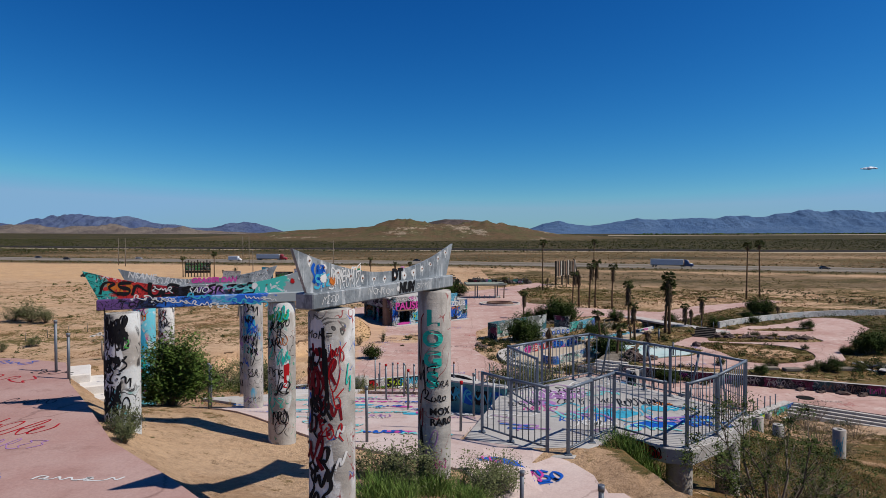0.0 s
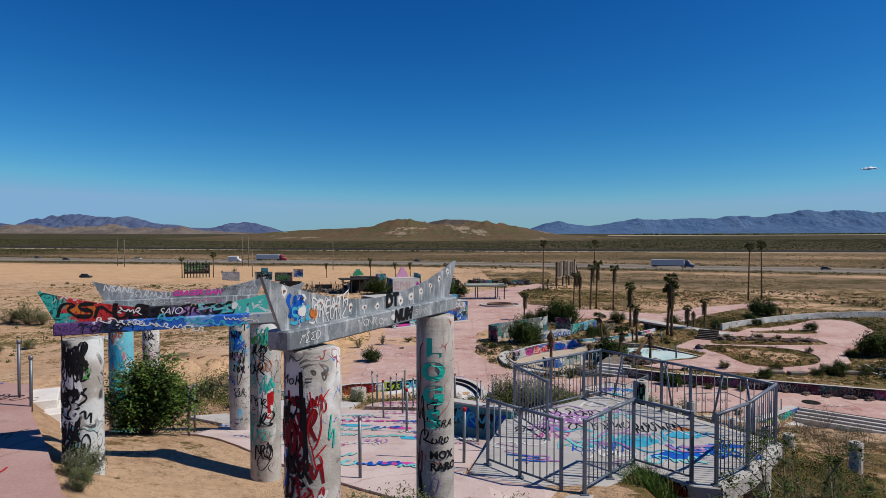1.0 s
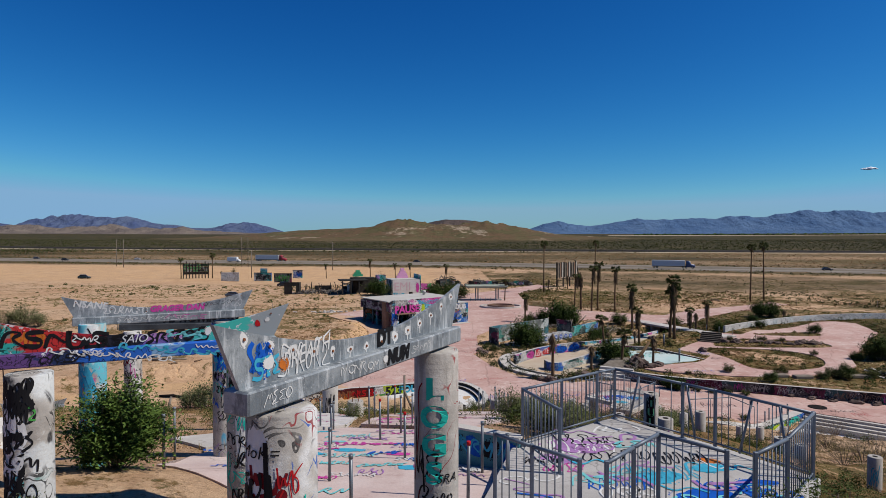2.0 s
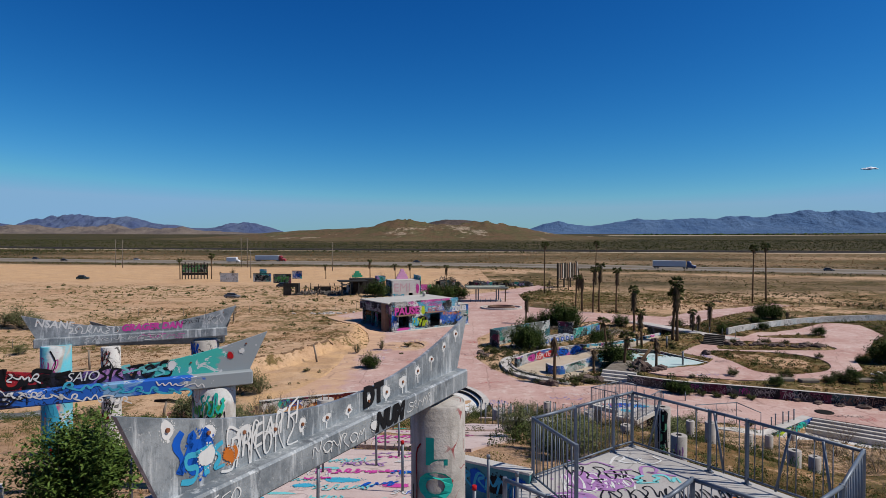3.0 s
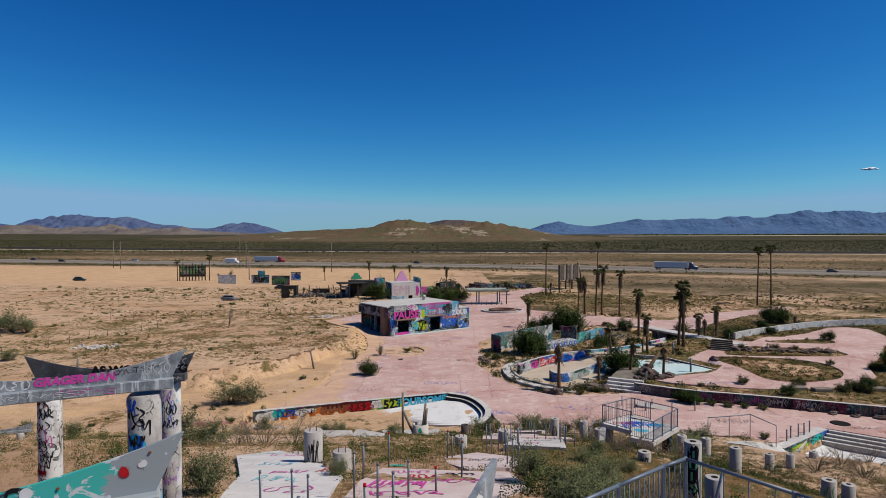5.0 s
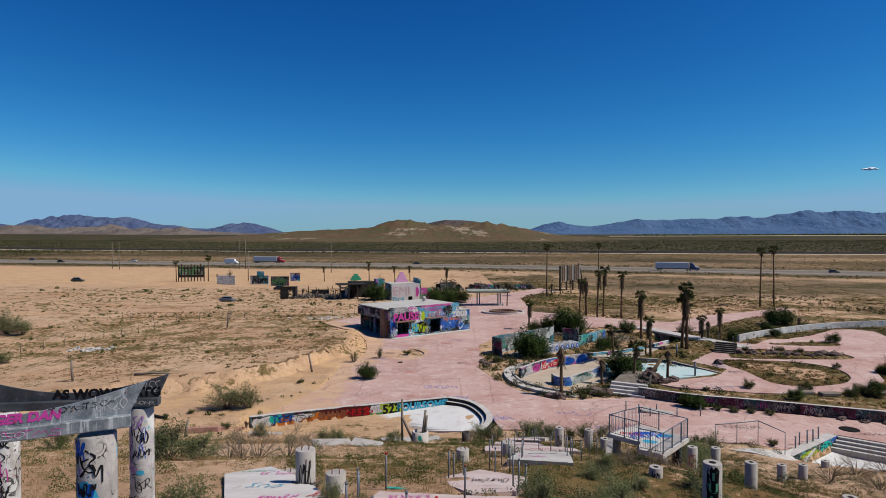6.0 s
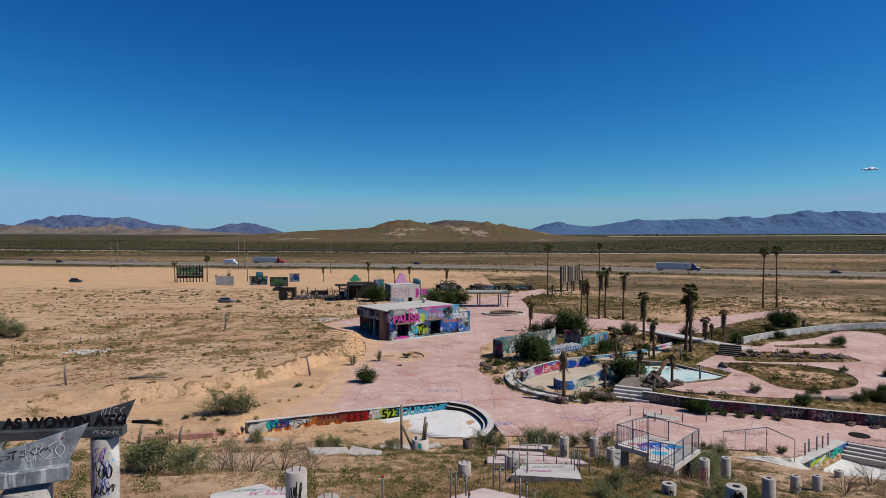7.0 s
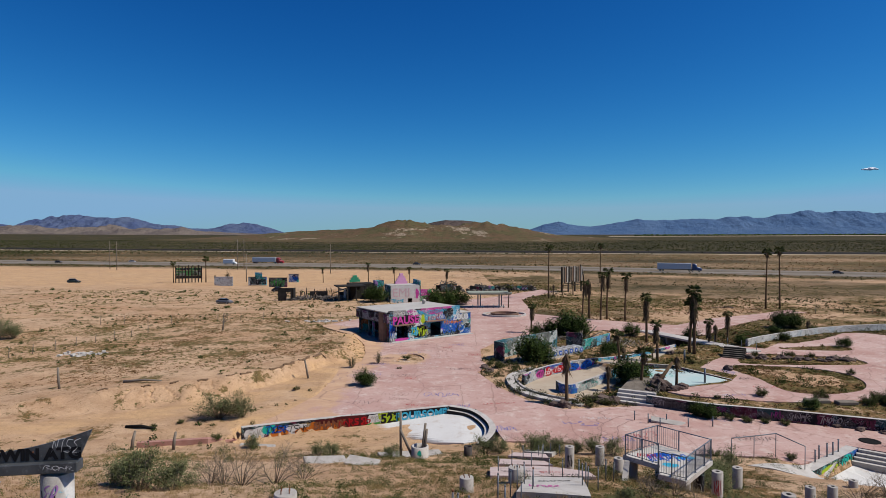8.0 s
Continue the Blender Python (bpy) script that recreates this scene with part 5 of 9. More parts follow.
dress(C4, S4, 4, (
    (PAINT_RED, 0.14, 1.25, 0.07, 0.40, 2, 0.030), (PAINT_RED, 0.13, 1.08, 0.10, 0.20, 3, 0.014), (PAINT_TEAL, -0.10, 1.70, 0.16, 0.5, 3, 0.014),
    (PAINT_GREEN, 0.0, 2.12, 0.30, 0.16, 4, 0.014), (PAINT_BLACK, -0.02, 1.85, 0.20, 0.24, 2, 0.010), (PAINT_BLACK, 0.02, 1.40, 0.14, 0.60, 2, 0.008),
    (PAINT_TEAL, -0.12, 0.80, 0.12, 0.60, 2, 0.010), (PAINT_BLACK, 0.09, 0.52, 0.16, 0.20, 4, 0.009), (PAINT_BLACK, 0.09, 0.40, 0.18, 0.34, 1, 0.008), (PAINT_ORANGE, 0.08, 1.75, 0.16, 0.16, 3, 0.008), (PAINT_BLACK, 0.05, 2.0, 0.24, 0.14, 4, 0.010)))
blot(S5, PAINT_SKY, C5, -0.02, 1.72, 0.26, 0.40, 51, 0.001)
dress(C5, S5, 5, (
    (PAINT_BLACK, 0.0, 2.16, 0.30, 0.30, 5, 0.018), (PAINT_BLUE, 0.0, 1.74, 0.22, 0.26, 4, 0.026), (PAINT_BLACK, 0.12, 1.05, 0.10, 0.90, 4, 0.012),
    (PAINT_SKY, -0.06, 1.5, 0.22, 0.16, 3, 0.020), (PAINT_BLACK, -0.16, 1.6, 0.08, 0.7, 3, 0.012), (PAINT_TEAL, -0.06, 1.1, 0.2, 0.26, 3, 0.010), (PAINT_LILAC, 0.0, 1.34, 0.16, 0.08, 2, 0.012)))
blot(S6, PAINT_SKY, C6, 0.03, 1.5, 0.34, 1.0, 61, 0.001)
dress(C6, S6, 6, (
    (PAINT_PINK, 0.0, 2.4, 0.3, 0.2, 4, 0.012), (PAINT_ORANGE, 0.02, 2.2, 0.26, 0.2, 4, 0.014), (PAINT_BLACK, 0.12, 2.4, 0.12, 0.34, 3, 0.014), (PAINT_TEAL, 0.06, 1.2, 0.26, 0.6, 3, 0.030),
    (PAINT_RED, -0.04, 1.0, 0.18, 0.22, 2, 0.022), (PAINT_SKY, 0.02, 1.75, 0.26, 0.3, 3, 0.026), (PAINT_BLACK, -0.12, 2.0, 0.12, 0.5, 3, 0.010)))
dress(C7, S7, 7, (
    (PAINT_RED, -0.04, 2.6, 0.24, 0.24, 4, 0.014), (PAINT_BLACK, 0.08, 2.5, 0.2, 0.3, 4, 0.016), (PAINT_BLACK, 0.02, 2.1, 0.26, 0.26, 4, 0.014), (PAINT_BLACK, 0.0, 1.75, 0.22, 0.26, 4, 0.014),
    (PAINT_BLACK, 0.0, 1.35, 0.26, 0.34, 3, 0.014), (PAINT_PINK, 0.12, 1.9, 0.14, 0.3, 3, 0.010), (PAINT_BLACK, 0.06, 0.9, 0.2, 0.4, 3, 0.010)))
blot(S8, PAINT_SKY, C8, 0.06, 1.75, 0.16, 0.10, 83)
dress(C8, S8, 8, (
    (PAINT_LILAC, -0.10, 2.1, 0.10, 0.9, 4, 0.010), (PAINT_BLACK, 0.02, 2.5, 0.22, 0.3, 3, 0.012), (PAINT_BLACK, -0.04, 2.15, 0.12, 0.4, 3, 0.010), (PAINT_BLACK, 0.0, 1.1, 0.22, 0.5, 3, 0.012),
    (PAINT_BLUE, 0.14, 2.3, 0.12, 0.5, 3, 0.008), (PAINT_BLACK, 0.08, 1.5, 0.18, 0.3, 3, 0.010)))
blot(P1, PAINT_BLUE, B1, -L1 + 0.22, 0.29, 0.15, 0.20, 90, 0.0015)
scrawl(P1, PAINT_BLUE, B1, -L1 + 0.20, 0.30, 0.22, 0.22, 91, 3, 0.030, 0.002)
tag(P1, PAINT_SKY, B1, -L1 + 0.24, 0.25, 0.24, 0.16, 89, 3, 0.018, 0.003)
paint_word("graffiti", P1, PAINT_WHITE, B1, "BREATH", -L1 + 0.62, 0.27, 0.17, turn=8, shear=0.35, squeeze=0.8, lift=0.004)
tag(P1, PAINT_WHITE, B1, -L1 + 0.60, 0.26, 0.5, 0.22, 92, 6, 0.009, 0.005)
paint_word("graffiti", P1, PAINT_BLACK, B1, "DT", 0.16, 0.225, 0.17, fat=0.012, lift=0.005)
paint_word("graffiti", W1, PAINT_BLACK, B1, "NUM", 0.22, 0.08, 0.15, fat=0.012, shear=0.2, lift=0.004)
tag(W1, PAINT_WHITE, B1, 0.62, 0.08, 0.34, 0.07, 93, 5, 0.004, 0.004)
tag(W1, PAINT_WHITE, B1, -0.32, 0.08, 0.5, 0.08, 94, 6, 0.005, 0.004)
tag(W1, PAINT_WHITE, B1, -L1 + 0.24, 0.08, 0.24, 0.08, 95, 4, 0.005, 0.004)
blot(P1, PAINT_ORANGE, B1, -L1 + 0.40, 0.235, 0.09, 0.09, 96, 0.005, "sticker")
blot(P1, PAINT_WHITE, B1, -L1 + 0.26, 0.27, 0.09, 0.10, 97, 0.005, "sticker")
blot(W1, PAINT_WHITE, B1, 0.03, 0.08, 0.07, 0.07, 98, 0.004, "sticker")
tag(P2, PAINT_BLACK, B2, -0.92, 0.27, 1.0, 0.19, 120, 5, 0.030, 0.004)
scrawl(P2, PAINT_ORANGE, B2, -1.15, 0.30, 0.36, 0.22, 118, 3, 0.030, 0.002)
scrawl(P2, PAINT_WHITE, B2, -0.62, 0.26, 0.30, 0.10, 119, 3, 0.012, 0.0045)
scrawl(P2, PAINT_AQUA, B2, 0.42, 0.235, 0.5, 0.12, 117, 3, 0.020, 0.0045)
scrawl(P2, PAINT_LILAC, B2, 0.2, 0.24, 0.4, 0.12, 116, 3, 0.020, 0.003)
tag(P2, PAINT_BLACK, B2, -0.40, 0.22, 0.5, 0.13, 121, 4, 0.026, 0.004)
tag(P2, PAINT_BLACK, B2, 0.30, 0.23, 0.7, 0.15, 122, 5, 0.024, 0.004)
paint_word("graffiti", P2, PAINT_WHITE, B2, "SAIO", -0.15, 0.225, 0.13, shear=0.3, lift=0.006)
scrawl(W2, PAINT_WHITE, B2, -0.35, 0.075, 1.3, 0.09, 123, 12, 0.012, 0.004)
scrawl(W2, PAINT_SKY, B2, 0.3, 0.075, 1.2, 0.09, 114, 8, 0.018, 0.003)
scrawl(W2, PAINT_WHITE, B2, 0.75, 0.075, 0.5, 0.08, 115, 4, 0.010, 0.005)
tag(W2, PAINT_BLACK, B2, -0.9, 0.075, 0.6, 0.10, 124, 5, 0.010, 0.004)
blot(P2, PAINT_WHITE, B2, 0.66, 0.265, 0.09, 0.10, 125, 0.005, "sticker")
blot(P2, PAINT_RED, B2, 1.24, 0.32, 0.07, 0.08, 126, 0.005, "sticker")
blot(P2, PAINT_WHITE, B2, 1.36, 0.36, 0.06, 0.06, 127, 0.005, "sticker")
paint_word("graffiti", P3, PAINT_WHITE, B3, "NSANE", -L3 + 0.28, 0.36, 0.17, turn=-8, shear=0.1, fat=0.004)
scrawl(P3, PAINT_WHITE, B3, -0.60, 0.24, 0.8, 0.16, 130, 6, 0.014, 0.004)
paint_word("graffiti", P3, PAINT_PINK, B3, "GRAGER DAN", 0.25, 0.235, 0.15, fat=0.008, shear=0.2)
tag(P3, PAINT_BLACK, B3, 0.95, 0.30, 0.7, 0.08, 131, 8, 0.006, 0.004)
tag(P3, PAINT_WHITE, B3, 1.25, 0.30, 0.34, 0.17, 132, 4, 0.006, 0.004)
tag(W3, PAINT_WHITE, B3, -0.2, 0.075, 1.2, 0.08, 133, 9, 0.006, 0.004)
tag(W3, PAINT_PINK, B3, 0.4, 0.075, 0.7, 0.08, 134, 5, 0.006, 0.004)
paint_word("graffiti", P4, PAINT_BLACK, B4, "AS WOWIN ATG", 0.55, 0.25, 0.22, fat=0.012, squeeze=1.1)
tag(P4, PAINT_WHITE, B4, 1.25, 0.36, 0.34, 0.2, 140, 4, 0.008, 0.004)
tag(W4, PAINT_WHITE, B4, 1.2, 0.075, 0.4, 0.08, 141, 4, 0.006, 0.004)

# ---- start deck with its guard rails ----
DECK_Z = 13.58
RAIL_H = 1.0


def guard_rail(points, base, label, group="guard rails", bare=(), height=RAIL_H):
    """A guard rail along points: square posts, a round top rail, a bottom rail and thin upright bars."""
    ob = empty("guard_rail", (points[0][0], points[0][1], base), label, "railing", group)
    o = Vector((points[0][0], points[0][1], base))
    for i, (x, y) in enumerate(points):
        if i in bare:
            continue
        bm = box(x - o.x, y - o.y, 0, 0.05, 0.05, height + 0.03, 0.006)
        part("post", bm, RAIL, ob)
        part("foot_plate", box(x - o.x, y - o.y, 0.0, 0.11, 0.11, 0.012), RAIL, ob)
    for (ax, ay), (bx, by) in zip(points, points[1:]):
        a, b = Vector((ax - o.x, ay - o.y, 0)), Vector((bx - o.x, by - o.y, 0))
        part("top_rail", tube([a + Vector((0, 0, height)), b + Vector((0, 0, height))], 0.026, 8), RAIL, ob)
        part("bottom_rail", tube([a + Vector((0, 0, 0.09)), b + Vector((0, 0, 0.09))], 0.016, 6), RAIL, ob)
        n = max(1, round((b - a).length / 0.12))
        for k in range(1, n):
            p = a.lerp(b, k / n)
            part("baluster", tube([p + Vector((0, 0, 0.09)), p + Vector((0, 0, height - 0.01))], 0.0085, 5), RAIL, ob)
    return ob


DECK = [(0.35, 9.95), (1.52, 9.06), (1.94, 9.02), (2.90, 10.08), (3.47, 9.42), (3.84, 9.33), (4.58, 9.92), (5.68, 11.16), (4.78, 12.6), (3.45, 14.32), (1.2, 12.72)]
bm = bmesh.new()
top = [bm.verts.new((x, y, DECK_Z)) for x, y in DECK]
low = [bm.verts.new((x, y, DECK_Z - 0.24)) for x, y in DECK]
bm.faces.new(top)
bm.faces.new(low[::-1])
for i in range(len(DECK)):
    j = (i + 1) % len(DECK)
    bm.faces.new((top[i], low[i], low[j], top[j]))
bmesh.ops.recalc_face_normals(bm, faces=bm.faces)
bmesh.ops.bevel(bm, geom=[e for e in bm.edges if all(v.co.z > DECK_Z - 0.01 for v in e.verts)], offset=0.015, segments=1, affect="EDGES")
deck = empty("slide_deck", (0, 0, 0), "graffiti-covered concrete start deck with cut-out edge", "platform")
part("slab", bm, LIGHT, deck)
up = flat_surface((0, 0, DECK_Z + 0.002), (1, 0, 0), (0, 1, 0))
rnd = random.Random(7)
for i, (m, u, v, w, h) in enumerate(((PAINT_LILAC, 2.3, 12.6, 1.1, 0.8), (PAINT_LILAC, 1.9, 12.0, 0.7, 0.5), (PAINT_BLUE, 3.7, 10.6, 0.9, 0.4), (PAINT_SKY, 3.2, 11.2, 0.9, 0.5), (PAINT_BLUE, 4.6, 11.0, 0.7, 0.3), (PAINT_SKY, 4.2, 11.6, 0.6, 0.4), (PAINT_ORANGE, 4.3, 11.9, 0.35, 0.25))):
    blot(up, m, deck, u, v, w, h, 300 + i, 0.001)
for i, (m, u, v, w, h, t) in enumerate(((PAINT_WHITE, 2.4, 12.6, 1.2, 0.8, 0.03), (PAINT_BLACK, 2.6, 12.9, 1.3, 0.6, 0.025), (PAINT_BLACK, 2.9, 12.1, 1.2, 0.6, 0.02), (PAINT_BLUE, 2.6, 11.0, 1.0, 0.6, 0.02), (PAINT_BLACK, 3.9, 12.0, 0.9, 0.7, 0.025), (PAINT_BLUE, 4.2, 10.8, 0.9, 0.6, 0.03), (PAINT_SKY, 3.4, 11.4, 1.1, 0.8, 0.02), (PAINT_PINK, 1.9, 11.6, 0.7, 0.4, 0.02), (PAINT_BLACK, 1.6, 11.9, 0.7, 0.4, 0.02))):
    scrawl(up, m, deck, u, v, w, h, 320 + i, 6, t, 0.004)
for i in range(30):
    r = random.Random(1300 + i)
    while True:
        u, v = r.uniform(0.6, 5.4), r.uniform(9.2, 14.2)
        if inside([u, u + 0.45, u - 0.45, u, u], [v, v, v, v + 0.35, v - 0.35], DECK).all():
            break
    scrawl(up, r.choice((PAINT_SKY, PAINT_SKY, PAINT_WHITE, PAINT_BLUE, PAINT_AQUA, PAINT_AQUA, PAINT_LILAC)) if v < 11.9 else r.choice((PAINT_LILAC, PAINT_WHITE, PAINT_LILAC, PAINT_AQUA)), deck, u, v, r.uniform(0.6, 1.2), r.uniform(0.3, 0.6), 1340 + i, r.randint(1, 3), r.uniform(0.015, 0.05), 0.005 + 0.0002 * i)
for i, (a, b) in enumerate((((1.94, 9.02), (2.90, 10.08)), ((2.90, 10.08), (3.47, 9.42)), ((3.47, 9.42), (3.84, 9.33)))):
    d = Vector((b[0] - a[0], b[1] - a[1], 0))
    face = flat_surface((a[0], a[1], DECK_Z - 0.24), d, (0, 0, 1))
    if i < 2:
        blot(face, PAINT_RED, deck, d.length / 2, 0.12, d.length * 0.95, 0.20, 340 + i, 0.003)
        tag(face, PAINT_WHITE if i == 0 else PAINT_BLACK, deck, d.length / 2, 0.12, d.length * 0.8, 0.16, 345 + i, 8, 0.018, 0.006)
for x, y in ((3.75, 9.62), (5.05, 10.75), (3.6, 13.6), (2.4, 9.95)):
    zf = at_ground(x, y) - 0.3
    bm2 = turned([(0.20, zf - DECK_Z + 0.24), (0.20, 0)], 24)
    bmesh.ops.translate(bm2, verts=bm2.verts, vec=(x, y, DECK_Z - 0.24))
    part("support_column", bm2, CONCRETE, deck)

R = dict(r1=(0.65, 10.2), r2=(1.08, 9.72), r3=(1.58, 9.22), r4=(1.88, 9.14), r5=(2.37, 9.68), r6=(2.87, 10.2), r7=(3.48, 9.52), r8=(3.79, 9.43), r9=(4.51, 10.0), r10=(5.55, 11.15),
         b1=(1.34, 12.6), b2=(2.97, 13.9), b3=(3.40, 14.2), b4=(4.30, 13.0), b5=(4.67, 12.5), bn=(1.75, 11.35), bm=(2.15, 13.25))
guard_rail([R[k] for k in ("r1", "r2", "r3")], DECK_Z, "blue-grey steel guard rail with upright bars")
guard_rail([R[k] for k in ("r4", "r5", "r6")], DECK_Z, "blue-grey steel guard rail along the deck cut-out")
guard_rail([R[k] for k in ("r6", "r7")], DECK_Z, "short blue-grey steel guard rail over the slide", bare=(0,))
guard_rail([R[k] for k in ("r8", "r9", "r10")], DECK_Z, "blue-grey steel guard rail on the open side")
guard_rail([R[k] for k in ("b1", "bm", "b2", "b3")], DECK_Z, "long blue-grey steel guard rail at the back")
guard_rail([R[k] for k in ("b1", "bn")], DECK_Z, "short steel guard rail by the steps", bare=(0,))
# the bent rail towards the corner has lost many of its bars
ob = guard_rail([R["b3"], R["b4"]], DECK_Z, "damaged steel guard rail with bent and missing bars", bare=(0,))
for i, c in enumerate([c for c in list(ob.children) if c.name.startswith("baluster")]):
    if i % 3 != 1:
        bpy.data.objects.remove(c)
ob = guard_rail([R["b4"], R["b5"], R["r10"]], DECK_Z, "damaged steel guard rail with a gap in its bars", bare=(0, 2))
for i, c in enumerate([c for c in list(ob.children) if c.name.startswith("baluster")]):
    if i % 4 == 2:
        bpy.data.objects.remove(c)
for x, y, lx in ((3.62, 13.95, 0.16), (4.45, 12.8, -0.12), (4.9, 12.1, 0.15), (5.35, 11.45, -0.1)):
    bar = tube([(0, 0, 0.05), (lx, -lx * 0.8, RAIL_H)], 0.02, 6)
    b = part("leaning_bar", bar, RAIL)
    b.location = (x, y, DECK_Z)
    tagged(b, "loose bent rail post leaning on the deck rail", "bar", "leaning bars")

# ---- slabs that step down the slope ----
SLABS = []


def slab(name, poly, material, label, lift=0.06, cell=0.7):
    SLABS.append(poly)
    ob = part(name, sheet(poly, lift=lift, cell=cell, depth=0.35), material)
    tagged(ob, label, "slab", "slope slabs")
    return ob


def draped(lift):
    def f(u, v):
        return Vector((u, v, at_low(u, v) + lift)), Vector((0, 0, 1))
    return f


def at_low(x, y):
    return float(land(np.array([x]), np.array([y]), False)[0])


s = slab("path_slab", left_path, PINK_NEAR, "pink concrete path slab with red and blue scrawls")
g = draped(0.063)
for i, (m, u, v, w, h, t) in enumerate(((PAINT_RED, -7.4, 10.2, 1.2, 0.5, 0.03), (PAINT_BLUE, -8.2, 11.5, 1.0, 0.3, 0.03), (PAINT_RED, -5.3, 7.6, 0.8, 0.6, 0.02), (PAINT_BLUE, -4.6, 5.9, 0.5, 0.5, 0.03), (PAINT_WHITE, -3.6, 6.0, 0.8, 0.12, 0.02), (PAINT_BLACK, -6.1, 8.8, 1.0, 0.4, 0.012), (PAINT_LILAC, -4.9, 7.0, 0.6, 0.3, 0.015), (PAINT_BLACK, -6.9, 10.7, 0.6, 0.25, 0.02))):
    scrawl(g, m, s, u, v, w * 1.2, h * 1.3, 400 + i, 4, min(t, 0.022), 0.001)
s = s_low = slab("lower_slab", lower, LANDING, "pink concrete landing slab sprayed with blue and teal", 0.035)
for i in range(8):
    r = random.Random(460 + i)
    while True:
        u, v = r.uniform(-4.2, 1.6), r.uniform(10.0, 17.4)
        if inside([u, u + 0.5, u - 0.5], [v, v + 0.35, v - 0.35], lower).all():
            break
    blot(draped(0.04), r.choice((PAINT_AQUA, PAINT_SKY, PAINT_AQUA, PAINT_PINK, PAINT_SKY)), s, u, v, r.uniform(0.25, 0.8), r.uniform(0.15, 0.4), 460 + i, 0.001 + 0.0001 * i)
for i in range(44):
    r = random.Random(500 + i)
    while True:
        u, v = r.uniform(-4.6, 2.6), r.uniform(5.6, 17.6)
        if inside([u, u + 0.4, u - 0.4], [v, v + 0.3, v - 0.3], lower).all():
            break
    scrawl(draped(0.042), r.choice((PAINT_SKY, PAINT_AQUA, PAINT_AQUA, PAINT_WHITE, PAINT_BLUE, PAINT_PINK, PAINT_LILAC)), s, u, v, r.uniform(0.5, 1.2), r.uniform(0.25, 0.6), 520 + i, r.randint(3, 6), r.uniform(0.018, 0.05), 0.003 + 0.0002 * i)
for i, (m, u, v, w, h) in enumerate(((PAINT_SKY, -0.6, 12.8, 0.7, 0.35), (PAINT_SKY, -2.0, 14.5, 0.8, 0.4), (PAINT_BLUE, 0.9, 8.6, 0.9, 0.25), (PAINT_BLACK, 0.3, 8.0, 0.25, 0.14), (PAINT_BLUE, 1.2, 8.2, 0.6, 0.16))):
    blot(draped(0.038), m, s, u, v, w, h, 560 + i, 0.002)
slab("side_slab", [(-6.4, 16.0), (-5.0, 14.6), (-3.4, 16.4), (-4.8, 17.6)], PALE, "pale concrete slab beside the columns", 0.07)
CHALKY = stained("chalky_slab_concrete", (0.47, 0.44, 0.42), (0.57, 0.54, 0.52), (0.36, 0.31, 0.28), 0.8, crack=True)
s = slab("side_slab", [(-7.5, 26.9), (-6.7, 29.6), (-5.6, 27.6), (-4.3, 25.0), (-2.8, 21.4), (-2.65, 18.3), (-4.4, 16.4), (-5.0, 18.5), (-5.6, 21.6), (-6.6, 24.4)], CHALKY, "pale grey concrete slab sloping down the hill", 0.10)
for i, (m, u, v, w, h) in enumerate(((PAINT_PINK, -5.6, 27.0, 1.4, 1.6), (PAINT_AQUA, -4.4, 21.0, 1.2, 1.2), (PAINT_PINK, -3.6, 19.4, 1.2, 0.9), (PAINT_GREEN, -6.6, 27.6, 0.9, 0.5), (PAINT_SKY, -5.2, 24.0, 1.2, 1.0), (PAINT_RED, -3.4, 22.6, 0.5, 1.2))):
    scrawl(draped(0.11), m, s, u, v, w, h, 1570 + i, 3, 0.035, 0.002 + 0.0003 * i)
scrawl(draped(0.11), PAINT_BLACK, s, -4.2, 24.6, 1.0, 1.2, 570, 9, 0.03, 0.003)
scrawl(draped(0.11), PAINT_PINK, s, -4.4, 22.2, 1.0, 0.6, 571, 5, 0.03, 0.003)
scrawl(draped(0.11), PAINT_SKY, s, -6.5, 28.0, 0.9, 0.5, 572, 4, 0.025, 0.003)
s = slab("mid_slab", [(-2.3, 18.5), (-2.25, 20.6), (-1.9, 23.1), (0.2, 22.5), (1.7, 22.3), (1.9, 19.6), (0.6, 17.7), (-0.4, 17.9)], LANDING, "pink concrete slab with bright pink spray lines", 0.10)
for i, (m, u, v, w, h) in enumerate(((PAINT_PINK, -0.9, 19.0, 1.8, 0.7), (PAINT_PINK, 0.3, 20.6, 1.4, 0.8), (PAINT_RED, -0.6, 21.4, 0.9, 0.9), (PAINT_BLACK, 0.4, 21.8, 0.8, 0.4))):
    scrawl(draped(0.11), m, s, u, v, w, h, 1610 + i, 3, 0.05, 0.002 + 0.0004 * i)
scrawl(draped(0.11), PAINT_PINK, s, -1.2, 20.2, 1.4, 1.6, 573, 7, 0.045, 0.003)
scrawl(draped(0.11), PAINT_PINK, s, -1.0, 22.2, 1.2, 0.8, 574, 5, 0.03, 0.003)
blot(draped(0.11), PAINT_TEAL, s, -1.4, 23.6, 0.7, 0.4, 575, 0.002)
s = slab("step_slab", [(-0.1, 25.9), (1.15, 28.2), (2.5, 25.7), (1.9, 23.0), (0.6, 22.6), (0.0, 24.0)], LANDING, "worn pink concrete landing slab on the slope", 0.12)
scrawl(draped(0.13), PAINT_BLACK, s, 1.3, 25.0, 1.2, 1.2, 576, 6, 0.02, 0.003)
s = slab("step_slab", [(2.4, 31.0), (3.5, 36.0), (5.8, 35.5), (5.0, 30.6)], PALE, "white-painted concrete landing slab on the slope", 0.25)
scrawl(draped(0.26), PAINT_BLACK, s, 4.4, 34.2, 1.4, 0.5, 577, 6, 0.04, 0.003)
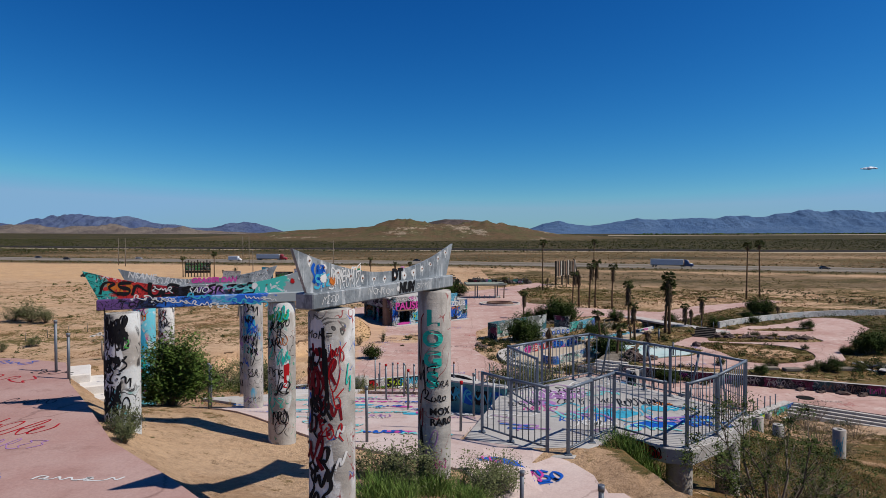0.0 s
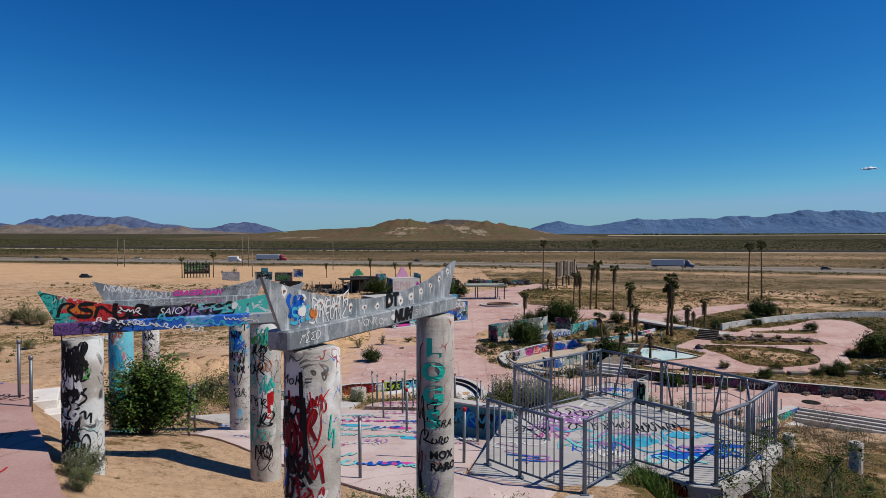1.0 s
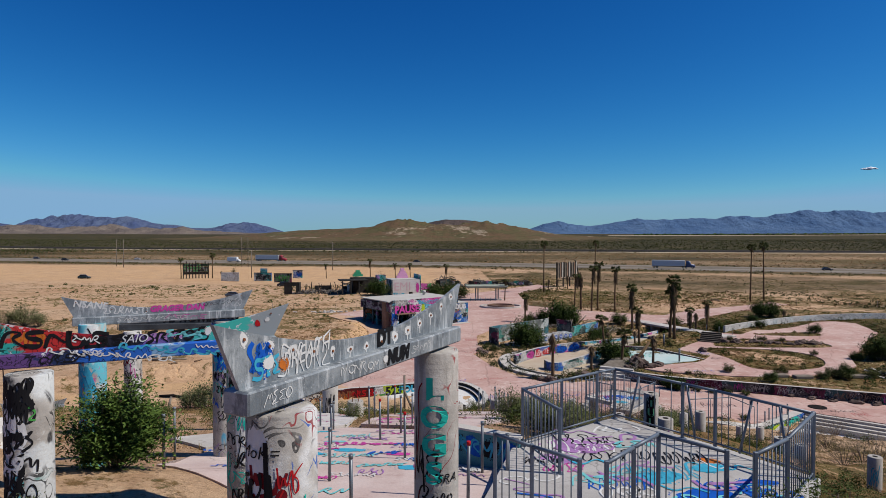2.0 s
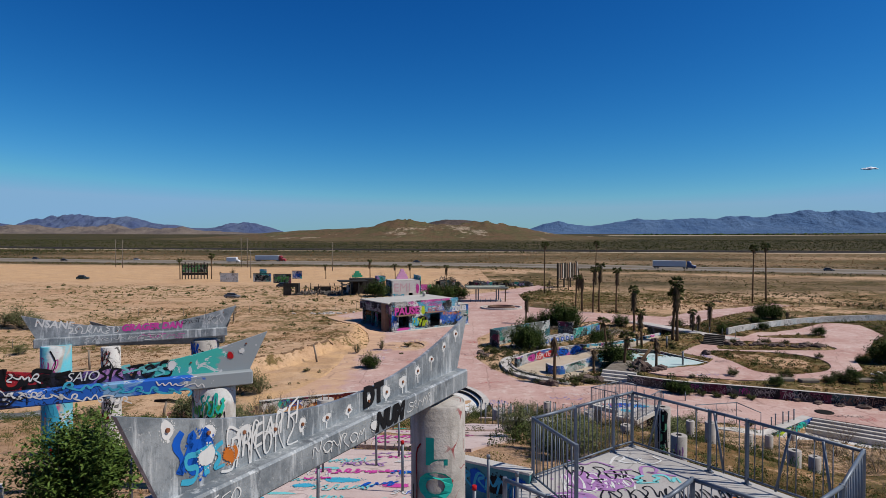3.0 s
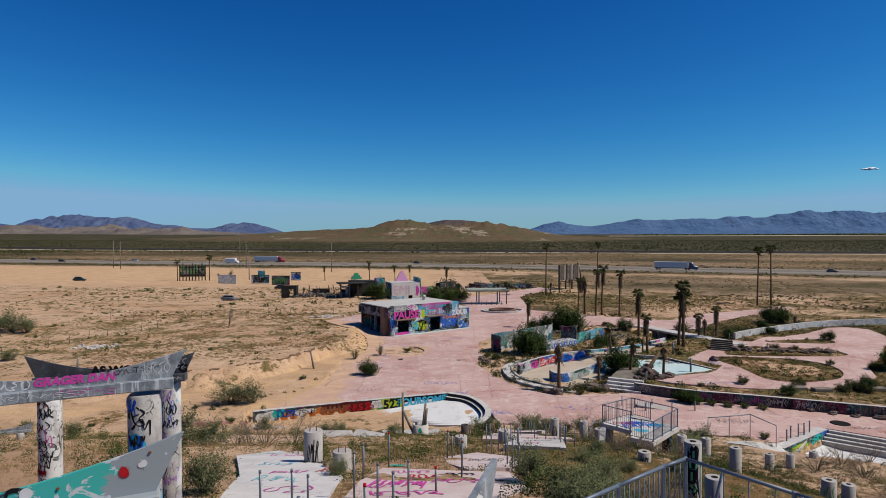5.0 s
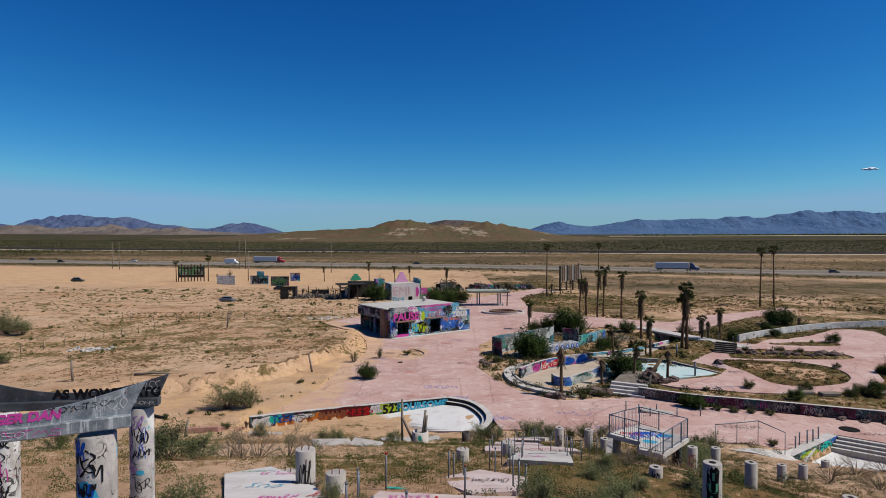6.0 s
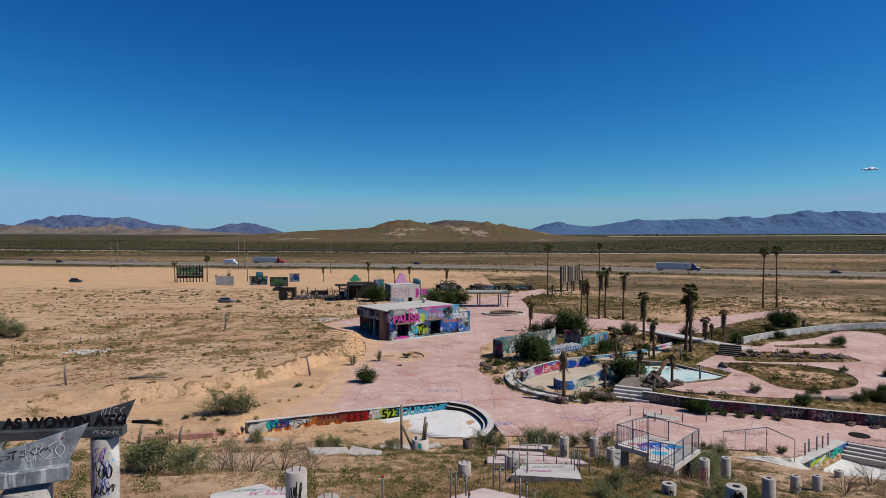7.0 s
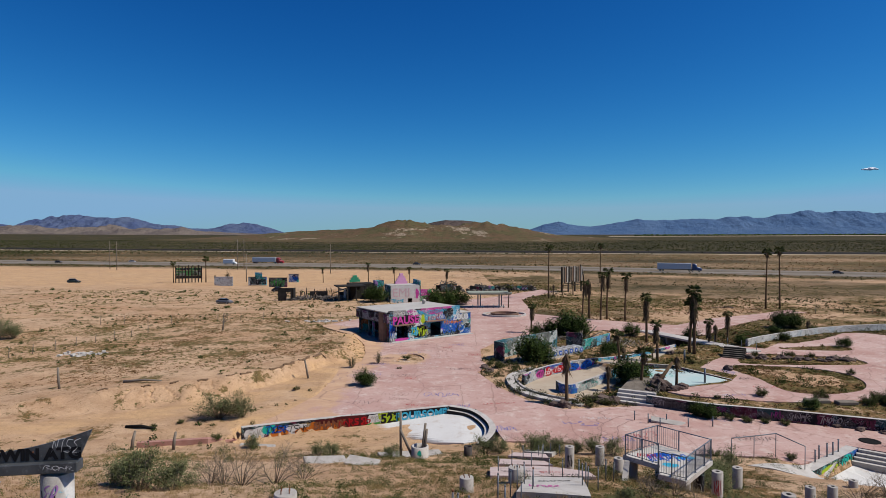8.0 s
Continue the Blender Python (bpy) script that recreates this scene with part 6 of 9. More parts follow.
scrawl(draped(0.26), PAINT_PINK, s, 3.7, 32.6, 1.2, 0.8, 578, 5, 0.04, 0.003)
s = slab("step_slab", [(1.9, 36.6), (2.2, 40.6), (4.7, 41.6), (5.4, 41.0), (6.8, 38.4), (6.6, 36.2), (4.0, 36.4)], LANDING, "wide pink concrete landing slab on the slope", 0.22)
for i, (m, u, v, w, h) in enumerate(((PAINT_BLACK, 3.4, 38.6, 1.6, 1.4), (PAINT_RED, 5.0, 38.0, 1.2, 1.0), (PAINT_WHITE, 4.2, 40.0, 1.4, 0.9), (PAINT_BLACK, 5.6, 37.0, 1.0, 0.7))):
    scrawl(draped(0.23), m, s, u, v, w, h, 1590 + i, 4, 0.03, 0.003)
slab("step_slab", [(2.9, 43.0), (3.4, 48.0), (5.9, 45.8), (5.8, 42.4)], LANDING, "pink concrete landing slab below a step", 0.2)
slab("step_slab", [(4.1, 49.6), (5.0, 54.0), (7.0, 52.0), (6.4, 47.2)], LANDING, "upper pink concrete step near the slope foot", 0.3)
slab("step_slab", [(5.9, 55.2), (6.4, 57.8), (8.6, 56.2), (7.6, 52.8)], PALE, "pale concrete step near the slope foot", 0.3)
g = draped(0.037)
tag(g, PAINT_TEAL, s_low, 2.0, 6.6, 0.9, 0.3, 580, 5, 0.03, 0.013)
tag(g, PAINT_TEAL, s_low, 1.7, 7.3, 0.9, 0.3, 583, 4, 0.03, 0.013)
tag(g, PAINT_RED, s_low, 1.8, 6.9, 0.5, 0.2, 581, 4, 0.03, 0.013)
tag(g, PAINT_BLACK, s_low, 1.3, 6.6, 0.6, 0.5, 584, 4, 0.02, 0.013)
tag(g, PAINT_BLUE, s_low, 1.1, 8.4, 1.1, 0.4, 585, 6, 0.05, 0.013)

# pale steps by the path
LIMESTEP = stained("whitewashed_step", (0.56, 0.52, 0.49), (0.64, 0.61, 0.58), (0.42, 0.36, 0.32), 1.5)
for i, (x, y, z) in enumerate(((-6.72, 11.15, 14.42), (-6.36, 10.95, 14.27), (-6.0, 10.75, 14.12))):
    b = part("stair_step", box(0, 0, 0, 0.42, 0.9, 0.5, 0.02), LIMESTEP)
    b.matrix_world = pose(x, y, z - 0.5, 0, 0, 30)
    tagged(b, "pale concrete step beside the pink path", "step", "path steps")

# low blue wall beside the landing
bm = wall_along([(0.0, 13.32), (1.3, 12.56)], 13.72, 12.4, 0.16)
TEALED = stained("teal_painted_wall", (0.05, 0.17, 0.20), (0.10, 0.27, 0.30), (0.03, 0.05, 0.09), 1.2)
w = tagged(part("low_wall", bm, TEALED), "low blue-green wall with painted letters", "wall")
part("coping", wall_along([(-0.02, 13.33), (1.32, 12.55)], 13.76, 13.724, 0.22), PALE, w)
face = flat_surface((0.0 - 0.045, 13.32 - 0.075, 13.2), (1.3, -0.76, 0), (0, 0, 1))
for k in range(4):
    blot(face, PAINT_BLUE if k % 2 else PAINT_BLACK, w, 0.25 + 0.36 * k, 0.26, 0.30, 0.34, 590 + k, 0.003, boxy=0.8)
tag(face, PAINT_SKY, w, 0.75, 0.26, 1.3, 0.26, 595, 6, 0.035, 0.006)

# ---- handrail posts on the slabs ----
def bollard(x, y, h, label, cap=None, lean=0.0, r=0.024):
    ob = empty("handrail_post", pose(x, y, at_low(x, y) + 0.04, lean, lean * 0.6, 0), label, "post", "handrail posts")
    part("pipe", tube([(0, 0, -0.12), (0, 0, h)], r, 8), POST, ob)
    part("cap", tube([(0, 0, h - 0.02), (0, 0, h + 0.035)], r * 1.25, 8), cap or POST, ob, "red cap" if cap is PAINT_RED else "")
    return ob


POSTS_HEAD = [(-1.23, 9.71, 0.86), (-0.79, 13.6, 0.86), (-2.07, 18.5, 1.05), (-5.23, 13.65, 0.95), (-4.45, 11.5, 0.8), (-6.85, 10.73, 0.9), (-6.3, 10.2, 0.75), (-2.5, 15.2, 0.85), (-1.5, 15.9, 0.9), (-0.35, 11.0, 0.9), (-1.9, 11.8, 0.85), (-1.1, 17.0, 0.9), (0.3, 10.6, 0.85), (0.62, 12.4, 0.85), (0.95, 11.5, 0.8), (-3.9, 17.8, 0.75), (-3.3, 18.0, 0.75), (-2.9, 17.7, 0.7), (-2.2, 21.0, 0.95)]
POSTS_MIDDLE = [(-1.5, 17.9, 0.9), (-0.9, 18.6, 0.85), (-0.3, 19.2, 0.6), (0.9, 7.0, 0.6), (1.35, 5.2, 0.5), (1.5, 5.0, 0.35), (-2.39, 22.6, 0.6), (-1.77, 23.5, 1.05), (0.17, 25.8, 0.85), (0.49, 26.3, 0.7), (1.52, 28.7, 1.1), (1.6, 27.2, 0.9), (2.24, 31.5, 0.9), (2.67, 32.9, 0.95), (2.2, 28.1, 0.9), (1.82, 23.8, 1.0), (1.91, 23.3, 0.9), (2.05, 22.9, 0.8), (2.45, 38.6, 0.85)]
POSTS_FOOT = [(4.81, 47.3, 1.0), (3.0, 33.3, 1.05), (5.76, 45.9, 1.1), (3.24, 32.5, 0.9), (4.7, 37.4, 0.9), (5.1, 36.2, 0.95), (5.6, 35.2, 1.0), (5.2, 32.8, 1.05), (5.5, 33.5, 1.0), (5.81, 32.8, 0.9), (6.86, 35.6, 1.0), (7.2, 35.6, 0.9), (4.4, 41.0, 0.9), (3.6, 43.0, 0.9), (6.2, 50.0, 0.9), (7.0, 53.0, 0.9), (7.9, 55.0, 0.9), (8.4, 54.0, 0.8), (9.0, 57.0, 0.8)]
POSTS = POSTS_HEAD + POSTS_MIDDLE + POSTS_FOOT
rnd = random.Random(3)
for i, (x, y, h) in enumerate(POSTS):
    cap = PAINT_RED if i in (1, 8, 12, 21, 26) else None
    bollard(x, y, h, "grey steel handrail post with a red cap" if cap else "grey steel handrail post set in concrete", cap, rnd.uniform(-1.5, 1.5))
for x, y in ((0.0, 25.5), (0.35, 21.3), (3.1, 31.8), (5.45, 33.0)):
    ob = bollard(x, y, 1.0, "rusty orange steel handrail post", RUST, 2)
    ob.children[0].data.materials[0] = RUST

# ---- stub columns of the vanished slides ----
def stub(x, y, top, r, label, bolts=False, face=None, word="", foot=None):
    z0 = (at_ground(x, y) if foot is None else foot) - 0.25
    ob = empty("stub_column", (x, y, z0), label, "column", "stub columns")
    h = top - z0
    part("shaft", turned([(r, -0.1), (r, h - 0.012), (r - 0.01, h)], 28), CONCRETE, ob)
    if bolts:
        for k in range(4):
            a = radians(45 + 90 * k + 10)
            part("anchor_bolt", tube([(r * 0.5 * math.cos(a), r * 0.5 * math.sin(a), h), (r * 0.5 * math.cos(a), r * 0.5 * math.sin(a), h + 0.12)], 0.014, 6), RUST, ob)
    else:
        # raised disc on the top; the hollow's shade is painted as its black
        part("socket", turned([(r * 0.38, h - 0.02), (r * 0.38, h + 0.006), (r * 0.30, h + 0.008)], 12), DARK, ob)
    s = round_surface(r, -90 - math.degrees(math.atan2(x, y)))
    if face:
        tag(s, face, ob, 0, h * 0.55, r * 1.3, h * 0.5, int(x * 31 + y * 7), 4, 0.02, 0.004)
    if word:
        blot(s, PAINT_BLACK, ob, 0, h - 0.82, r * 1.5, 1.5, 5, boxy=0.9)
        paint_word("graffiti", s, PAINT_MINT, ob, word, 0, h - 0.30, 0.36, stack=True, fat=0.012, lift=0.006)
    return ob


stub(-4.28, 24.7, 11.62, 0.29, "stout concrete stub with four anchor bolts and a drawn face", True, PAINT_BLACK)
stub(-3.15, 23.4, 11.42, 0.28, "short stout concrete stub with four anchor bolts", True)
stub(-5.6, 27.8, 9.75, 0.27, "low concrete stub with anchor bolts in the sand", True)
stub(0.7, 33.4, 8.55, 0.28, "short stout concrete stub with four anchor bolts", True)
stub(2.9, 35.2, 8.25, 0.33, "stout concrete stub with anchor bolts by the slabs", True)
stub(7.28, 23.35, 11.72, 0.25, "tall concrete stub with dark painted panel and green letters", word="TULS")
stub(7.15, 21.6, 11.35, 0.24, "concrete stub with pink and blue spray", face=PAINT_LILAC)
stub(6.7, 42.4, 6.65, 0.25, "concrete stub column with black tags", face=PAINT_BLACK)
stub(9.4, 46.4, 5.25, 0.27, "plain concrete stub column on the slope")
stub(9.4, 42.4, 6.0, 0.27, "plain concrete stub column on the slope")
stub(12.1, 36.4, 7.6, 0.24, "concrete stub column with a red spiral", face=PAINT_RED)
stub(8.0, 21.3, 10.0, 0.25, "low plain concrete stub on the slope")
stub(8.2, 30.4, 8.9, 0.26, "plain concrete stub column with black letters", face=PAINT_BLACK)
stub(15.4, 29.7, 8.0, 0.28, "concrete stub column with green and yellow tag", face=PAINT_GREEN)
stub(17.6, 31.8, 6.95, 0.27, "low concrete stub with a red rim")
stub(16.1, 24.6, 9.0, 0.24, "concrete stub column with a painted blue eye", face=PAINT_SKY)
stub(12.4, 31.3, 8.75, 0.24, "tall plain concrete stub on the slope")
stub(13.6, 19.6, 9.2, 0.24, "low plain concrete stub on the slope")
stub(16.4, 43.4, 5.1, 0.27, "plain concrete stub column near the slope foot")
stub(19.2, 41.2, 4.9, 0.25, "low plain concrete stub on the slope")
stub(20.9, 42.0, 4.6, 0.25, "low plain concrete stub on the slope")
stub(15.0, 46.0, 4.2, 0.27, "low plain concrete stub on the slope")
stub(24.6, 45.8, 3.4, 0.25, "low plain concrete stub on the slope")

# ---- lower slide platform ----
PZ = 7.55
plat = empty("slide_platform", (0, 0, 0), "railed concrete slide platform on columns, floor sprayed blue", "platform")
PF = [(8.5, 38.6), (9.8, 37.2), (9.35, 36.2), (10.3, 35.4), (12.55, 37.9), (10.7, 40.1)]
bm = bmesh.new()
top = [bm.verts.new((x, y, PZ)) for x, y in PF]
low = [bm.verts.new((x, y, PZ - 0.22)) for x, y in PF]
bm.faces.new(top), bm.faces.new(low[::-1])
for i in range(len(PF)):
    j = (i + 1) % len(PF)
    bm.faces.new((top[i], low[i], low[j], top[j]))
bmesh.ops.recalc_face_normals(bm, faces=bm.faces)
part("slab", bm, PALE, plat)
up = flat_surface((0, 0, PZ + 0.002), (1, 0, 0), (0, 1, 0))
for i, (m, u, v, w, h) in enumerate(((PAINT_BLUE, 10.3, 38.6, 1.2, 0.5), (PAINT_SKY, 11.4, 38.2, 0.9, 0.5), (PAINT_SKY, 10.3, 37.3, 0.7, 0.6))):
    blot(up, m, plat, u, v, w, h, 600 + i, 0.001)
scrawl(up, PAINT_BLUE, plat, 10.6, 38.2, 2.0, 1.4, 605, 8, 0.05, 0.003)
scrawl(up, PAINT_RED, plat, 9.8, 38.5, 1.2, 0.8, 606, 5, 0.03, 0.004)
for x, y, m in ((11.9, 37.9, WALL_C), (10.6, 36.3, CONCRETE), (9.0, 38.7, CONCRETE), (10.6, 39.4, CONCRETE)):
    bm = turned([(0.24, -3.2), (0.24, 0)], 20)
    bmesh.ops.translate(bm, verts=bm.verts, vec=(x, y, PZ - 0.22))
    part("support_column", bm, m, plat)
wing = wall_along([(8.6, 38.3), (7.6, 35.8), (6.6, 34.2)], lambda x, y: PZ - 0.15 + 0.5 * (y - 38.3), 4.0, 0.25)
part("slide_cheek", wing, CONCRETE, plat)
guard_rail([(10.35, 35.55), (11.1, 36.4), (11.85, 37.2), (12.45, 37.88)], PZ, "steel guard rail along the lower platform", "platform rails")
guard_rail([(8.6, 38.55), (9.6, 39.3), (10.65, 40.0)], PZ, "steel guard rail at the platform back", "platform rails")
guard_rail([(10.65, 40.0), (11.4, 39.1)], PZ, "steel guard rail at the platform back", "platform rails", bare=(0,))
guard_rail([(9.40, 36.25), (9.85, 35.9), (10.35, 35.55)], PZ, "steel guard rail over the slide mouth", "platform rails", bare=(2,))
guard_rail([(8.6, 38.55), (9.2, 37.9), (9.75, 37.3)], PZ, "steel guard rail beside the slide mouth", "platform rails", bare=(0,))
bar = part("top_rail", tube([(11.4, 39.1, PZ + 1.0), (12.45, 37.88, PZ + 1.0)], 0.025, 6), RAIL, plat)

# ---- plants ----
def add_leaf(bm, p, d, length, width):
    """A folded leaf from p along d."""
    d = d.normalized()
    s = d.cross(Vector((0, 0, 1)))
    s = s.normalized() * width / 2 if s.length > 1e-3 else Vector((width / 2, 0, 0))
    m = p + d * length * 0.5
    up = Vector((0, 0, 0.12 * length))
    a, b, c, e = (bm.verts.new(q) for q in (p, m + s, p + d * length, m - s + up))
    bm.faces.new((a, b, c))
    bm.faces.new((a, c, e))


def way(rnd, lift):
    a = rnd.uniform(0, 2 * math.pi)
    z = rnd.uniform(*lift)
    c = math.sqrt(max(0, 1 - z * z))
    return Vector((c * math.cos(a), c * math.sin(a), z))


def bush(seed, leaf, height, width, stems, leaves, size, label, dense=0.5, bare=False, name="desert_bush"):
    """A shrub of unit build: stems that fork from the base, with loose leaves along and round them."""
    rnd = random.Random(seed)
    ob = empty(name, (0, 0, 0), label, "bush", "desert bushes")
    wood, crown = bmesh.new(), bmesh.new()
    tips = []
    for _ in range(stems // 3 if bare else stems):
        d = way(rnd, (0.25, 0.95))
        reach = Vector((d.x * width / 2, d.y * width / 2, d.z * height)) * rnd.uniform(0.7, 1.05)
        mid = reach * 0.5 + Vector((rnd.uniform(-1, 1), rnd.uniform(-1, 1), rnd.uniform(0, 1))) * 0.08 * width
        add_tube(wood, [Vector((0, 0, -0.1)), mid, reach], [0.012 * height, 0.008 * height, 0.003 * height], 5)
        tips += [mid.lerp(reach, k) for k in (0.1, 0.4, 0.7, 1.0)]
        for _ in range(4 if bare else 2):
            s = mid.lerp(reach, rnd.uniform(0, 0.9))
            e = s + Vector((reach.x, reach.y, abs(reach.z) * 0.8 + 0.1)).normalized() * rnd.uniform(0.12, 0.34) * height + way(rnd, (-0.3, 0.6)) * 0.16 * height
            add_tube(wood, [s, e], [0.004 * height, 0.0015 * height], 4, False)
            tips.append(e)
            if bare:
                for _ in range(2):
                    f = s.lerp(e, rnd.uniform(0.4, 0.9))
                    add_tube(wood, [f, f + way(rnd, (-0.1, 0.9)) * 0.13 * height], [0.0025 * height, 0.001 * height], 3, False)
    for _ in range(leaves):
        t = rnd.choice(tips)
        p = t + way(rnd, (-1, 1)) * rnd.uniform(0, dense) * 0.42 * min(width, height)
        if p.z < 0.02:
            p.z = rnd.uniform(0.02, 0.2) * height
        add_leaf(crown, p, way(rnd, (-0.4, 0.9)), size * rnd.uniform(0.6, 1.4), size * rnd.uniform(0.35, 0.6))
    if bare:
        def fork(p, d, L, r, depth):
            q = p + d * L + Vector((0, 0, -0.06 * L))
            add_tube(wood, [p, p.lerp(q, 0.5) + way(rnd, (-0.5, 1)) * 0.08 * L, q], [r, r * 0.8, r * 0.55], 3, False)
            if depth:
                for _ in range(3):
                    fork(p.lerp(q, rnd.uniform(0.45, 1.0)), (d + way(rnd, (-0.5, 0.8)) * 0.85).normalized(), L * rnd.uniform(0.5, 0.75), r * 0.6, depth - 1)
        for _ in range(stems // 3):
            d = way(rnd, (0.15, 0.9))
            fork(Vector((d.x, d.y, 0)) * 0.08 * width, d, 0.42 * height, 0.006 * height, 3)
    part("branching", wood, TWIG, ob)
    if leaves:
        part("foliage", crown, leaf, ob)
    else:
        crown.free()
    return ob


def set_copies(proto, spots, seed, lo=0.8, hi=1.2, sink=0.03):
    """The prototype goes to the first spot, copies of it to the rest: (x, y, size)."""
    rnd = random.Random(seed)
    for i, (x, y, s) in enumerate(spots):
        m = pose(x, y, at_ground(x, y) - sink, 0, 0, rnd.uniform(0, 360)) @ Matrix.Diagonal((s * rnd.uniform(lo, hi), s * rnd.uniform(lo, hi), s * rnd.uniform(0.9, 1.1), 1))
        if i == 0:
            first = m
        else:
            copy_thing(proto, m)
    proto.matrix_basis = first


# big dark bush by the columns
BRIGHT = flecked("glossy_green_leaves", (0.026, 0.050, 0.009), (0.10, 0.155, 0.034), 0.6)
set_copies(bush(1, BRIGHT, 1.22, 1.12, 60, 20000, 0.070, "dense dark green bush beside the painted column", 0.5), [(-4.98, 11.1, 1.0)], 1, 0.95, 1.05)
set_copies(bush(21, SAGE, 1.0, 1.1, 30, 4200, 0.055, "grey-green leafy weed shrub", 0.5), [(-0.75, 7.3, 0.62), (-0.35, 7.1, 0.6), (0.48, 7.2, 0.62), (0.75, 7.9, 0.5), (-4.2, 8.0, 0.42), (-3.95, 7.5, 0.3), (-5.6, 19.2, 0.95), (2.4, 18.0, 1.1), (2.7, 16.8, 1.0), (3.1, 18.6, 0.9), (2.0, 20.5, 0.9), (-3.0, 21.8, 0.6)], 2)
GRASS_SPOTS = [(-0.7, 6.6, 0.55), (-0.45, 6.4, 0.5), (-0.1, 6.9, 0.5), (0.25, 6.6, 0.4), (2.85, 9.75, 0.55), (3.05, 9.9, 0.6), (3.25, 9.8, 0.6), (3.1, 9.5, 0.55), (2.9, 9.5, 0.5), (3.35, 9.5, 0.5), (3.2, 10.1, 0.5)]


def grass_clump(seed, leaf, n, label):
    rnd = random.Random(seed)
    bm = bmesh.new()
    for _ in range(n):
        p = Vector((rnd.gauss(0, 0.22), rnd.gauss(0, 0.22), 0))
        d = Vector((rnd.gauss(0, 0.35), rnd.gauss(0, 0.35), 1)).normalized()
        L = rnd.uniform(0.3, 0.75)
        s = d.cross(Vector((rnd.uniform(-1, 1), rnd.uniform(-1, 1), 0))).normalized() * 0.008
        e = p + d * L + Vector((d.x, d.y, -0.3)) * 0.25 * L
        a, b, c, f, g = (bm.verts.new(q) for q in (p - s, p + s, p + d * L * 0.6 + s * 0.8, p + d * L * 0.6 - s * 0.8, e))
        bm.faces.new((a, b, c, f))
        bm.faces.new((f, c, g))
    return tagged(part("grass_clump", bm, leaf), label, "grass clump", "grass clumps")


set_copies(grass_clump(1, GREEN, 520, "bright green grass clump"), GRASS_SPOTS, 3)
FEATHER = flecked("feathery_green_leaves", (0.030, 0.050, 0.012), (0.085, 0.105, 0.030))
# feathery shrub with bare twigs beside the deck
set_copies(bush(31, FEATHER, 1.5, 1.7, 36, 9500, 0.034, "feathery green shrub with bare twigs by the deck", 0.22, True), [(4.45, 8.2, 1.32), (6.4, 10.6, 0.7), (3.2, 17.6, 0.7)], 4)
# sage shrubs, near and over the plain
sage_low = [(-80.0, 118.0, 3.6), (-76.5, 117.0, 3.0), (-84.0, 119.0, 3.0), (-62.0, 92.0, 1.6), (-64.0, 88.0, 1.4), (-22.6, 69.5, 2.6), (-20.4, 69.9, 2.3), (-12.2, 33.0, 1.5), (-13.3, 34.0, 1.2), (-10.9, 33.2, 1.1), (6.6, 56.4, 1.8), (7.6, 57.4, 1.6), (8.3, 55.8, 1.4), (10.5, 58.4, 1.2), (3.2, 58.6, 1.5), (4.4, 58.2, 1.3), (11.8, 57.2, 1.5), (13.0, 56.2, 1.3), (15.5, 54.0, 1.1), (-9.7, 55.5, 1.0)]
sage_slope = [(-8.5, 54.2, 1.2), (-16.5, 60.6, 1.1), (-3.9, 52.2, 0.9), (-4.4, 55.0, 0.7), (7.0, 28.5, 0.6), (6.2, 30.6, 0.7), (5.4, 29.0, 0.6), (8.9, 27.4, 1.0), (9.6, 29.4, 1.0), (13.8, 40.0, 1.4), (14.6, 44.0, 1.3), (16.6, 47.0, 1.2), (18.4, 49.5, 1.2), (20.4, 52.5, 1.3), (-24.0, 44.0, 1.2), (-31.0, 50.0, 1.0), (-36.0, 47.0, 1.2), (5.0, 24.5, 0.9), (4.4, 22.6, 0.8)]
sage_spots = sage_low + sage_slope
set_copies(bush(41, SAGE, 1.0, 1.35, 26, 3600, 0.065, "rounded grey-green desert shrub in the sand", 0.6), sage_spots, 5)
dry_upper = [(-7.8, 36.4, 1.9), (-8.9, 35.2, 1.5), (-9.9, 35.8, 1.6), (-10.7, 36.4, 1.3), (-6.9, 38.0, 1.3), (9.0, 33.4, 1.0), (9.8, 33.2, 0.7), (8.2, 33.6, 0.8), (7.4, 31.8, 0.8), (13.4, 42.0, 1.2), (12.0, 40.8, 1.3), (9.3, 44.8, 1.2), (22.5, 42.0, 1.5)]
dry_lower = [(25.0, 43.5, 1.6), (27.5, 44.5, 1.6), (30.5, 45.0, 1.6), (24.0, 40.0, 1.4), (20.5, 33.0, 1.3), (22.5, 34.5, 1.4), (24.5, 36.0, 1.4), (18.0, 27.5, 1.2), (2.0, 55.0, 1.2), (10.0, 60.2, 1.4), (6.0, 22.2, 1.0), (5.2, 20.6, 1.0), (4.2, 20.4, 1.0)]
dry_spots = dry_upper + dry_lower
set_copies(bush(51, STRAW, 1.1, 1.5, 30, 600, 0.025, "bare grey-brown twiggy shrub", 0.4, True), dry_spots, 6)
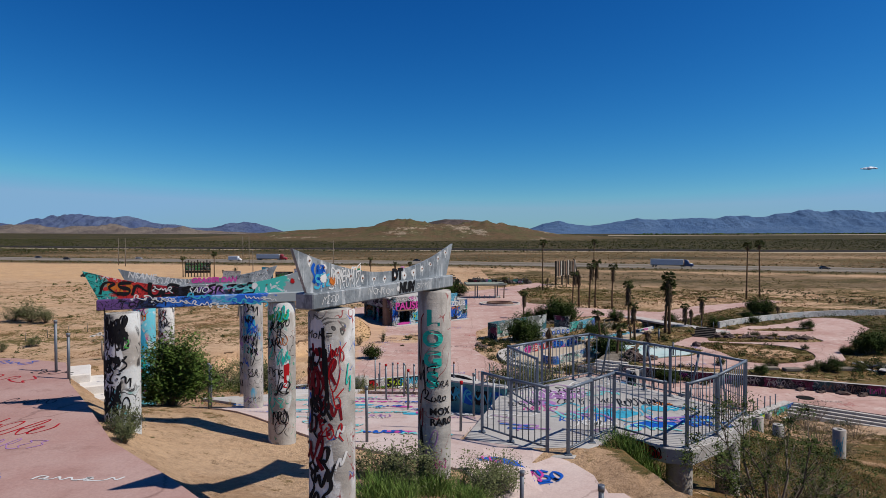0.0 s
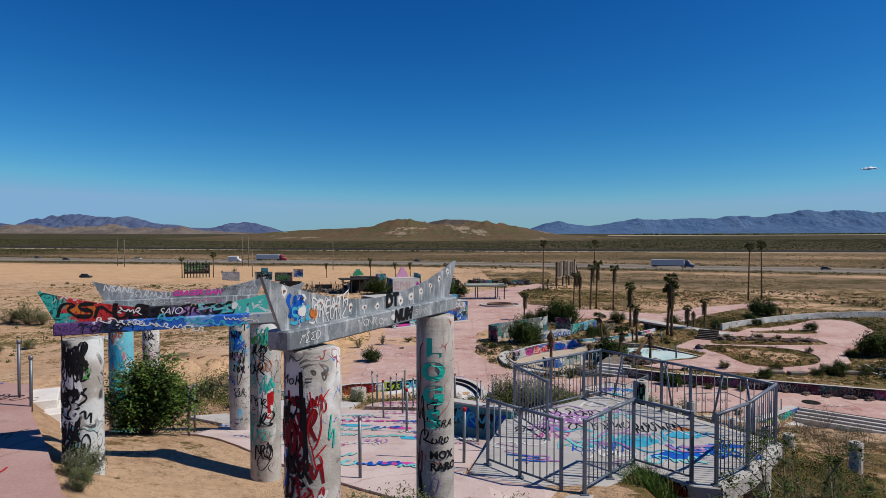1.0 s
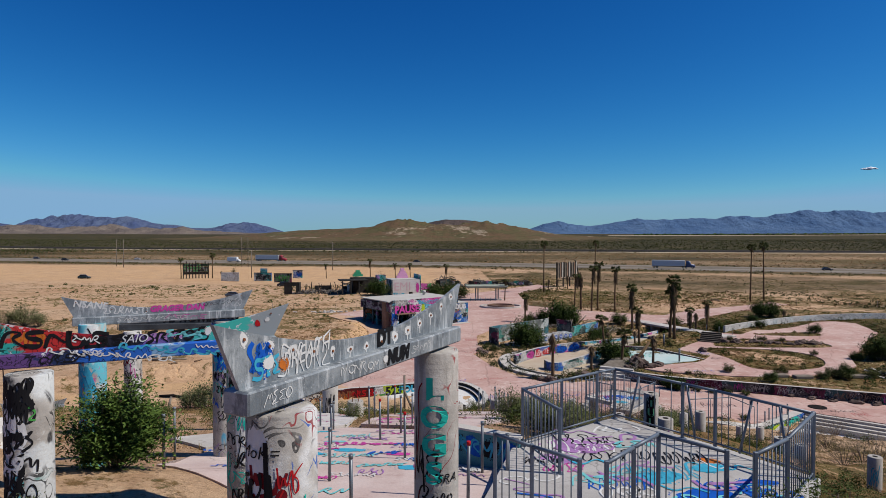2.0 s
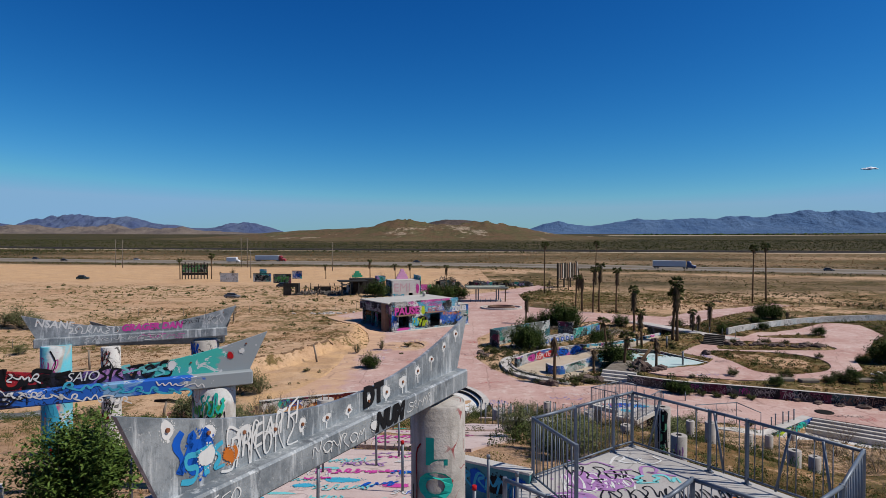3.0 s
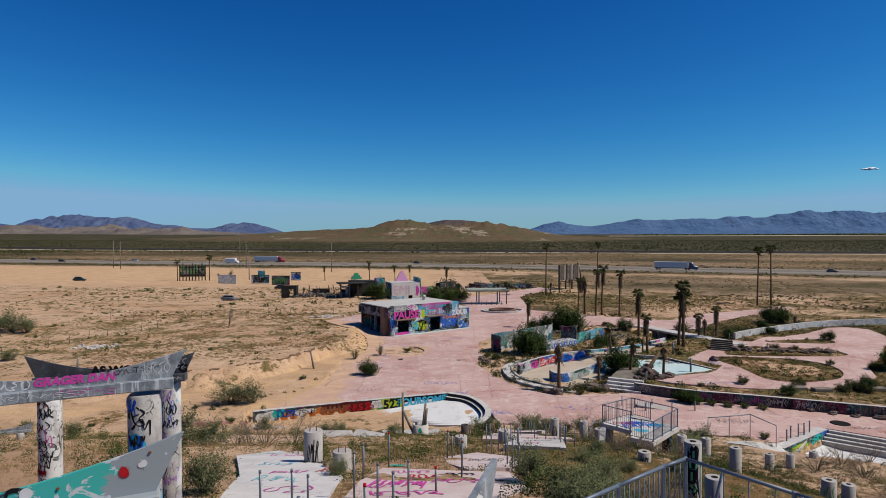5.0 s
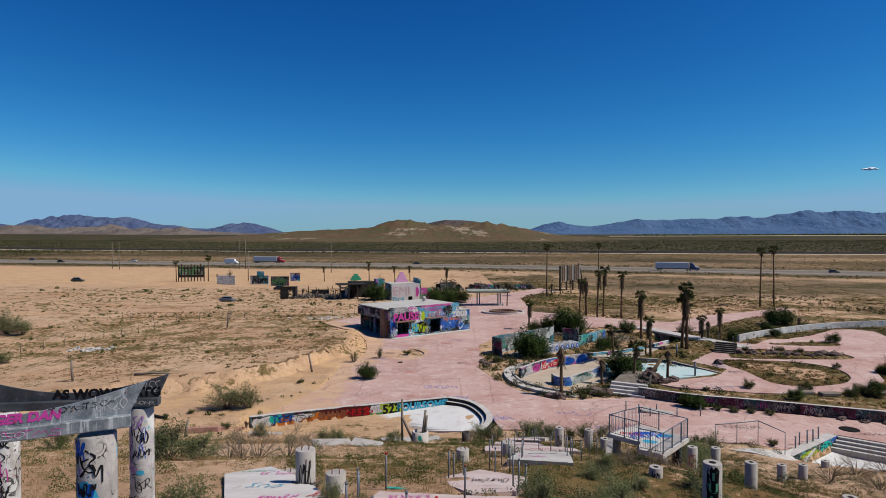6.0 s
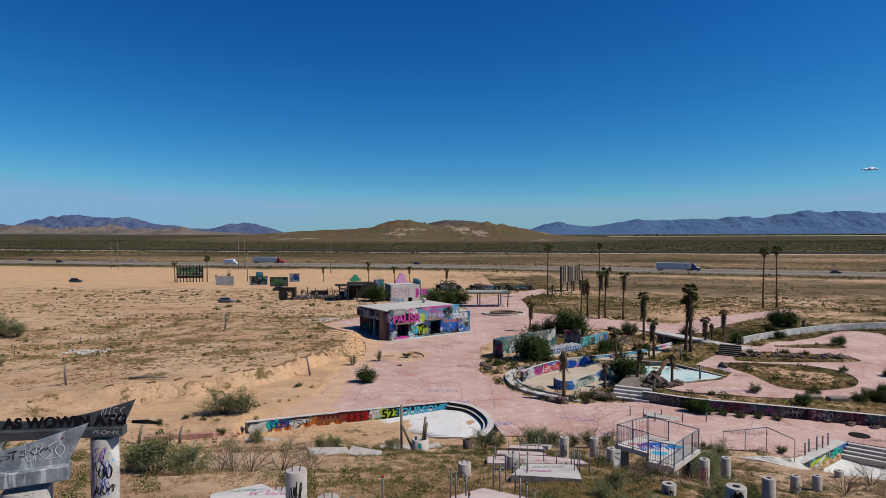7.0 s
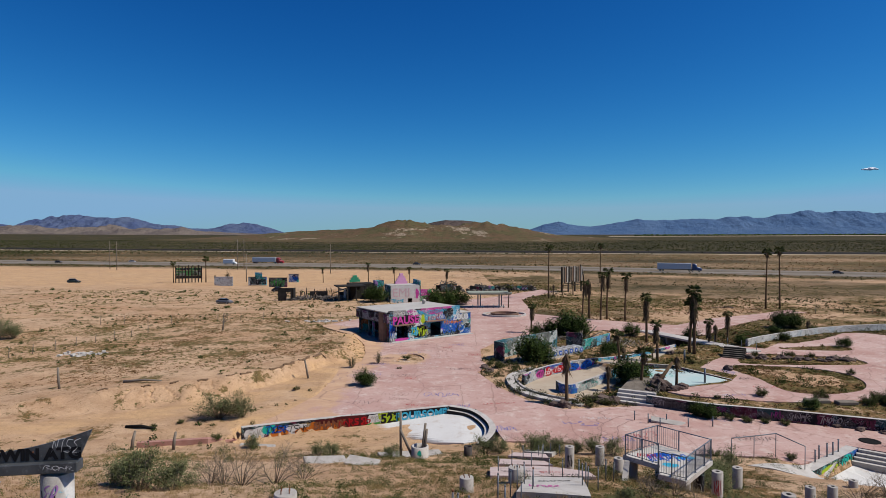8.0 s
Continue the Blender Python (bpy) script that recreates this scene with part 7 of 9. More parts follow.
# dark rounded bushes of the park
dark_park = [(-9.7, 82.6, 2.3), (12.6, 97.0, 4.4), (13.6, 96.4, 3.6), (19.8, 118.6, 3.4), (22.4, 119.4, 5.0), (24.0, 118.0, 4.2), (63.0, 123.6, 3.4), (65.6, 124.0, 3.7), (46.9, 105.4, 2.2), (24.4, 100.8, 2.4), (26.4, 102.6, 2.0), (22.2, 83.4, 3.4), (23.6, 84.6, 3.0), (25.6, 70.0, 1.6), (26.3, 69.5, 1.4), (36.5, 69.6, 1.3), (46.0, 71.5, 1.6)]
dark_far = [(57.2, 81.4, 3.4), (59.0, 82.6, 3.0), (54.2, 81.6, 1.3), (-17.4, 171.0, 4.6), (-19.6, 172.5, 4.2), (-3.0, 166.8, 4.2), (0.4, 168.4, 4.6), (4.0, 169.6, 4.4), (-2.0, 163.0, 4.0), (1.5, 165.0, 3.4), (34.0, 119.5, 2.4), (44.0, 117.5, 2.2), (62.0, 103.5, 1.6), (55.5, 108.5, 1.6), (16.5, 119.0, 2.6), (57.5, 115.0, 1.9)]
dark_spots = dark_park + dark_far
set_copies(bush(61, LEAF, 0.85, 1.15, 30, 4200, 0.085, "dense dark green rounded bush", 0.75), dark_spots, 7)
low_terrace = [(28.0, 69.0, 0.9), (29.4, 68.3, 0.9), (31.0, 67.9, 0.8), (32.6, 67.4, 0.9), (34.0, 74.4, 1.3), (39.5, 73.0, 1.5), (44.8, 72.0, 1.4), (45.4, 70.8, 1.5), (47.2, 72.4, 1.3), (49.0, 71.4, 1.5), (43.2, 71.0, 1.2), (50.8, 73.0, 1.3), (51.5, 71.0, 1.4), (29.0, 73.8, 0.6), (44.4, 96.2, 1.0), (49.2, 95.6, 1.1), (52.0, 95.2, 0.9), (54.5, 94.0, 0.9), (50.4, 84.6, 1.0), (24.6, 72.6, 0.9), (25.2, 71.8, 0.9), (21.5, 57.8, 0.9), (27.4, 57.2, 0.9)]
low_plaza = [(11.2, 88.8, 1.2), (7.5, 93.0, 1.2), (6.4, 94.6, 1.0), (-5.6, 98.6, 1.0), (-6.2, 92.0, 0.5), (-17.5, 80.6, 0.6), (-20.6, 63.4, 0.9), (-27.6, 66.4, 0.6), (-25.6, 67.8, 0.6), (-33.0, 62.0, 0.5), (33.2, 91.0, 0.9), (31.0, 92.0, 0.8), (34.0, 94.0, 0.9), (52.5, 112.0, 1.2), (58.0, 114.0, 1.1), (63.0, 117.0, 1.1), (68.0, 121.5, 1.2), (15.2, 73.2, 0.8), (17.2, 74.4, 0.9), (16.0, 75.4, 1.1), (18.6, 76.6, 1.0), (13.9, 73.9, 0.8)]
low_spots = low_terrace + low_plaza
set_copies(bush(71, OLIVE, 0.8, 1.2, 22, 2200, 0.085, "low olive-green desert shrub", 0.6), low_spots, 8)

set_copies(bush(81, OLIVE, 1.6, 0.8, 24, 2600, 0.06, "slender feathery tree by the ruins", 0.5, name="slender_tree"), [(-27.0, 190.0, 3.6), (-20.0, 196.0, 3.0), (2.5, 197.0, 2.6), (-84.0, 246.0, 2.6), (-9.4, 95.4, 1.1), (-12.8, 92.6, 1.2)], 12)

# ---- palms ----
def palm(seed, height, crown_r, label, skirt=0.0, lean=0.0, dead=False):
    rnd = random.Random(seed)
    ob = empty("palm_tree", (0, 0, 0), label, "palm", "palm trees")
    r0 = 0.18
    pts = [Vector((lean * (k / 6) ** 2, 0.3 * lean * (k / 6), height * k / 6 - 0.2)) for k in range(7)]
    bm = tube(pts, [r0 * (1.25 - 0.55 * k / 6) for k in range(7)], 10)
    part("trunk", bm, BARK, ob)
    top = pts[-1]
    if skirt:
        bm = bmesh.new()
        for _ in range(int(260 * skirt)):
            z = rnd.uniform(0.1, skirt * 3.6)
            a = rnd.uniform(0, 2 * math.pi)
            d = Vector((math.cos(a), math.sin(a), 0))
            p = top - Vector((0, 0, z)) + d * 0.15
            w = 0.55 * (1 - 0.45 * z / (skirt * 3.6 + 0.01))
            add_leaf(bm, p, d * rnd.uniform(0.25, 0.55) + Vector((0, 0, -1)), rnd.uniform(0.7, 1.3), rnd.uniform(0.12, 0.3) * w * 1.6)
        part("dead_frond_skirt", bm, SKIRT, ob, "hanging brown dead fronds")
    if not dead:
        bm = bmesh.new()
        for i in range(30):
            a = 2 * math.pi * i / 30 + rnd.uniform(-0.2, 0.2)
            el = rnd.uniform(-0.55, 1.1)
            d = Vector((math.cos(a) * math.cos(el), math.sin(a) * math.cos(el), math.sin(el)))
            stem = top + d * crown_r * 0.5
            add_tube(bm, [top, stem], [0.03, 0.015], 4, False)
            side = d.cross(Vector((0, 0, 1))).normalized()
            for k in range(11):
                f = -1 + 2 * k / 10
                q = d * (1 - 0.45 * abs(f)) + side * f * 0.75 + Vector((0, 0, -0.22 - 0.25 * abs(f)))
                add_leaf(bm, stem, q, crown_r * 0.62 * rnd.uniform(0.8, 1.1), crown_r * 0.075)
        part("crown", bm, FROND, ob)
    return ob


def set_palms(proto, unit, spots, seed):
    rnd = random.Random(seed)
    for i, (x, y, h) in enumerate(spots):
        s = h / unit
        m = pose(x, y, at_ground(x, y) - 0.05, 0, 0, rnd.uniform(0, 360)) @ Matrix.Diagonal((0.5 + 0.5 * s, 0.5 + 0.5 * s, s, 1))
        if i == 0:
            first = m
        else:
            copy_thing(proto, m)
    proto.matrix_basis = first


set_palms(palm(1, 14, 1.25, "tall thin palm with a small crown", 0.15, 0.3), 14, [(30.3, 185.3, 14.8), (60.4, 244.4, 14.5), (80.0, 160.5, 14.2), (83.6, 160.7, 14.6)], 1)
set_palms(palm(2, 10, 1.15, "tall palm with a ragged green crown", 0.8, 0.4), 10, [(30.1, 141.5, 8.0), (33.6, 139.8, 9.9), (35.4, 141.5, 10.7), (38.6, 138.9, 9.7), (16.2, 162.2, 5.4), (0.9, 198.9, 7.4), (-27.4, 231.1, 8.0), (-12.6, 236.0, 6.2), (-46.5, 244.4, 5.6), (-18.5, 238.0, 6.0)], 2)
set_palms(palm(3, 7, 0.98, "palm with a thick skirt of dead fronds", 0.85, 0.2), 7, [(34.4, 112.6, 7.9), (36.4, 97.8, 9.4), (29.2, 92.6, 5.4), (43.3, 108.7, 5.5), (45.6, 107.1, 4.8), (16.2, 122.4, 5.2)], 3)
set_palms(palm(4, 6, 1.3, "dead palm trunk with a drooping brown skirt", 0.5, 0.15, True), 6, [(13.1, 74.6, 5.6), (19.0, 79.9, 3.2), (24.8, 93.1, 2.0), (29.0, 94.0, 2.0), (26.4, 78.4, 3.8), (32.0, 143.3, 9.0), (32.6, 190.6, 3.7), (36.0, 194.1, 3.9), (63.5, 115.5, 2.6), (44.2, 108.2, 3.6), (-88.0, 244.0, 3.0), (40.0, 197.6, 4.5)], 4)
set_palms(palm(5, 8, 1.2, "palm by the old billboard", 0.1, 0.2), 8, [(-104.3, 244.4, 7.8), (-91.8, 244.4, 9.4)], 5)
set_palms(palm(6, 6, 1.2, "palm with drooping brown fronds", 0.3, 0.5), 6, [(23.1, 80.8, 4.8), (36.0, 98.6, 7.6), (23.6, 91.3, 4.3)], 6)
# fallen trunk by the stairs
t = part("broken_palm_log", tube([(0, 0, 0.3), (1.5, 0.6, 1.6), (2.7, 1.2, 2.9)], [0.22, 0.2, 0.16], 9), BARK)
t.location = (23.2, 77.2, 0.85)
tagged(t, "leaning broken dead palm trunk", "trunk")

# ---- scrub that nobody could count ----
def scatter(name, n, area, size, leaf, label, seed, avoid=True, blades=16, clump=0.0, height=0.8, thin=1.0, dome=False, band=None):
    """Many small tufts over an area, joined in one mesh."""
    rng = np.random.default_rng(seed)
    x0, x1, y0, y1 = area
    x, y = rng.uniform(x0, x1, n * 3), rng.uniform(y0, y1, n * 3)
    if clump:
        keep = rough(x, y, clump, seed, 4) + rng.uniform(-0.22, 0.22, len(x)) > 0.12
        x, y = x[keep], y[keep]
    keep = np.ones(len(x), bool)
    if avoid:
        keep &= paved(x, y) < 0.5
        for q in (POOL_A, POOL_B, river_floor, left_path, lower, DECK, shallow, *SLABS):
            keep &= ~inside(x, y, q)
        keep &= near_line(x, y, track_line) > 4.5
        keep &= near_line(x, y, road_line) > 17
        rel = y - np.interp(x, [q[0] for q in road_line], [q[1] for q in road_line])
        keep &= ~((y > 205 - 0.06 * x) & (x < -4) & (rel < -40))
        keep &= ~((y > 182 + 8 * rough(x, y, 0.03, 42, 3)) & (x >= 40) & (rel < -38) & (np.random.default_rng(seed + 5).uniform(0, 1, len(x)) > 0.12))
        if band:
            keep &= (rel > band[0]) & (rel < band[1])
        bx, by = x + 9.4, y - 112.1
        keep &= ~((bx * 0.805 + by * 0.593 > -1) & (bx * 0.805 + by * 0.593 < 18) & (-bx * 0.593 + by * 0.805 > -1) & (-bx * 0.593 + by * 0.805 < 11))
    keep &= hills(x, y) < 3.0
    x, y = x[keep][:n], y[keep][:n]
    z = land(x, y) + hills(x, y)
    m = len(x)
    s = size * rng.uniform(0.5, 1.6, m)
    S = s[:, None]
    bx, by, bz = x[:, None], y[:, None], z[:, None] - 0.03
    a = rng.uniform(0, 2 * np.pi, (m, blades))
    if dome:
        # small leaves all over a low cushion
        r, up = np.sqrt(rng.uniform(0, 1, (m, blades))), rng.uniform(0, 1, (m, blades))
        c = np.stack([bx + np.cos(a) * r * S * 0.55, by + np.sin(a) * r * S * 0.55, bz + height * S * (0.08 + up * np.sqrt(1.02 - r * r))], -1)
        d1, d2 = rng.normal(size=(m, blades, 3)), rng.normal(size=(m, blades, 3))
        k = (thin * S * rng.uniform(0.10, 0.22, (m, blades)))[..., None]
        d1 *= k / np.linalg.norm(d1, axis=-1, keepdims=True)
        d2 *= 0.6 * k / np.linalg.norm(d2, axis=-1, keepdims=True)
        p0, p1, p2, p3 = c - d1, c + d2, c + d1, c - d2
    else:
        out = rng.uniform(0.1, 0.8, (m, blades))
        hgt = rng.uniform(0.4, 1.0, (m, blades)) * height
        w = rng.uniform(0.06, 0.17, (m, blades)) * thin
        ca, sa = np.cos(a), np.sin(a)
        jx, jy = rng.normal(0, 0.22, (m, blades)) * S, rng.normal(0, 0.22, (m, blades)) * S
        bx, by = bx + jx, by + jy
        p0 = np.stack([bx - sa * w * S * 0.5, by + ca * w * S * 0.5, bz + 0 * a], -1)
        p1 = np.stack([bx + sa * w * S * 0.5, by - ca * w * S * 0.5, bz + 0 * a], -1)
        p2 = np.stack([bx + ca * out * S * 0.6 + sa * w * S * 0.4, by + sa * out * S * 0.6 - ca * w * S * 0.4, bz + hgt * S * 0.8], -1)
        p3 = np.stack([bx + ca * out * S * 0.75 - sa * w * S * 0.1, by + sa * out * S * 0.75 + ca * w * S * 0.1, bz + hgt * S], -1)
    v = np.stack([p0, p1, p2, p3], 2).reshape(-1, 3)
    me = bpy.data.meshes.new(name)
    me.from_pydata(v.tolist(), [], np.arange(len(v)).reshape(-1, 4).tolist())
    me.materials.append(leaf)
    return tagged(new(name, me), label, "scrub", kind="stuff")


WEED = flecked("low_green_weeds", (0.095, 0.092, 0.024), (0.20, 0.17, 0.058))
RUSSET = flecked("russet_dry_weeds", (0.16, 0.085, 0.04), (0.28, 0.17, 0.085))
scatter("dry_grass", 5200, (-26, 28, 9, 60), 0.26, STRAW, "dry straw-coloured grass tufts on the slope", 1, clump=0.16, blades=34, thin=0.14)
scatter("dry_weeds", 3000, (-30, 30, 12, 62), 0.28, RUSSET, "russet dry weeds on the sandy slope", 22, clump=0.13, blades=34, height=0.3, thin=0.4, dome=True)
scatter("slope_weeds", 2300, (3, 26, 18, 58), 0.34, FEATHER, "green weeds among the stub columns", 29, clump=0.12, blades=60, height=0.5, thin=0.34, dome=True)
scatter("slope_grass", 1400, (-24, 4, 18, 58), 0.36, FEATHER, "fresh green weeds on the slope", 32, clump=0.10, blades=60, height=0.5, thin=0.34, dome=True)
scatter("shade_weeds", 2400, (3.4, 12, 8, 24), 0.30, WEED, "dense olive weeds beside the deck", 26, blades=44, height=0.22, thin=0.3, dome=True)
scatter("shade_grass", 2200, (3.4, 12, 8, 26), 0.20, RUSSET, "dry brown grass beside the deck", 27, blades=30, thin=0.12)
scatter("green_weeds", 5200, (-26, 28, 12, 60), 0.26, WEED, "small green weeds on the sandy slope", 2, clump=0.2, blades=60, height=0.5, thin=0.38, dome=True)
scatter("small_scrub", 260, (-36, 30, 16, 62), 0.55, FEATHER, "small olive shrubs on the slope", 23, blades=420, height=0.8, thin=0.26, dome=True)
scatter("small_scrub", 300, (-80, -8, 60, 150), 0.42, LEAF, "small scattered scrub on the sand", 3, clump=0.05, blades=44, height=0.8, dome=True)
scatter("green_weeds", 5200, (-78, -9, 84, 150), 0.34, WEED, "patches of low green weeds on the sand", 14, clump=0.07, blades=16, height=0.2, thin=0.9, dome=True)
scatter("dry_weeds", 5200, (-78, -9, 76, 150), 0.34, RUSSET, "patches of low russet weeds on the sand", 17, clump=0.09, blades=7, height=0.22, thin=1.4, dome=True)
scatter("small_scrub", 130, (-240, -9, 150, 230), 1.0, LEAF, "small dark scrub on the sandy flat", 16, blades=36, height=0.5, clump=0.02, dome=True)
scatter("green_weeds", 2600, (-260, -9, 148, 225), 0.6, WEED, "thin green weeds on the sandy flat", 7, clump=0.03, blades=6, height=0.25, thin=1.6, dome=True)
scatter("small_scrub", 2600, (18, 120, 96, 260), 0.55, OLIVE, "low scrub between the palms and the highway", 5, clump=0.03, blades=14, height=0.6, thin=1.3, dome=True)
scatter("green_weeds", 7000, (18, 135, 96, 245), 0.6, WEED, "low green weeds between the palms", 28, clump=0.035, blades=8, height=0.25, thin=1.3, dome=True)
scatter("dry_grass", 3200, (18, 130, 96, 240), 0.5, RUSSET, "dry grass between the palms", 6, clump=0.04, height=0.35, blades=9, thin=1.4, dome=True)
scatter("roadside_scrub", 5200, (-480, 330, 200, 560), 0.9, OLIVE, "dark creosote scrub beside the highway", 8, blades=9, height=0.6, thin=1.5, dome=True, band=(-52, 48))
scatter("roadside_scrub", 9000, (-480, 420, 290, 720), 1.0, OLIVE, "creosote scrub between highway and railway", 18, clump=0.004, blades=8, height=0.6, thin=1.6, dome=True, band=(30, 320))
scatter("roadside_brush", 6000, (-480, 420, 250, 700), 0.9, RUSSET, "dry brush along the highway", 9, blades=7, height=0.45, thin=1.6, dome=True, band=(-52, 300))
scatter("plain_scrub", 42000, (-1400, 1400, 600, 1450), 1.5, OLIVE, "dense creosote scrub on the far plain", 10, avoid=False, blades=4, height=0.7, thin=2.2, dome=True)
scatter("terrace_weeds", 4200, (20, 78, 66, 120), 0.42, WEED, "weeds and low growth on the terrace beds", 12, height=0.3, blades=26, thin=0.7, dome=True)
scatter("terrace_scrub", 260, (18, 78, 66, 120), 0.75, LEAF, "dark low shrubs on the terrace beds", 19, height=0.7, blades=130, thin=0.5, dome=True)
scatter("terrace_grass", 2600, (20, 78, 66, 120), 0.36, RUSSET, "dry brown grass on the terrace beds", 13, height=0.4, blades=12, thin=1.2, dome=True)
scatter("bank_scrub", 260, (5, 24, 73, 98), 0.7, OLIVE, "dark scrub beside the dry channel", 20, height=0.8, blades=130, thin=0.5, dome=True)
scatter("island_grass", 1600, (34, 52, 74, 92), 0.28, RUSSET, "dry grass on the planted oval", 11, height=0.4, blades=10, clump=0.15, dome=True)
scatter("island_weeds", 1400, (34, 52, 74, 92), 0.4, WEED, "green weeds round the planted oval", 24, height=0.2, blades=20, clump=0.2, thin=0.7, dome=True)

# ---- main building ----
def to_world(origin, yaw):
    return pose(origin[0], origin[1], origin[2], 0, 0, yaw)


def wall_with_holes(length, height, thick, holes):
    """A wall along x from 0, its outer face at y = 0, with rectangular openings (x0, x1, z0, z1)."""
    xs = sorted({0.0, length, *(h[0] for h in holes), *(h[1] for h in holes)})
    zs = sorted({0.0, height, *(h[2] for h in holes), *(h[3] for h in holes)})
    bm = bmesh.new()
    solid = {}
    for i in range(len(xs) - 1):
        for j in range(len(zs) - 1):
            cx, cz = (xs[i] + xs[i + 1]) / 2, (zs[j] + zs[j + 1]) / 2
            solid[i, j] = not any(h[0] < cx < h[1] and h[2] < cz < h[3] for h in holes)

    def quad(*p):
        bm.faces.new([bm.verts.new(q) for q in p])
    for (i, j), s in solid.items():
        if not s:
            continue
        a, b, c, d = xs[i], xs[i + 1], zs[j], zs[j + 1]
        quad((a, 0, c), (b, 0, c), (b, 0, d), (a, 0, d))
        quad((b, thick, c), (a, thick, c), (a, thick, d), (b, thick, d))
        if not solid.get((i - 1, j)):
            quad((a, thick, c), (a, 0, c), (a, 0, d), (a, thick, d))
        if not solid.get((i + 1, j)):
            quad((b, 0, c), (b, thick, c), (b, thick, d), (b, 0, d))
        if not solid.get((i, j - 1)):
            quad((a, thick, c), (b, thick, c), (b, 0, c), (a, 0, c))
        if not solid.get((i, j + 1)):
            quad((a, 0, d), (b, 0, d), (b, thick, d), (a, thick, d))
    bmesh.ops.remove_doubles(bm, verts=bm.verts, dist=1e-4)
    return bm


def put(name, bm, mat, parent, m, label=""):
    bmesh.ops.transform(bm, matrix=m, verts=bm.verts)
    return part(name, bm, mat, parent, label)


house = empty("shop_building", to_world((-9.4, 112.1, 0), math.degrees(math.atan2(0.593, 0.805))), "flat-roofed derelict building covered in bright graffiti", "building")
LN, DP, HT = 15.2, 10.5, 5.0
put("front_wall", wall_with_holes(LN, HT, 0.25, [(1.6, 3.9, 0.5, 2.6), (8.6, 10.9, 0.3, 2.7)]), WALL_A, house, pose(0, 0, 0))
put("side_wall", wall_with_holes(DP, HT - 0.1, 0.25, [(0.4, 3.4, 0.05, 3.1), (3.8, 7.2, 0.05, 3.1), (8.9, 9.9, 0.05, 2.6)]), WALL_C, house, pose(0.0, DP, 0, 0, 0, -90))
put("back_wall", wall_with_holes(LN, HT - 0.1, 0.25, [(2, 4, 1, 2.4)]), WALL_E, house, pose(LN, DP, 0, 0, 0, 180))
put("end_wall", wall_with_holes(DP, HT - 0.1, 0.25, []), WALL_B, house, pose(LN, 0, 0, 0, 0, 90))
put("roof", box(LN / 2 + 0.1, DP / 2 + 0.15, 0, LN + 0.5, DP - 0.1, 0.18, 0.02), ROOFING, house, pose(-0.3, 0.1, HT))
put("parapet", wall_along([(0.0, 0.1), (LN, 0.1)], HT + 0.35, HT - 0.1, 0.24), WALL_A, house, pose(0, 0, 0))
put("side_fascia", box(0, 0, 0, DP + 0.3, 0.5, 1.5, 0.03), WALL_G, house, pose(-0.25, DP / 2, 3.35, 0, 0, 90))
put("corner_pier", box(0, 0, 0, 1.3, 0.9, 5.05, 0.04), BROWN, house, pose(-0.2, 1.7, 0, 0, 0, 90))
put("awning", box(0, 0, 0, 4.0, 0.8, 0.16, 0.02), BROWN, house, pose(2.8, -0.35, 2.75))
put("awning", box(0, 0, 0, 4.2, 0.9, 0.16, 0.02), BROWN, house, pose(9.5, -0.4, 2.95))
put("floor", box(LN / 2, DP / 2, 0, LN - 0.6, DP - 0.6, 0.06), CONCRETE, house, pose(0, 0, 0.02))
put("annex", wall_with_holes(2.6, 3.9, 3.0, []), WALL_B, house, pose(LN - 0.02, 0.02, 0, 0, 0, 0))
put("annex_roof", box(1.3, 1.5, 0, 2.7, 3.1, 0.12), ROOFING, house, pose(LN, 0.0, 3.9))
put("roof_vent", turned([(0.3, 0), (0.3, 0.5), (0.42, 0.55), (0.3, 0.95), (0.1, 1.0)], 12), PALE, house, pose(12.0, 7.0, HT + 0.15))
put("inner_wall", wall_with_holes(DP - 0.6, HT - 0.4, 0.2, [(3, 4.2, 0, 2.2)]), WALL_C, house, pose(5.5, 0.3, 0.05, 0, 0, 90))
put("inner_post", box(0, 0, 0, 0.35, 0.35, 3.6), WALL_E, house, pose(0.5, 6.0, 0))
front = flat_surface((0, 0, 0), (1, 0, 0), (0, 0, 1))
blot(front, PAINT_BLACK, house, 3.4, 3.5, 5.2, 2.0, 700, 0.01)
paint_word("painted_word", front, PAINT_PINK, house, "PAUSE", 3.4, 3.55, 1.9, fat=0.06, lift=0.03)
blot(front, PAINT_LIME, house, 7.0, 3.5, 1.0, 1.6, 701, 0.012)
blot(front, PAINT_BLACK, house, 6.2, 1.4, 4.2, 2.0, 702, 0.01)
tag(front, PAINT_LIME, house, 6.2, 1.4, 3.4, 1.5, 703, 6, 0.16, 0.02)
tag(front, PAINT_SKY, house, 5.2, 1.5, 1.6, 1.5, 704, 3, 0.16, 0.03)
blot(front, PAINT_PINK, house, 2.6, 0.3, 3.4, 0.6, 705, 0.012)
tag(front, PAINT_WHITE, house, 10.0, 3.7, 3.4, 1.0, 706, 6, 0.08, 0.02)
tag(front, PAINT_RED, house, 9.4, 3.5, 2.6, 0.9, 707, 5, 0.08, 0.02)
paint_word("painted_word", front, PAINT_WHITE, house, "ZOUB", 15.4, 3.2, 1.3, fat=0.05, lift=0.03)
tag(front, PAINT_BLUE, house, 13.6, 1.5, 4.6, 1.6, 708, 7, 0.14, 0.02)
tag(front, PAINT_ORANGE, house, 13.6, 2.4, 4.0, 0.6, 709, 7, 0.10, 0.02)
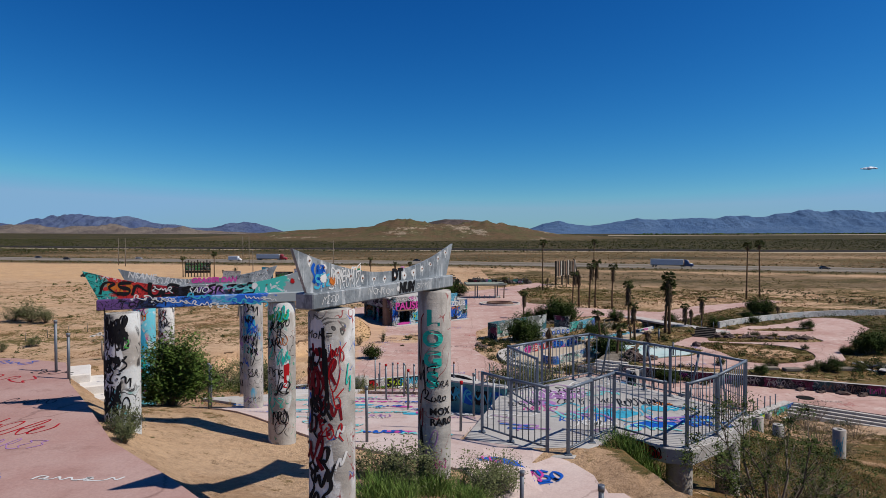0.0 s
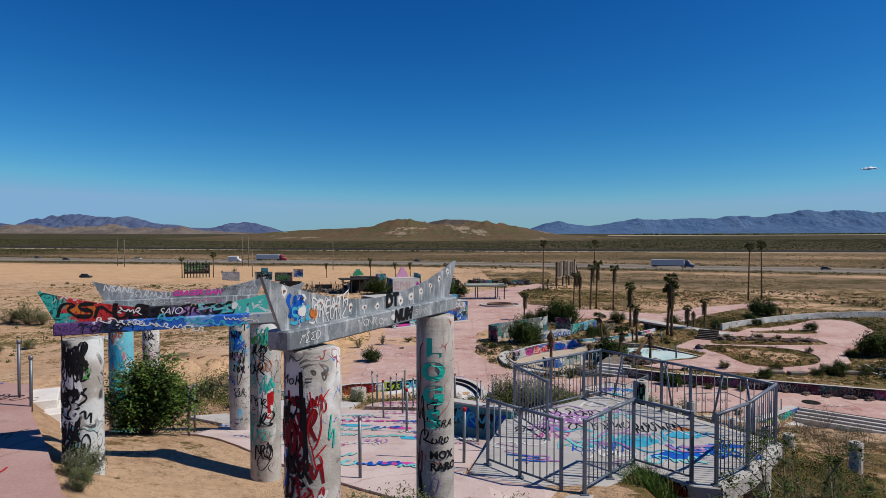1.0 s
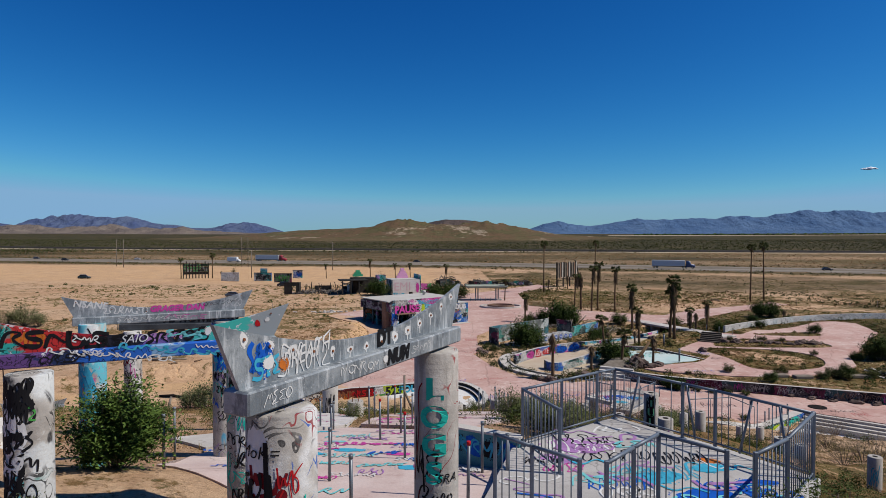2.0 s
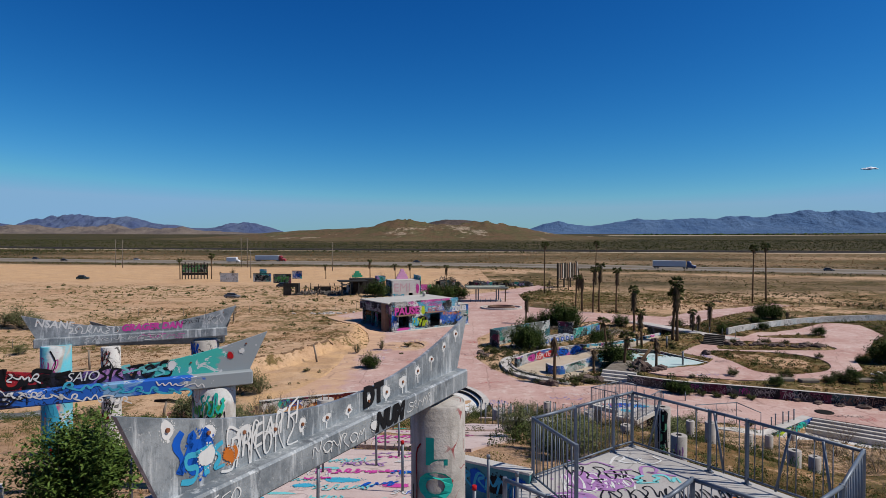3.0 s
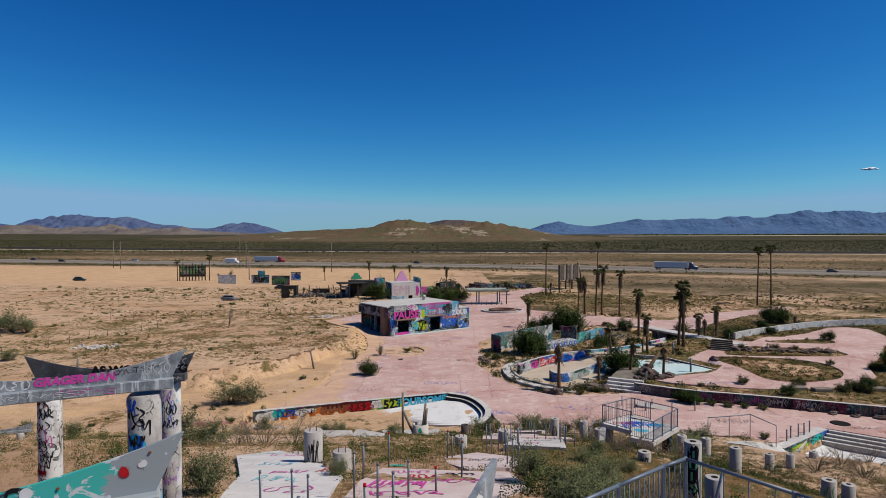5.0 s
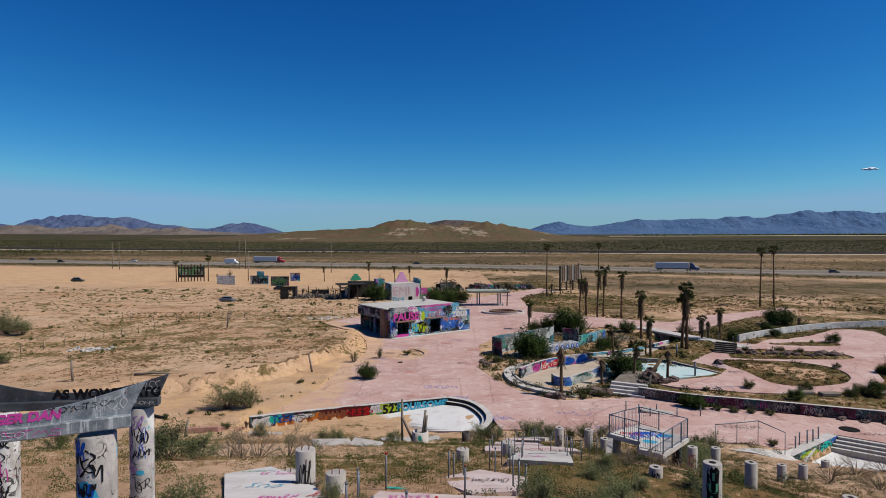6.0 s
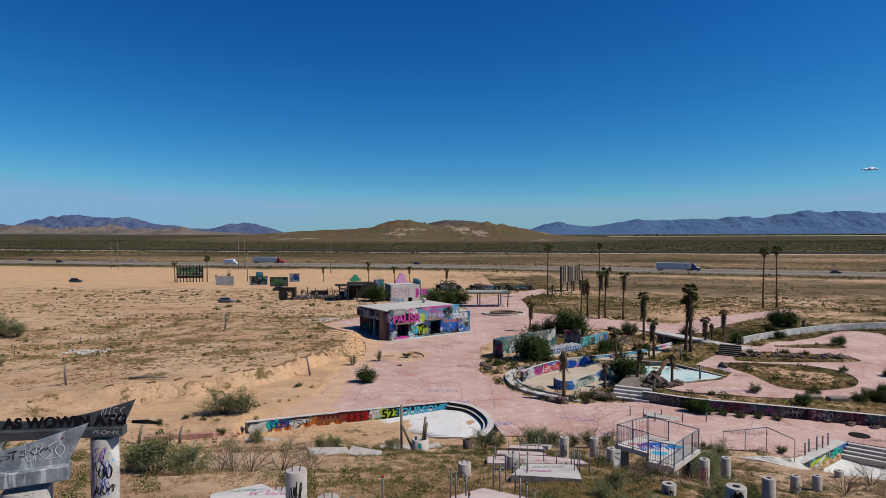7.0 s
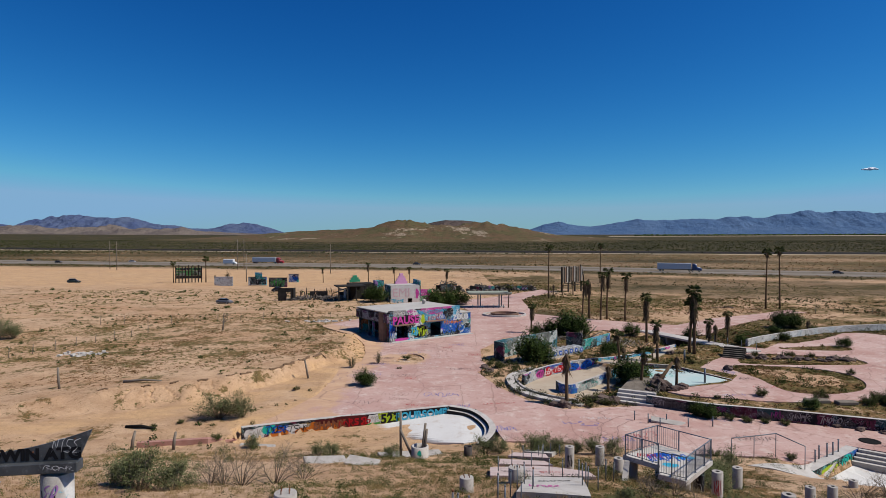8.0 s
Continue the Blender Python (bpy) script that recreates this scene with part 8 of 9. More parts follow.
tag(front, PAINT_SKY, house, 9.0, 4.7, 6.0, 0.6, 710, 10, 0.09, 0.12)
tag(front, PAINT_WHITE, house, 3.0, 4.75, 4.0, 0.5, 711, 8, 0.06, 0.12)
tag(front, PAINT_BLUE, house, 0.7, 2.2, 1.1, 3.0, 712, 6, 0.06, 0.02)
tag(front, PAINT_WHITE, house, 0.8, 1.2, 1.1, 2.0, 713, 6, 0.05, 0.02)
# the hinge between plain and building: porch slab
tagged(part("porch_slab", sheet([(-8.6, 111.2), (5.4, 121.5), (4.8, 122.6), (-9.2, 112.3)], lift=0.12, cell=3), PALE), "pale concrete kerb before the building", "kerb", kind="structure")

# ---- second building and its ruins ----
hall = empty("painted_hall", to_world((-14.4, 172.0, 0), 20), "white and pink painted block building with low towers", "building")
LIMEWASH = stained("dirty_limewash", (0.50, 0.46, 0.46), (0.58, 0.55, 0.54), (0.36, 0.31, 0.30), 0.5)
put("front_wall", wall_with_holes(8.6, 4.6, 0.3, [(5.0, 6.2, 0.0, 1.2)]), LIMEWASH, hall, pose(0, 0, 0))
put("side_wall", wall_with_holes(6.0, 4.6, 0.3, []), WALL_F, hall, pose(0.0, 6.0, 0, 0, 0, -90))
put("roof", box(4.3, 3.0, 0, 8.6, 6.0, 0.25), ROOFING, hall, pose(0, 0.1, 4.55))
put("back_wall", wall_with_holes(8.6, 4.6, 0.3, []), SOOT_SHADE, hall, pose(8.6, 6.0, 0, 0, 0, 180))
put("end_wall", wall_with_holes(6.0, 6.0, 0.3, []), WALL_B, hall, pose(8.6, 0.0, 0, 0, 0, 90))
bm = bmesh.new()
for k in range(4):
    add_box(bm, 0, 0, 0.7 * k, 3.4 - 0.8 * k, 0.6, 0.75)
put("stepped_gable", bm, plain("pink_wall_paint", (0.62, 0.30, 0.48)), hall, pose(4.6, 5.2, 4.8), "pink stepped gable")
bm = bmesh.new()
for k in range(3):
    add_box(bm, 0, 0, 0.6 * k, 3.0 - 0.9 * k, 0.6, 0.65)
put("stepped_gable", bm, plain("green_wall_paint", (0.05, 0.30, 0.16)), hall, pose(-6.4, 15.0, 4.9), "green stepped gable")
put("rear_wing", box(0, 0, 0, 7.0, 5.0, 4.6), SOOT_SHADE, hall, pose(-5.0, 14.0, 0))
put("corner_tower", box(0, 0, 0, 2.6, 2.2, 5.6, 0.05), WALL_E, hall, pose(-0.8, 9.4, 0))
put("mural_wall", box(0, 0, 0, 3.4, 0.4, 3.2), spray("mural_paint", (0.35, 0.2, 0.4), [(0.45, 0.10, 0.40), ORANGE_, (0.10, 0.35, 0.10), PINK_], 0.35, 0.6, 11), hall, pose(11.2, 3.5, 0))
put("dark_carport", box(0, 0, 0, 8.0, 5.0, 0.3), SOOT_SHADE, hall, pose(-9.0, 9.0, 4.2))
for k in range(4):
    put("carport_post", box(0, 0, 0, 0.3, 0.3, 4.2), SOOT_SHADE, hall, pose(-12.5 + 2.4 * k, 6.8, 0))
face = flat_surface((0, -0.0, 0), (1, 0, 0), (0, 0, 1))
paint_word("painted_word", face, plain("pale_pink_paint", (0.54, 0.37, 0.40)), hall, "EMI", 3.1, 2.7, 3.3, lift=0.03)
blot(face, PAINT_PINK, hall, 7.6, 2.4, 1.2, 2.6, 720, 0.02)
tag(face, PAINT_SKY, hall, 2.0, 0.6, 3.4, 1.0, 721, 4, 0.14, 0.03)

ruin = empty("burnt_ruin", to_world((-46.0, 178.0, 0), 4), "burnt roofless building with charred rubble", "ruin")
put("standing_wall", wall_with_holes(4.2, 3.6, 0.3, [(2.2, 3.4, 0, 2.4)]), SOOT_SHADE, ruin, pose(0, 0, 0))
put("standing_wall", wall_with_holes(3.6, 3.4, 0.3, []), SOOT_SHADE, ruin, pose(4.2, 0, 0, 0, 0, 90))
put("standing_wall", wall_with_holes(5.0, 2.2, 0.3, [(1.0, 2.0, 0, 1.8)]), SOOT_SHADE, ruin, pose(8.0, 5.0, 0))
CHAR = flecked("charred_rubble", (0.02, 0.019, 0.018), (0.16, 0.14, 0.125))
rnd = random.Random(77)
for i in range(46):
    x, y = rnd.uniform(4.5, 19), rnd.uniform(-1.0, 5)
    L = rnd.uniform(0.8, 3.0)
    put("charred_beam", box(0, 0, 0, L, 0.22, 0.22), CHAR, ruin, pose(x, y, rnd.uniform(0.2, 1.1), rnd.uniform(-25, 25), rnd.uniform(-28, 28), rnd.uniform(0, 180)))
bm = bmesh.new()
for i in range(240):
    x, y = rnd.uniform(3.5, 19.5), rnd.uniform(-1.8, 6)
    s = rnd.uniform(0.15, 0.6)
    bmesh.ops.create_icosphere(bm, subdivisions=1, radius=s, matrix=pose(x, y, s * 0.3 + 0.7 * max(0, 1 - abs(y - 2) / 4), rnd.uniform(0, 90), rnd.uniform(0, 90), 0) @ Matrix.Diagonal((1, 0.7, 0.6, 1)))
tagged(part("rubble", bm, CHAR, ruin), kind="stuff")
for k in range(22):
    h = rnd.uniform(1.2, 3.6)
    put("charred_post", box(0, 0, 0, 0.18, 0.18, h), SOOT_SHADE, ruin, pose(rnd.uniform(0, 19), rnd.uniform(0, 5.5), 0, rnd.uniform(-14, 14), rnd.uniform(-14, 14), 0))
put("white_statue_stump", turned([(0.5, 0), (0.6, 0.8), (0.4, 1.6), (0.5, 2.2), (0.15, 2.9)], 10), WALL_D, ruin, pose(18.4, 1.0, 0))

# burnt wrecks and half-fallen sheds behind the canopy
for q, (x, y, w, d, h) in enumerate(((-2.5, 205, 8, 5, 3.1), (8.5, 206, 10, 4, 2.2), (20.5, 210, 9, 3, 1.6), (-30.0, 184, 7, 4, 3.2), (-22.5, 186, 6, 4, 2.6))):
    r = random.Random(140 + q)
    ob = empty("ruined_shed", (x, y, 0), "low burnt shed fallen into dark debris", "shed", "ruined sheds")
    for k in range(5):
        px = w * k / 5
        part("broken_wall", wall_along([(px, r.uniform(0, 0.4)), (px + w / 5 - 0.1, r.uniform(0, 0.4))], lambda u, v, a=r.uniform(0.6, 1.0) * h, e=r.uniform(-0.5, 0.5): a + e * (u % 1.0), -0.1, 0.25), (SOOT_SHADE, WALL_C, WALL_F, WALL_E, SOOT_SHADE)[k], ob)
    for k in range(22):
        part("charred_beam", box(0, 0, 0, r.uniform(1.0, 3.4), 0.2, 0.2), CHAR, ob).matrix_basis = pose(r.uniform(0, w), r.uniform(0.2, d), r.uniform(0.2, h), r.uniform(-30, 30), r.uniform(-35, 35), r.uniform(0, 180))
    bm = bmesh.new()
    for k in range(70):
        e = r.uniform(0.2, 0.8)
        bmesh.ops.create_icosphere(bm, subdivisions=1, radius=e, matrix=pose(r.uniform(-1, w + 1), r.uniform(-1.2, d), 0.3 * e + r.uniform(0, 0.5), r.uniform(0, 90), r.uniform(0, 90)) @ Matrix.Diagonal((1, 0.7, 0.5, 1)))
    tagged(part("rubble", bm, CHAR, ob), kind="stuff")
    part("fallen_roof", box(0, 0, 0, w * 0.7, d * 0.8, 0.12), SOOT_SHADE, ob).matrix_basis = pose(w * 0.5, d * 0.5, h * 0.62, 9, r.uniform(-9, 9), r.uniform(-8, 8))

# fuel canopy
can = empty("fuel_canopy", to_world((11.4, 163.5, 0), 4), "derelict canopy with a thick flat roof on posts", "canopy")
bm = bmesh.new()
add_box(bm, 0, 0, 3.55, 11.0, 4.6, 0.42, 0.05)
add_box(bm, 0, 0, 3.35, 10.2, 3.8, 0.22)
part("canopy_roof", bm, stained("canopy_paint", (0.24, 0.27, 0.22), (0.30, 0.32, 0.27), (0.15, 0.16, 0.13), 0.3), can)
for x in (-2.8, -2.2, 2.6, 3.2):
    part("canopy_post", box(x, 0, 0, 0.28, 0.28, 3.4), POST, can)
for x in (-2.5, 2.9):
    part("pump_island", box(x, 0, 0, 2.4, 1.4, 0.3, 0.05), PALE, can)
for i in range(7):
    part("bollard", tube([(-4.5 + 1.3 * i, -2.6, 0), (-4.5 + 1.3 * i, -2.6, 1.0)], 0.09, 8), POST, can)
for r, z0, nm in ((3.8, 0.4, "outer"), (2.4, 0.6, "inner")):
    line = [(13.8 + r * 1.25 * math.cos(a), 148.0 + r * math.sin(a)) for a in np.linspace(0, 2 * math.pi, 33)]
    tagged(part("fountain_rim", wall_along(line, z0, -0.1, 0.4), PALE if nm == "outer" else BROWN), "round concrete rim of a dry fountain", "fountain rim", "fountain rims")

# block walls by the channel
bl = empty("block_wall", (0, 0, 0), "grey block wall with blue and white graffiti", "wall")
part("blocks", wall_along([(7.4, 98.9), (8.7, 100.4), (18.4, 109.0)], 2.6, -0.2, 0.3), WALL_F, bl)
part("return_wall", wall_along([(7.4, 98.9), (8.6, 97.4)], 2.6, -0.2, 0.3), WALL_C, bl)
part("end_pier", wall_along([(19.6, 106.8), (21.8, 105.4)], 2.7, 0.0, 0.3), WALL_C, bl)
part("low_wall", wall_along([(21.8, 105.6), (25.0, 109.0), (28.0, 112.5)], 1.6, 0.0, 0.3), WALL_B, bl)
tagged(part("courtyard_floor", sheet([(9.0, 98.0), (18.5, 107.0), (21.0, 103.4), (13.0, 96.2)], lift=0.06, cell=2.5), PALE), "pale concrete court below the block wall", "pavement", kind="structure")
# bold colour fields on the channel's far wall
for i, ((ax, ay), (bx, by)) in enumerate(zip(river_far[2:-2:2], river_far[4::2])):
    dd = Vector((bx - ax, by - ay, 0))
    nn = Vector((dd.y, -dd.x, 0)).normalized() * 0.178
    face = flat_surface((ax + nn.x, ay + nn.y, 0), dd, (0, 0, 1))
    r = random.Random(1500 + i)
    blot(face, (PAINT_PINK, PAINT_RED, PAINT_RED, PAINT_BLUE, PAINT_BLUE, PAINT_LIME, PAINT_BLACK, PAINT_ORANGE, PAINT_ORANGE, PAINT_SKY, PAINT_SKY, PAINT_LILAC)[i % 12], bpy.data.objects["river_wall"], dd.length / 2, 0.65, dd.length * 0.95, 1.15, 1500 + i, 0.012)
    tag(face, r.choice((PAINT_WHITE, PAINT_BLACK)), bpy.data.objects["river_wall"], dd.length / 2, 0.65, dd.length * 0.8, 0.8, 1530 + i, 3, 0.07, 0.02)
# painted pipes in the court
for i in range(7):
    x, y = 15.0 + 0.95 * i, 99.6 + 0.75 * i
    ob = empty("drum", pose(x, y, at_ground(x, y) + 0.62, 90, 0, 35), "blue and white painted drum on its side", "drum", "painted drums")
    part("shell", turned([(0.50, -0.9), (0.54, -0.85), (0.54, 0.85), (0.50, 0.9)], 18), WALL_D, ob)
    part("drum_end", turned([(0.34, 0.9), (0.34, 0.93)], 14), PAINT_BLUE, ob)
    part("drum_hub", turned([(0.16, 0.93), (0.16, 0.95)], 12), PAINT_WHITE, ob)
rnd = random.Random(12)
for label, n, (x0, x1, y0, y1), base, reach, lift, r in (("heap of broken grey timber", 70, (19, 26, 113, 124), 0.2, 3.0, (0.3, 1.8), 0.09), ("heap of dry broken sticks", 40, (25, 31, 103, 108), 0.9, 2.0, (1.0, 1.9), 0.05)):
    heap = empty("timber_heap", (0, 0, 0), label, "debris")
    for i in range(n):
        x, y = rnd.uniform(x0, x1), rnd.uniform(y0, y1)
        part("timber", tube([(x, y, base - 0.15), (x + rnd.uniform(-reach, reach), y + rnd.uniform(-reach, reach), rnd.uniform(*lift))], r, 5), WOOD, heap)

# ---- stairs with a boarded landing ----
st = empty("park_stairs", to_world((20.2, 74.2, 0), -28), "concrete stairs with a boarded landing", "stairs")
for k in range(4):
    part("stair_tread", box(0, 0.55 * k + 0.3, 0, 4.0, 0.62, 0.28 * (k + 1), 0.02), PALE, st)
for k in range(14):
    b = part("board", box(0, 2.55 + 0.47 * k, 1.06, 3.6, 0.42, 0.07), WOOD, st)
for sx in (-1.85, 1.85):
    part("landing_side", box(sx, 5.5, -0.1, 0.12, 6.6, 1.15), WOOD, st)
for k in range(9):
    part("slat", box(2.1, 2.4 + 0.55 * k, 0, 0.09, 0.09, 1.9 + 0.2 * (k % 2)), WOOD, st)
for k in range(3):
    part("rail", tube([(2.1, 2.4, 1.2 + 0.3 * k), (2.1, 6.8, 1.2 + 0.3 * k)], 0.04, 5), WOOD, st)

# ---- steps on the terrace and footbridge ----
CREOSOTE_WOOD = stained("old_sleeper_wood", (0.055, 0.045, 0.038), (0.10, 0.085, 0.07), (0.03, 0.025, 0.022), 1.2)
st = empty("terrace_steps", to_world((40.6, 94.6, 0.9), -30), "dark timber steps on the terrace", "stairs")
for k in range(6):
    part("stair_tread", box(0, 0.5 * k, 0, 2.9, 0.5, 0.2 * (k + 1), 0.02), CREOSOTE_WOOD, st)
br = empty("footbridge", pose(41.85, 111.8, 0.39, 0, -2.2, -74.6), "long flat concrete footbridge over the dark channel", "bridge")
part("bridge_deck", box(0, 0, -0.05, 27.6, 2.6, 0.34, 0.04), PALE, br)
for sx in (-5.8, 0.4, 6.4):
    part("bridge_pier", box(sx, 0.1, -2.2, 0.5, 2.2, 2.15), CONCRETE, br)
# wall added below the deck; the passage's shade is put into its near-black colour
part("back_wall", box(0.3, 1.0, -2.2, 12.4, 0.4, 2.15), SOOT_SHADE, br)
part("painted_cheek", box(9.2, -1.0, -1.6, 5.0, 0.3, 1.5), WALL_C, br)
for sx in (4.0, 7.0, 10.0, 13.0):
    part("rail_post", tube([(sx, 1.15, 0.28), (sx, 1.15, 1.35)], 0.045, 6), POST, br)

# ---- rocks ----
def rock(seed, label):
    rnd = random.Random(seed)
    bm = bmesh.new()
    bmesh.ops.create_icosphere(bm, subdivisions=3, radius=0.5)
    for v in bm.verts:
        n = v.co.normalized()
        v.co *= 1 + 0.45 * noise.noise(n * 1.6 + Vector((seed, 0, 0))) + 0.18 * noise.noise(n * 4.2 + Vector((0, seed, 0)))
        v.co.z *= 0.72
    ob = part("rock", bm, ROCK)
    return tagged(ob, label, "rock", "rocks")


def set_rocks(proto, spots, seed):
    rnd = random.Random(seed)
    for i, (x, y, s) in enumerate(spots):
        m = pose(x, y, at_ground(x, y) + 0.12 * s, rnd.uniform(-15, 15), rnd.uniform(-15, 15), rnd.uniform(0, 360)) @ Matrix.Diagonal((s * rnd.uniform(0.8, 1.5), s * rnd.uniform(0.7, 1.1), s * rnd.uniform(0.7, 1.2), 1))
        if i == 0:
            first = m
        else:
            copy_thing(proto, m)
    proto.matrix_basis = first


rnd = random.Random(5)
row = [(42.0 + 0.47 * i + rnd.uniform(-0.2, 0.2), 94.6 - 0.06 * i + rnd.uniform(-0.7, 0.7), rnd.uniform(0.55, 1.2)) for i in range(30)]
set_rocks(rock(1, "dark red-brown boulder in a row"), row, 1)
set_rocks(rock(2, "red-brown boulder beside the stairs"), [(24.4, 77.6, 2.4), (25.6, 77.0, 1.5), (26.9, 78.0, 1.2), (22.6, 76.2, 1.2), (17.0, 75.0, 1.4), (17.8, 76.2, 1.6), (18.4, 75.2, 1.3), (16.2, 75.6, 1.2), (11.9, 74.0, 1.0), (12.6, 73.4, 1.3), (6.0, 90.6, 1.3), (5.4, 92.4, 1.1), (8.4, 79.6, 0.9), (37.0, 66.6, 0.7), (38.6, 65.6, 0.9), (40.4, 64.8, 0.8), (42.2, 64.0, 1.0), (44.0, 63.4, 0.9), (36.4, 87.2, 1.4), (32.8, 97.6, 1.3), (26.0, 82.6, 1.6), (3.0, 17.6, 0.9), (2.6, 19.2, 0.8)], 2)
heap = empty("slab_heap", (0, 0, 0), "heap of broken pale concrete slabs", "debris")
for i in range(46):
    x, y = rnd.uniform(50.0, 54.5), rnd.uniform(69.6, 74.0)
    part("slab", box(0, 0, 0, rnd.uniform(0.4, 1.6), rnd.uniform(0.3, 0.9), 0.12, 0.02), PALE if i % 3 else SOOT_SHADE, heap).matrix_basis = pose(x, y, at_low(x, y) + rnd.uniform(-0.05, 0.4), rnd.uniform(-20, 20), rnd.uniform(-20, 20), rnd.uniform(0, 180))
for x, y, w in ((38.4, 71.9, 2.4), (41.0, 71.2, 2.0), (47.6, 71.4, 2.6)):
    ob = part("broken_table", box(0, 0, 0, w, 0.9, 0.35, 0.05), WOOD)
    ob.location = (x, y, at_ground(x, y))
    tagged(ob, "weathered broken timber bench on the terrace", "bench", "broken benches")
# loose concrete blocks by the first pool
for x, y, w, r in ((-16.4, 61.8, 3.0, 10), (-7.6, 47.0, 2.6, 20), (-5.2, 46.2, 2.0, -10), (-2.6, 54.4, 5.0, 25), (21.6, 68.0, 3.2, -20)):
    ob = part("concrete_slab", box(0, 0, 0, w, 1.2, 0.2, 0.03), CONCRETE)
    ob.matrix_world = pose(x, y, at_ground(x, y), 4, 6, r)
    tagged(ob, "broken pale concrete slab lying in the sand", "slab", "loose slabs")
# concrete sump with upright timbers
ob = empty("sump", (-1.9, 52.6, at_ground(-1.9, 52.6)), "round concrete sump with broken timbers", "sump")
part("ring", turned([(0.62, -0.3), (0.62, 0.85), (0.5, 0.87), (0.5, 0.5)], 20), PALE, ob)
blot(flat_surface((-0.5, -0.63, 0), (1, 0, 0), (0, 0, 1)), PAINT_TEAL, ob, 0.5, 0.5, 0.3, 0.5, 733, 0.012)
for x, y, h, l in ((-1.4, 0.4, 3.2, 0.0), (0.1, 0.2, 2.4, 0.3), (-0.5, 0, 2.0, -0.9), (0.3, 0.2, 2.0, 0.2)):
    part("timber", tube([(x, y, 0), (x + l, y, h)], 0.10, 6), WOOD, ob)
ob = part("oil_drum", turned([(0.3, 0), (0.3, 0.75), (0.26, 0.76), (0.26, 0.3)], 14), stained("burnt_drum", (0.05, 0.045, 0.045), (0.09, 0.08, 0.075), (0.12, 0.06, 0.04), 2.0))
ob.location = (1.6, 53.6, at_ground(1.6, 53.6))
tagged(ob, "dark burnt steel drum at the slope foot", "drum")
# pink kerb left of the first pool
BRICKISH = stained("dusty_pink_kerb", (0.34, 0.17, 0.14), (0.40, 0.23, 0.19), (0.24, 0.13, 0.11), 1.2)
tagged(part("kerb", wall_along([(-26.6, 61.4), (-21.0, 62.6), (-19.4, 65.0)], lambda x, y: at_low(x, y) + 0.35, -0.5, 0.5), BRICKISH), "low pink concrete kerb in the sand", "kerb", kind="structure")
# painted letters on the pool wall
d = Vector((13.6, 4.8, 0))
face = flat_surface((-13.2 + 0.08, 68.7 - 0.23, -1.05), d, (0, 0, 1))
side = flat_surface((-19.2 + 0.09, 66.2 - 0.21, -1.05), (6.0, 2.5, 0), (0, 0, 1))
MAROON = plain("maroon_spray", (0.075, 0.014, 0.014), 0.6)
for i, (m, u, v, w, h) in enumerate(((STRAW, -0.2, 0.5, 1.6, 0.9), (PAINT_ORANGE, 1.4, 0.55, 3.2, 1.1), (MAROON, 1.7, 0.9, 2.6, 0.5), (MAROON, 4.2, 0.6, 4.0, 1.25), (PAINT_WHITE, 6.5, 0.62, 1.7, 1.15), (PAINT_GREEN, 6.6, 0.15, 2.0, 0.4))):
    blot(face, m, pool_wall, u, v, w, h, 740 + i, 0.008 + 0.002 * i, boxy=0.85)
paint_word("painted_word", face, RUST, pool_wall, "SHANK", 1.8, 0.55, 0.95, fat=0.05, lift=0.036)
tag(face, PAINT_RED, pool_wall, 4.2, 0.6, 3.2, 0.8, 745, 6, 0.10, 0.036)
for i, (m, u, v, w, h) in enumerate(((PAINT_WHITE, 1.2, 0.55, 1.9, 1.1), (PAINT_TEAL, 2.5, 0.75, 1.2, 0.9), (PAINT_ORANGE, 3.5, 0.4, 1.9, 0.8), (PAINT_WHITE, 5.1, 0.5, 2.2, 0.9), (PAINT_ORANGE, 5.6, 0.3, 1.4, 0.5))):
    blot(side, m, pool_wall, u, v, w, h, 760 + i, 0.008 + 0.002 * i, boxy=0.85)
tag(side, PAINT_BLACK, pool_wall, 4.2, 0.6, 4.0, 0.8, 746, 8, 0.06, 0.036)
tag(side, PAINT_BLUE, pool_wall, 3.2, 0.7, 2.2, 0.8, 749, 4, 0.09, 0.036)
tag(side, CONCRETE, pool_wall, 1.2, 0.55, 1.4, 0.8, 756, 3, 0.04, 0.036)
tag(face, CONCRETE, pool_wall, 6.5, 0.65, 1.4, 0.8, 753, 3, 0.05, 0.036)
blot(face, PAINT_BLACK, pool_wall, 9.6, 0.85, 9.6, 0.8, 747, 0.010, boxy=0.85)
blot(face, PAINT_LIME, pool_wall, 7.9, 0.55, 2.3, 1.2, 746, 0.030, boxy=0.85)
paint_word("painted_word", face, PAINT_BLACK, pool_wall, "523", 7.9, 0.55, 1.3, fat=0.05, lift=0.045)
blot(face, PAINT_WHITE, pool_wall, 11.2, 0.35, 4.4, 0.8, 754, 0.024, boxy=0.85)
paint_word("painted_word", face, PAINT_SKY, pool_wall, "FOURSOME", 11.3, 0.62, 1.08, fat=0.045, lift=0.045)
tag(face, PAINT_SKY, pool_wall, 13.8, 0.8, 0.8, 0.6, 748, 4, 0.05, 0.036)
# yellow and teal on the second pool's wall
dv = Vector((uy.x, uy.y, 0))
face = flat_surface((*beside(0.22, 0), -1.1), -dv, (0, 0, 1))
blot(face, PAINT_LIME, side_wall, -5.6, 0.6, 3.2, 1.1, 750, 0.012)
blot(face, PAINT_TEAL, side_wall, -2.4, 0.6, 3.0, 1.1, 751, 0.012)
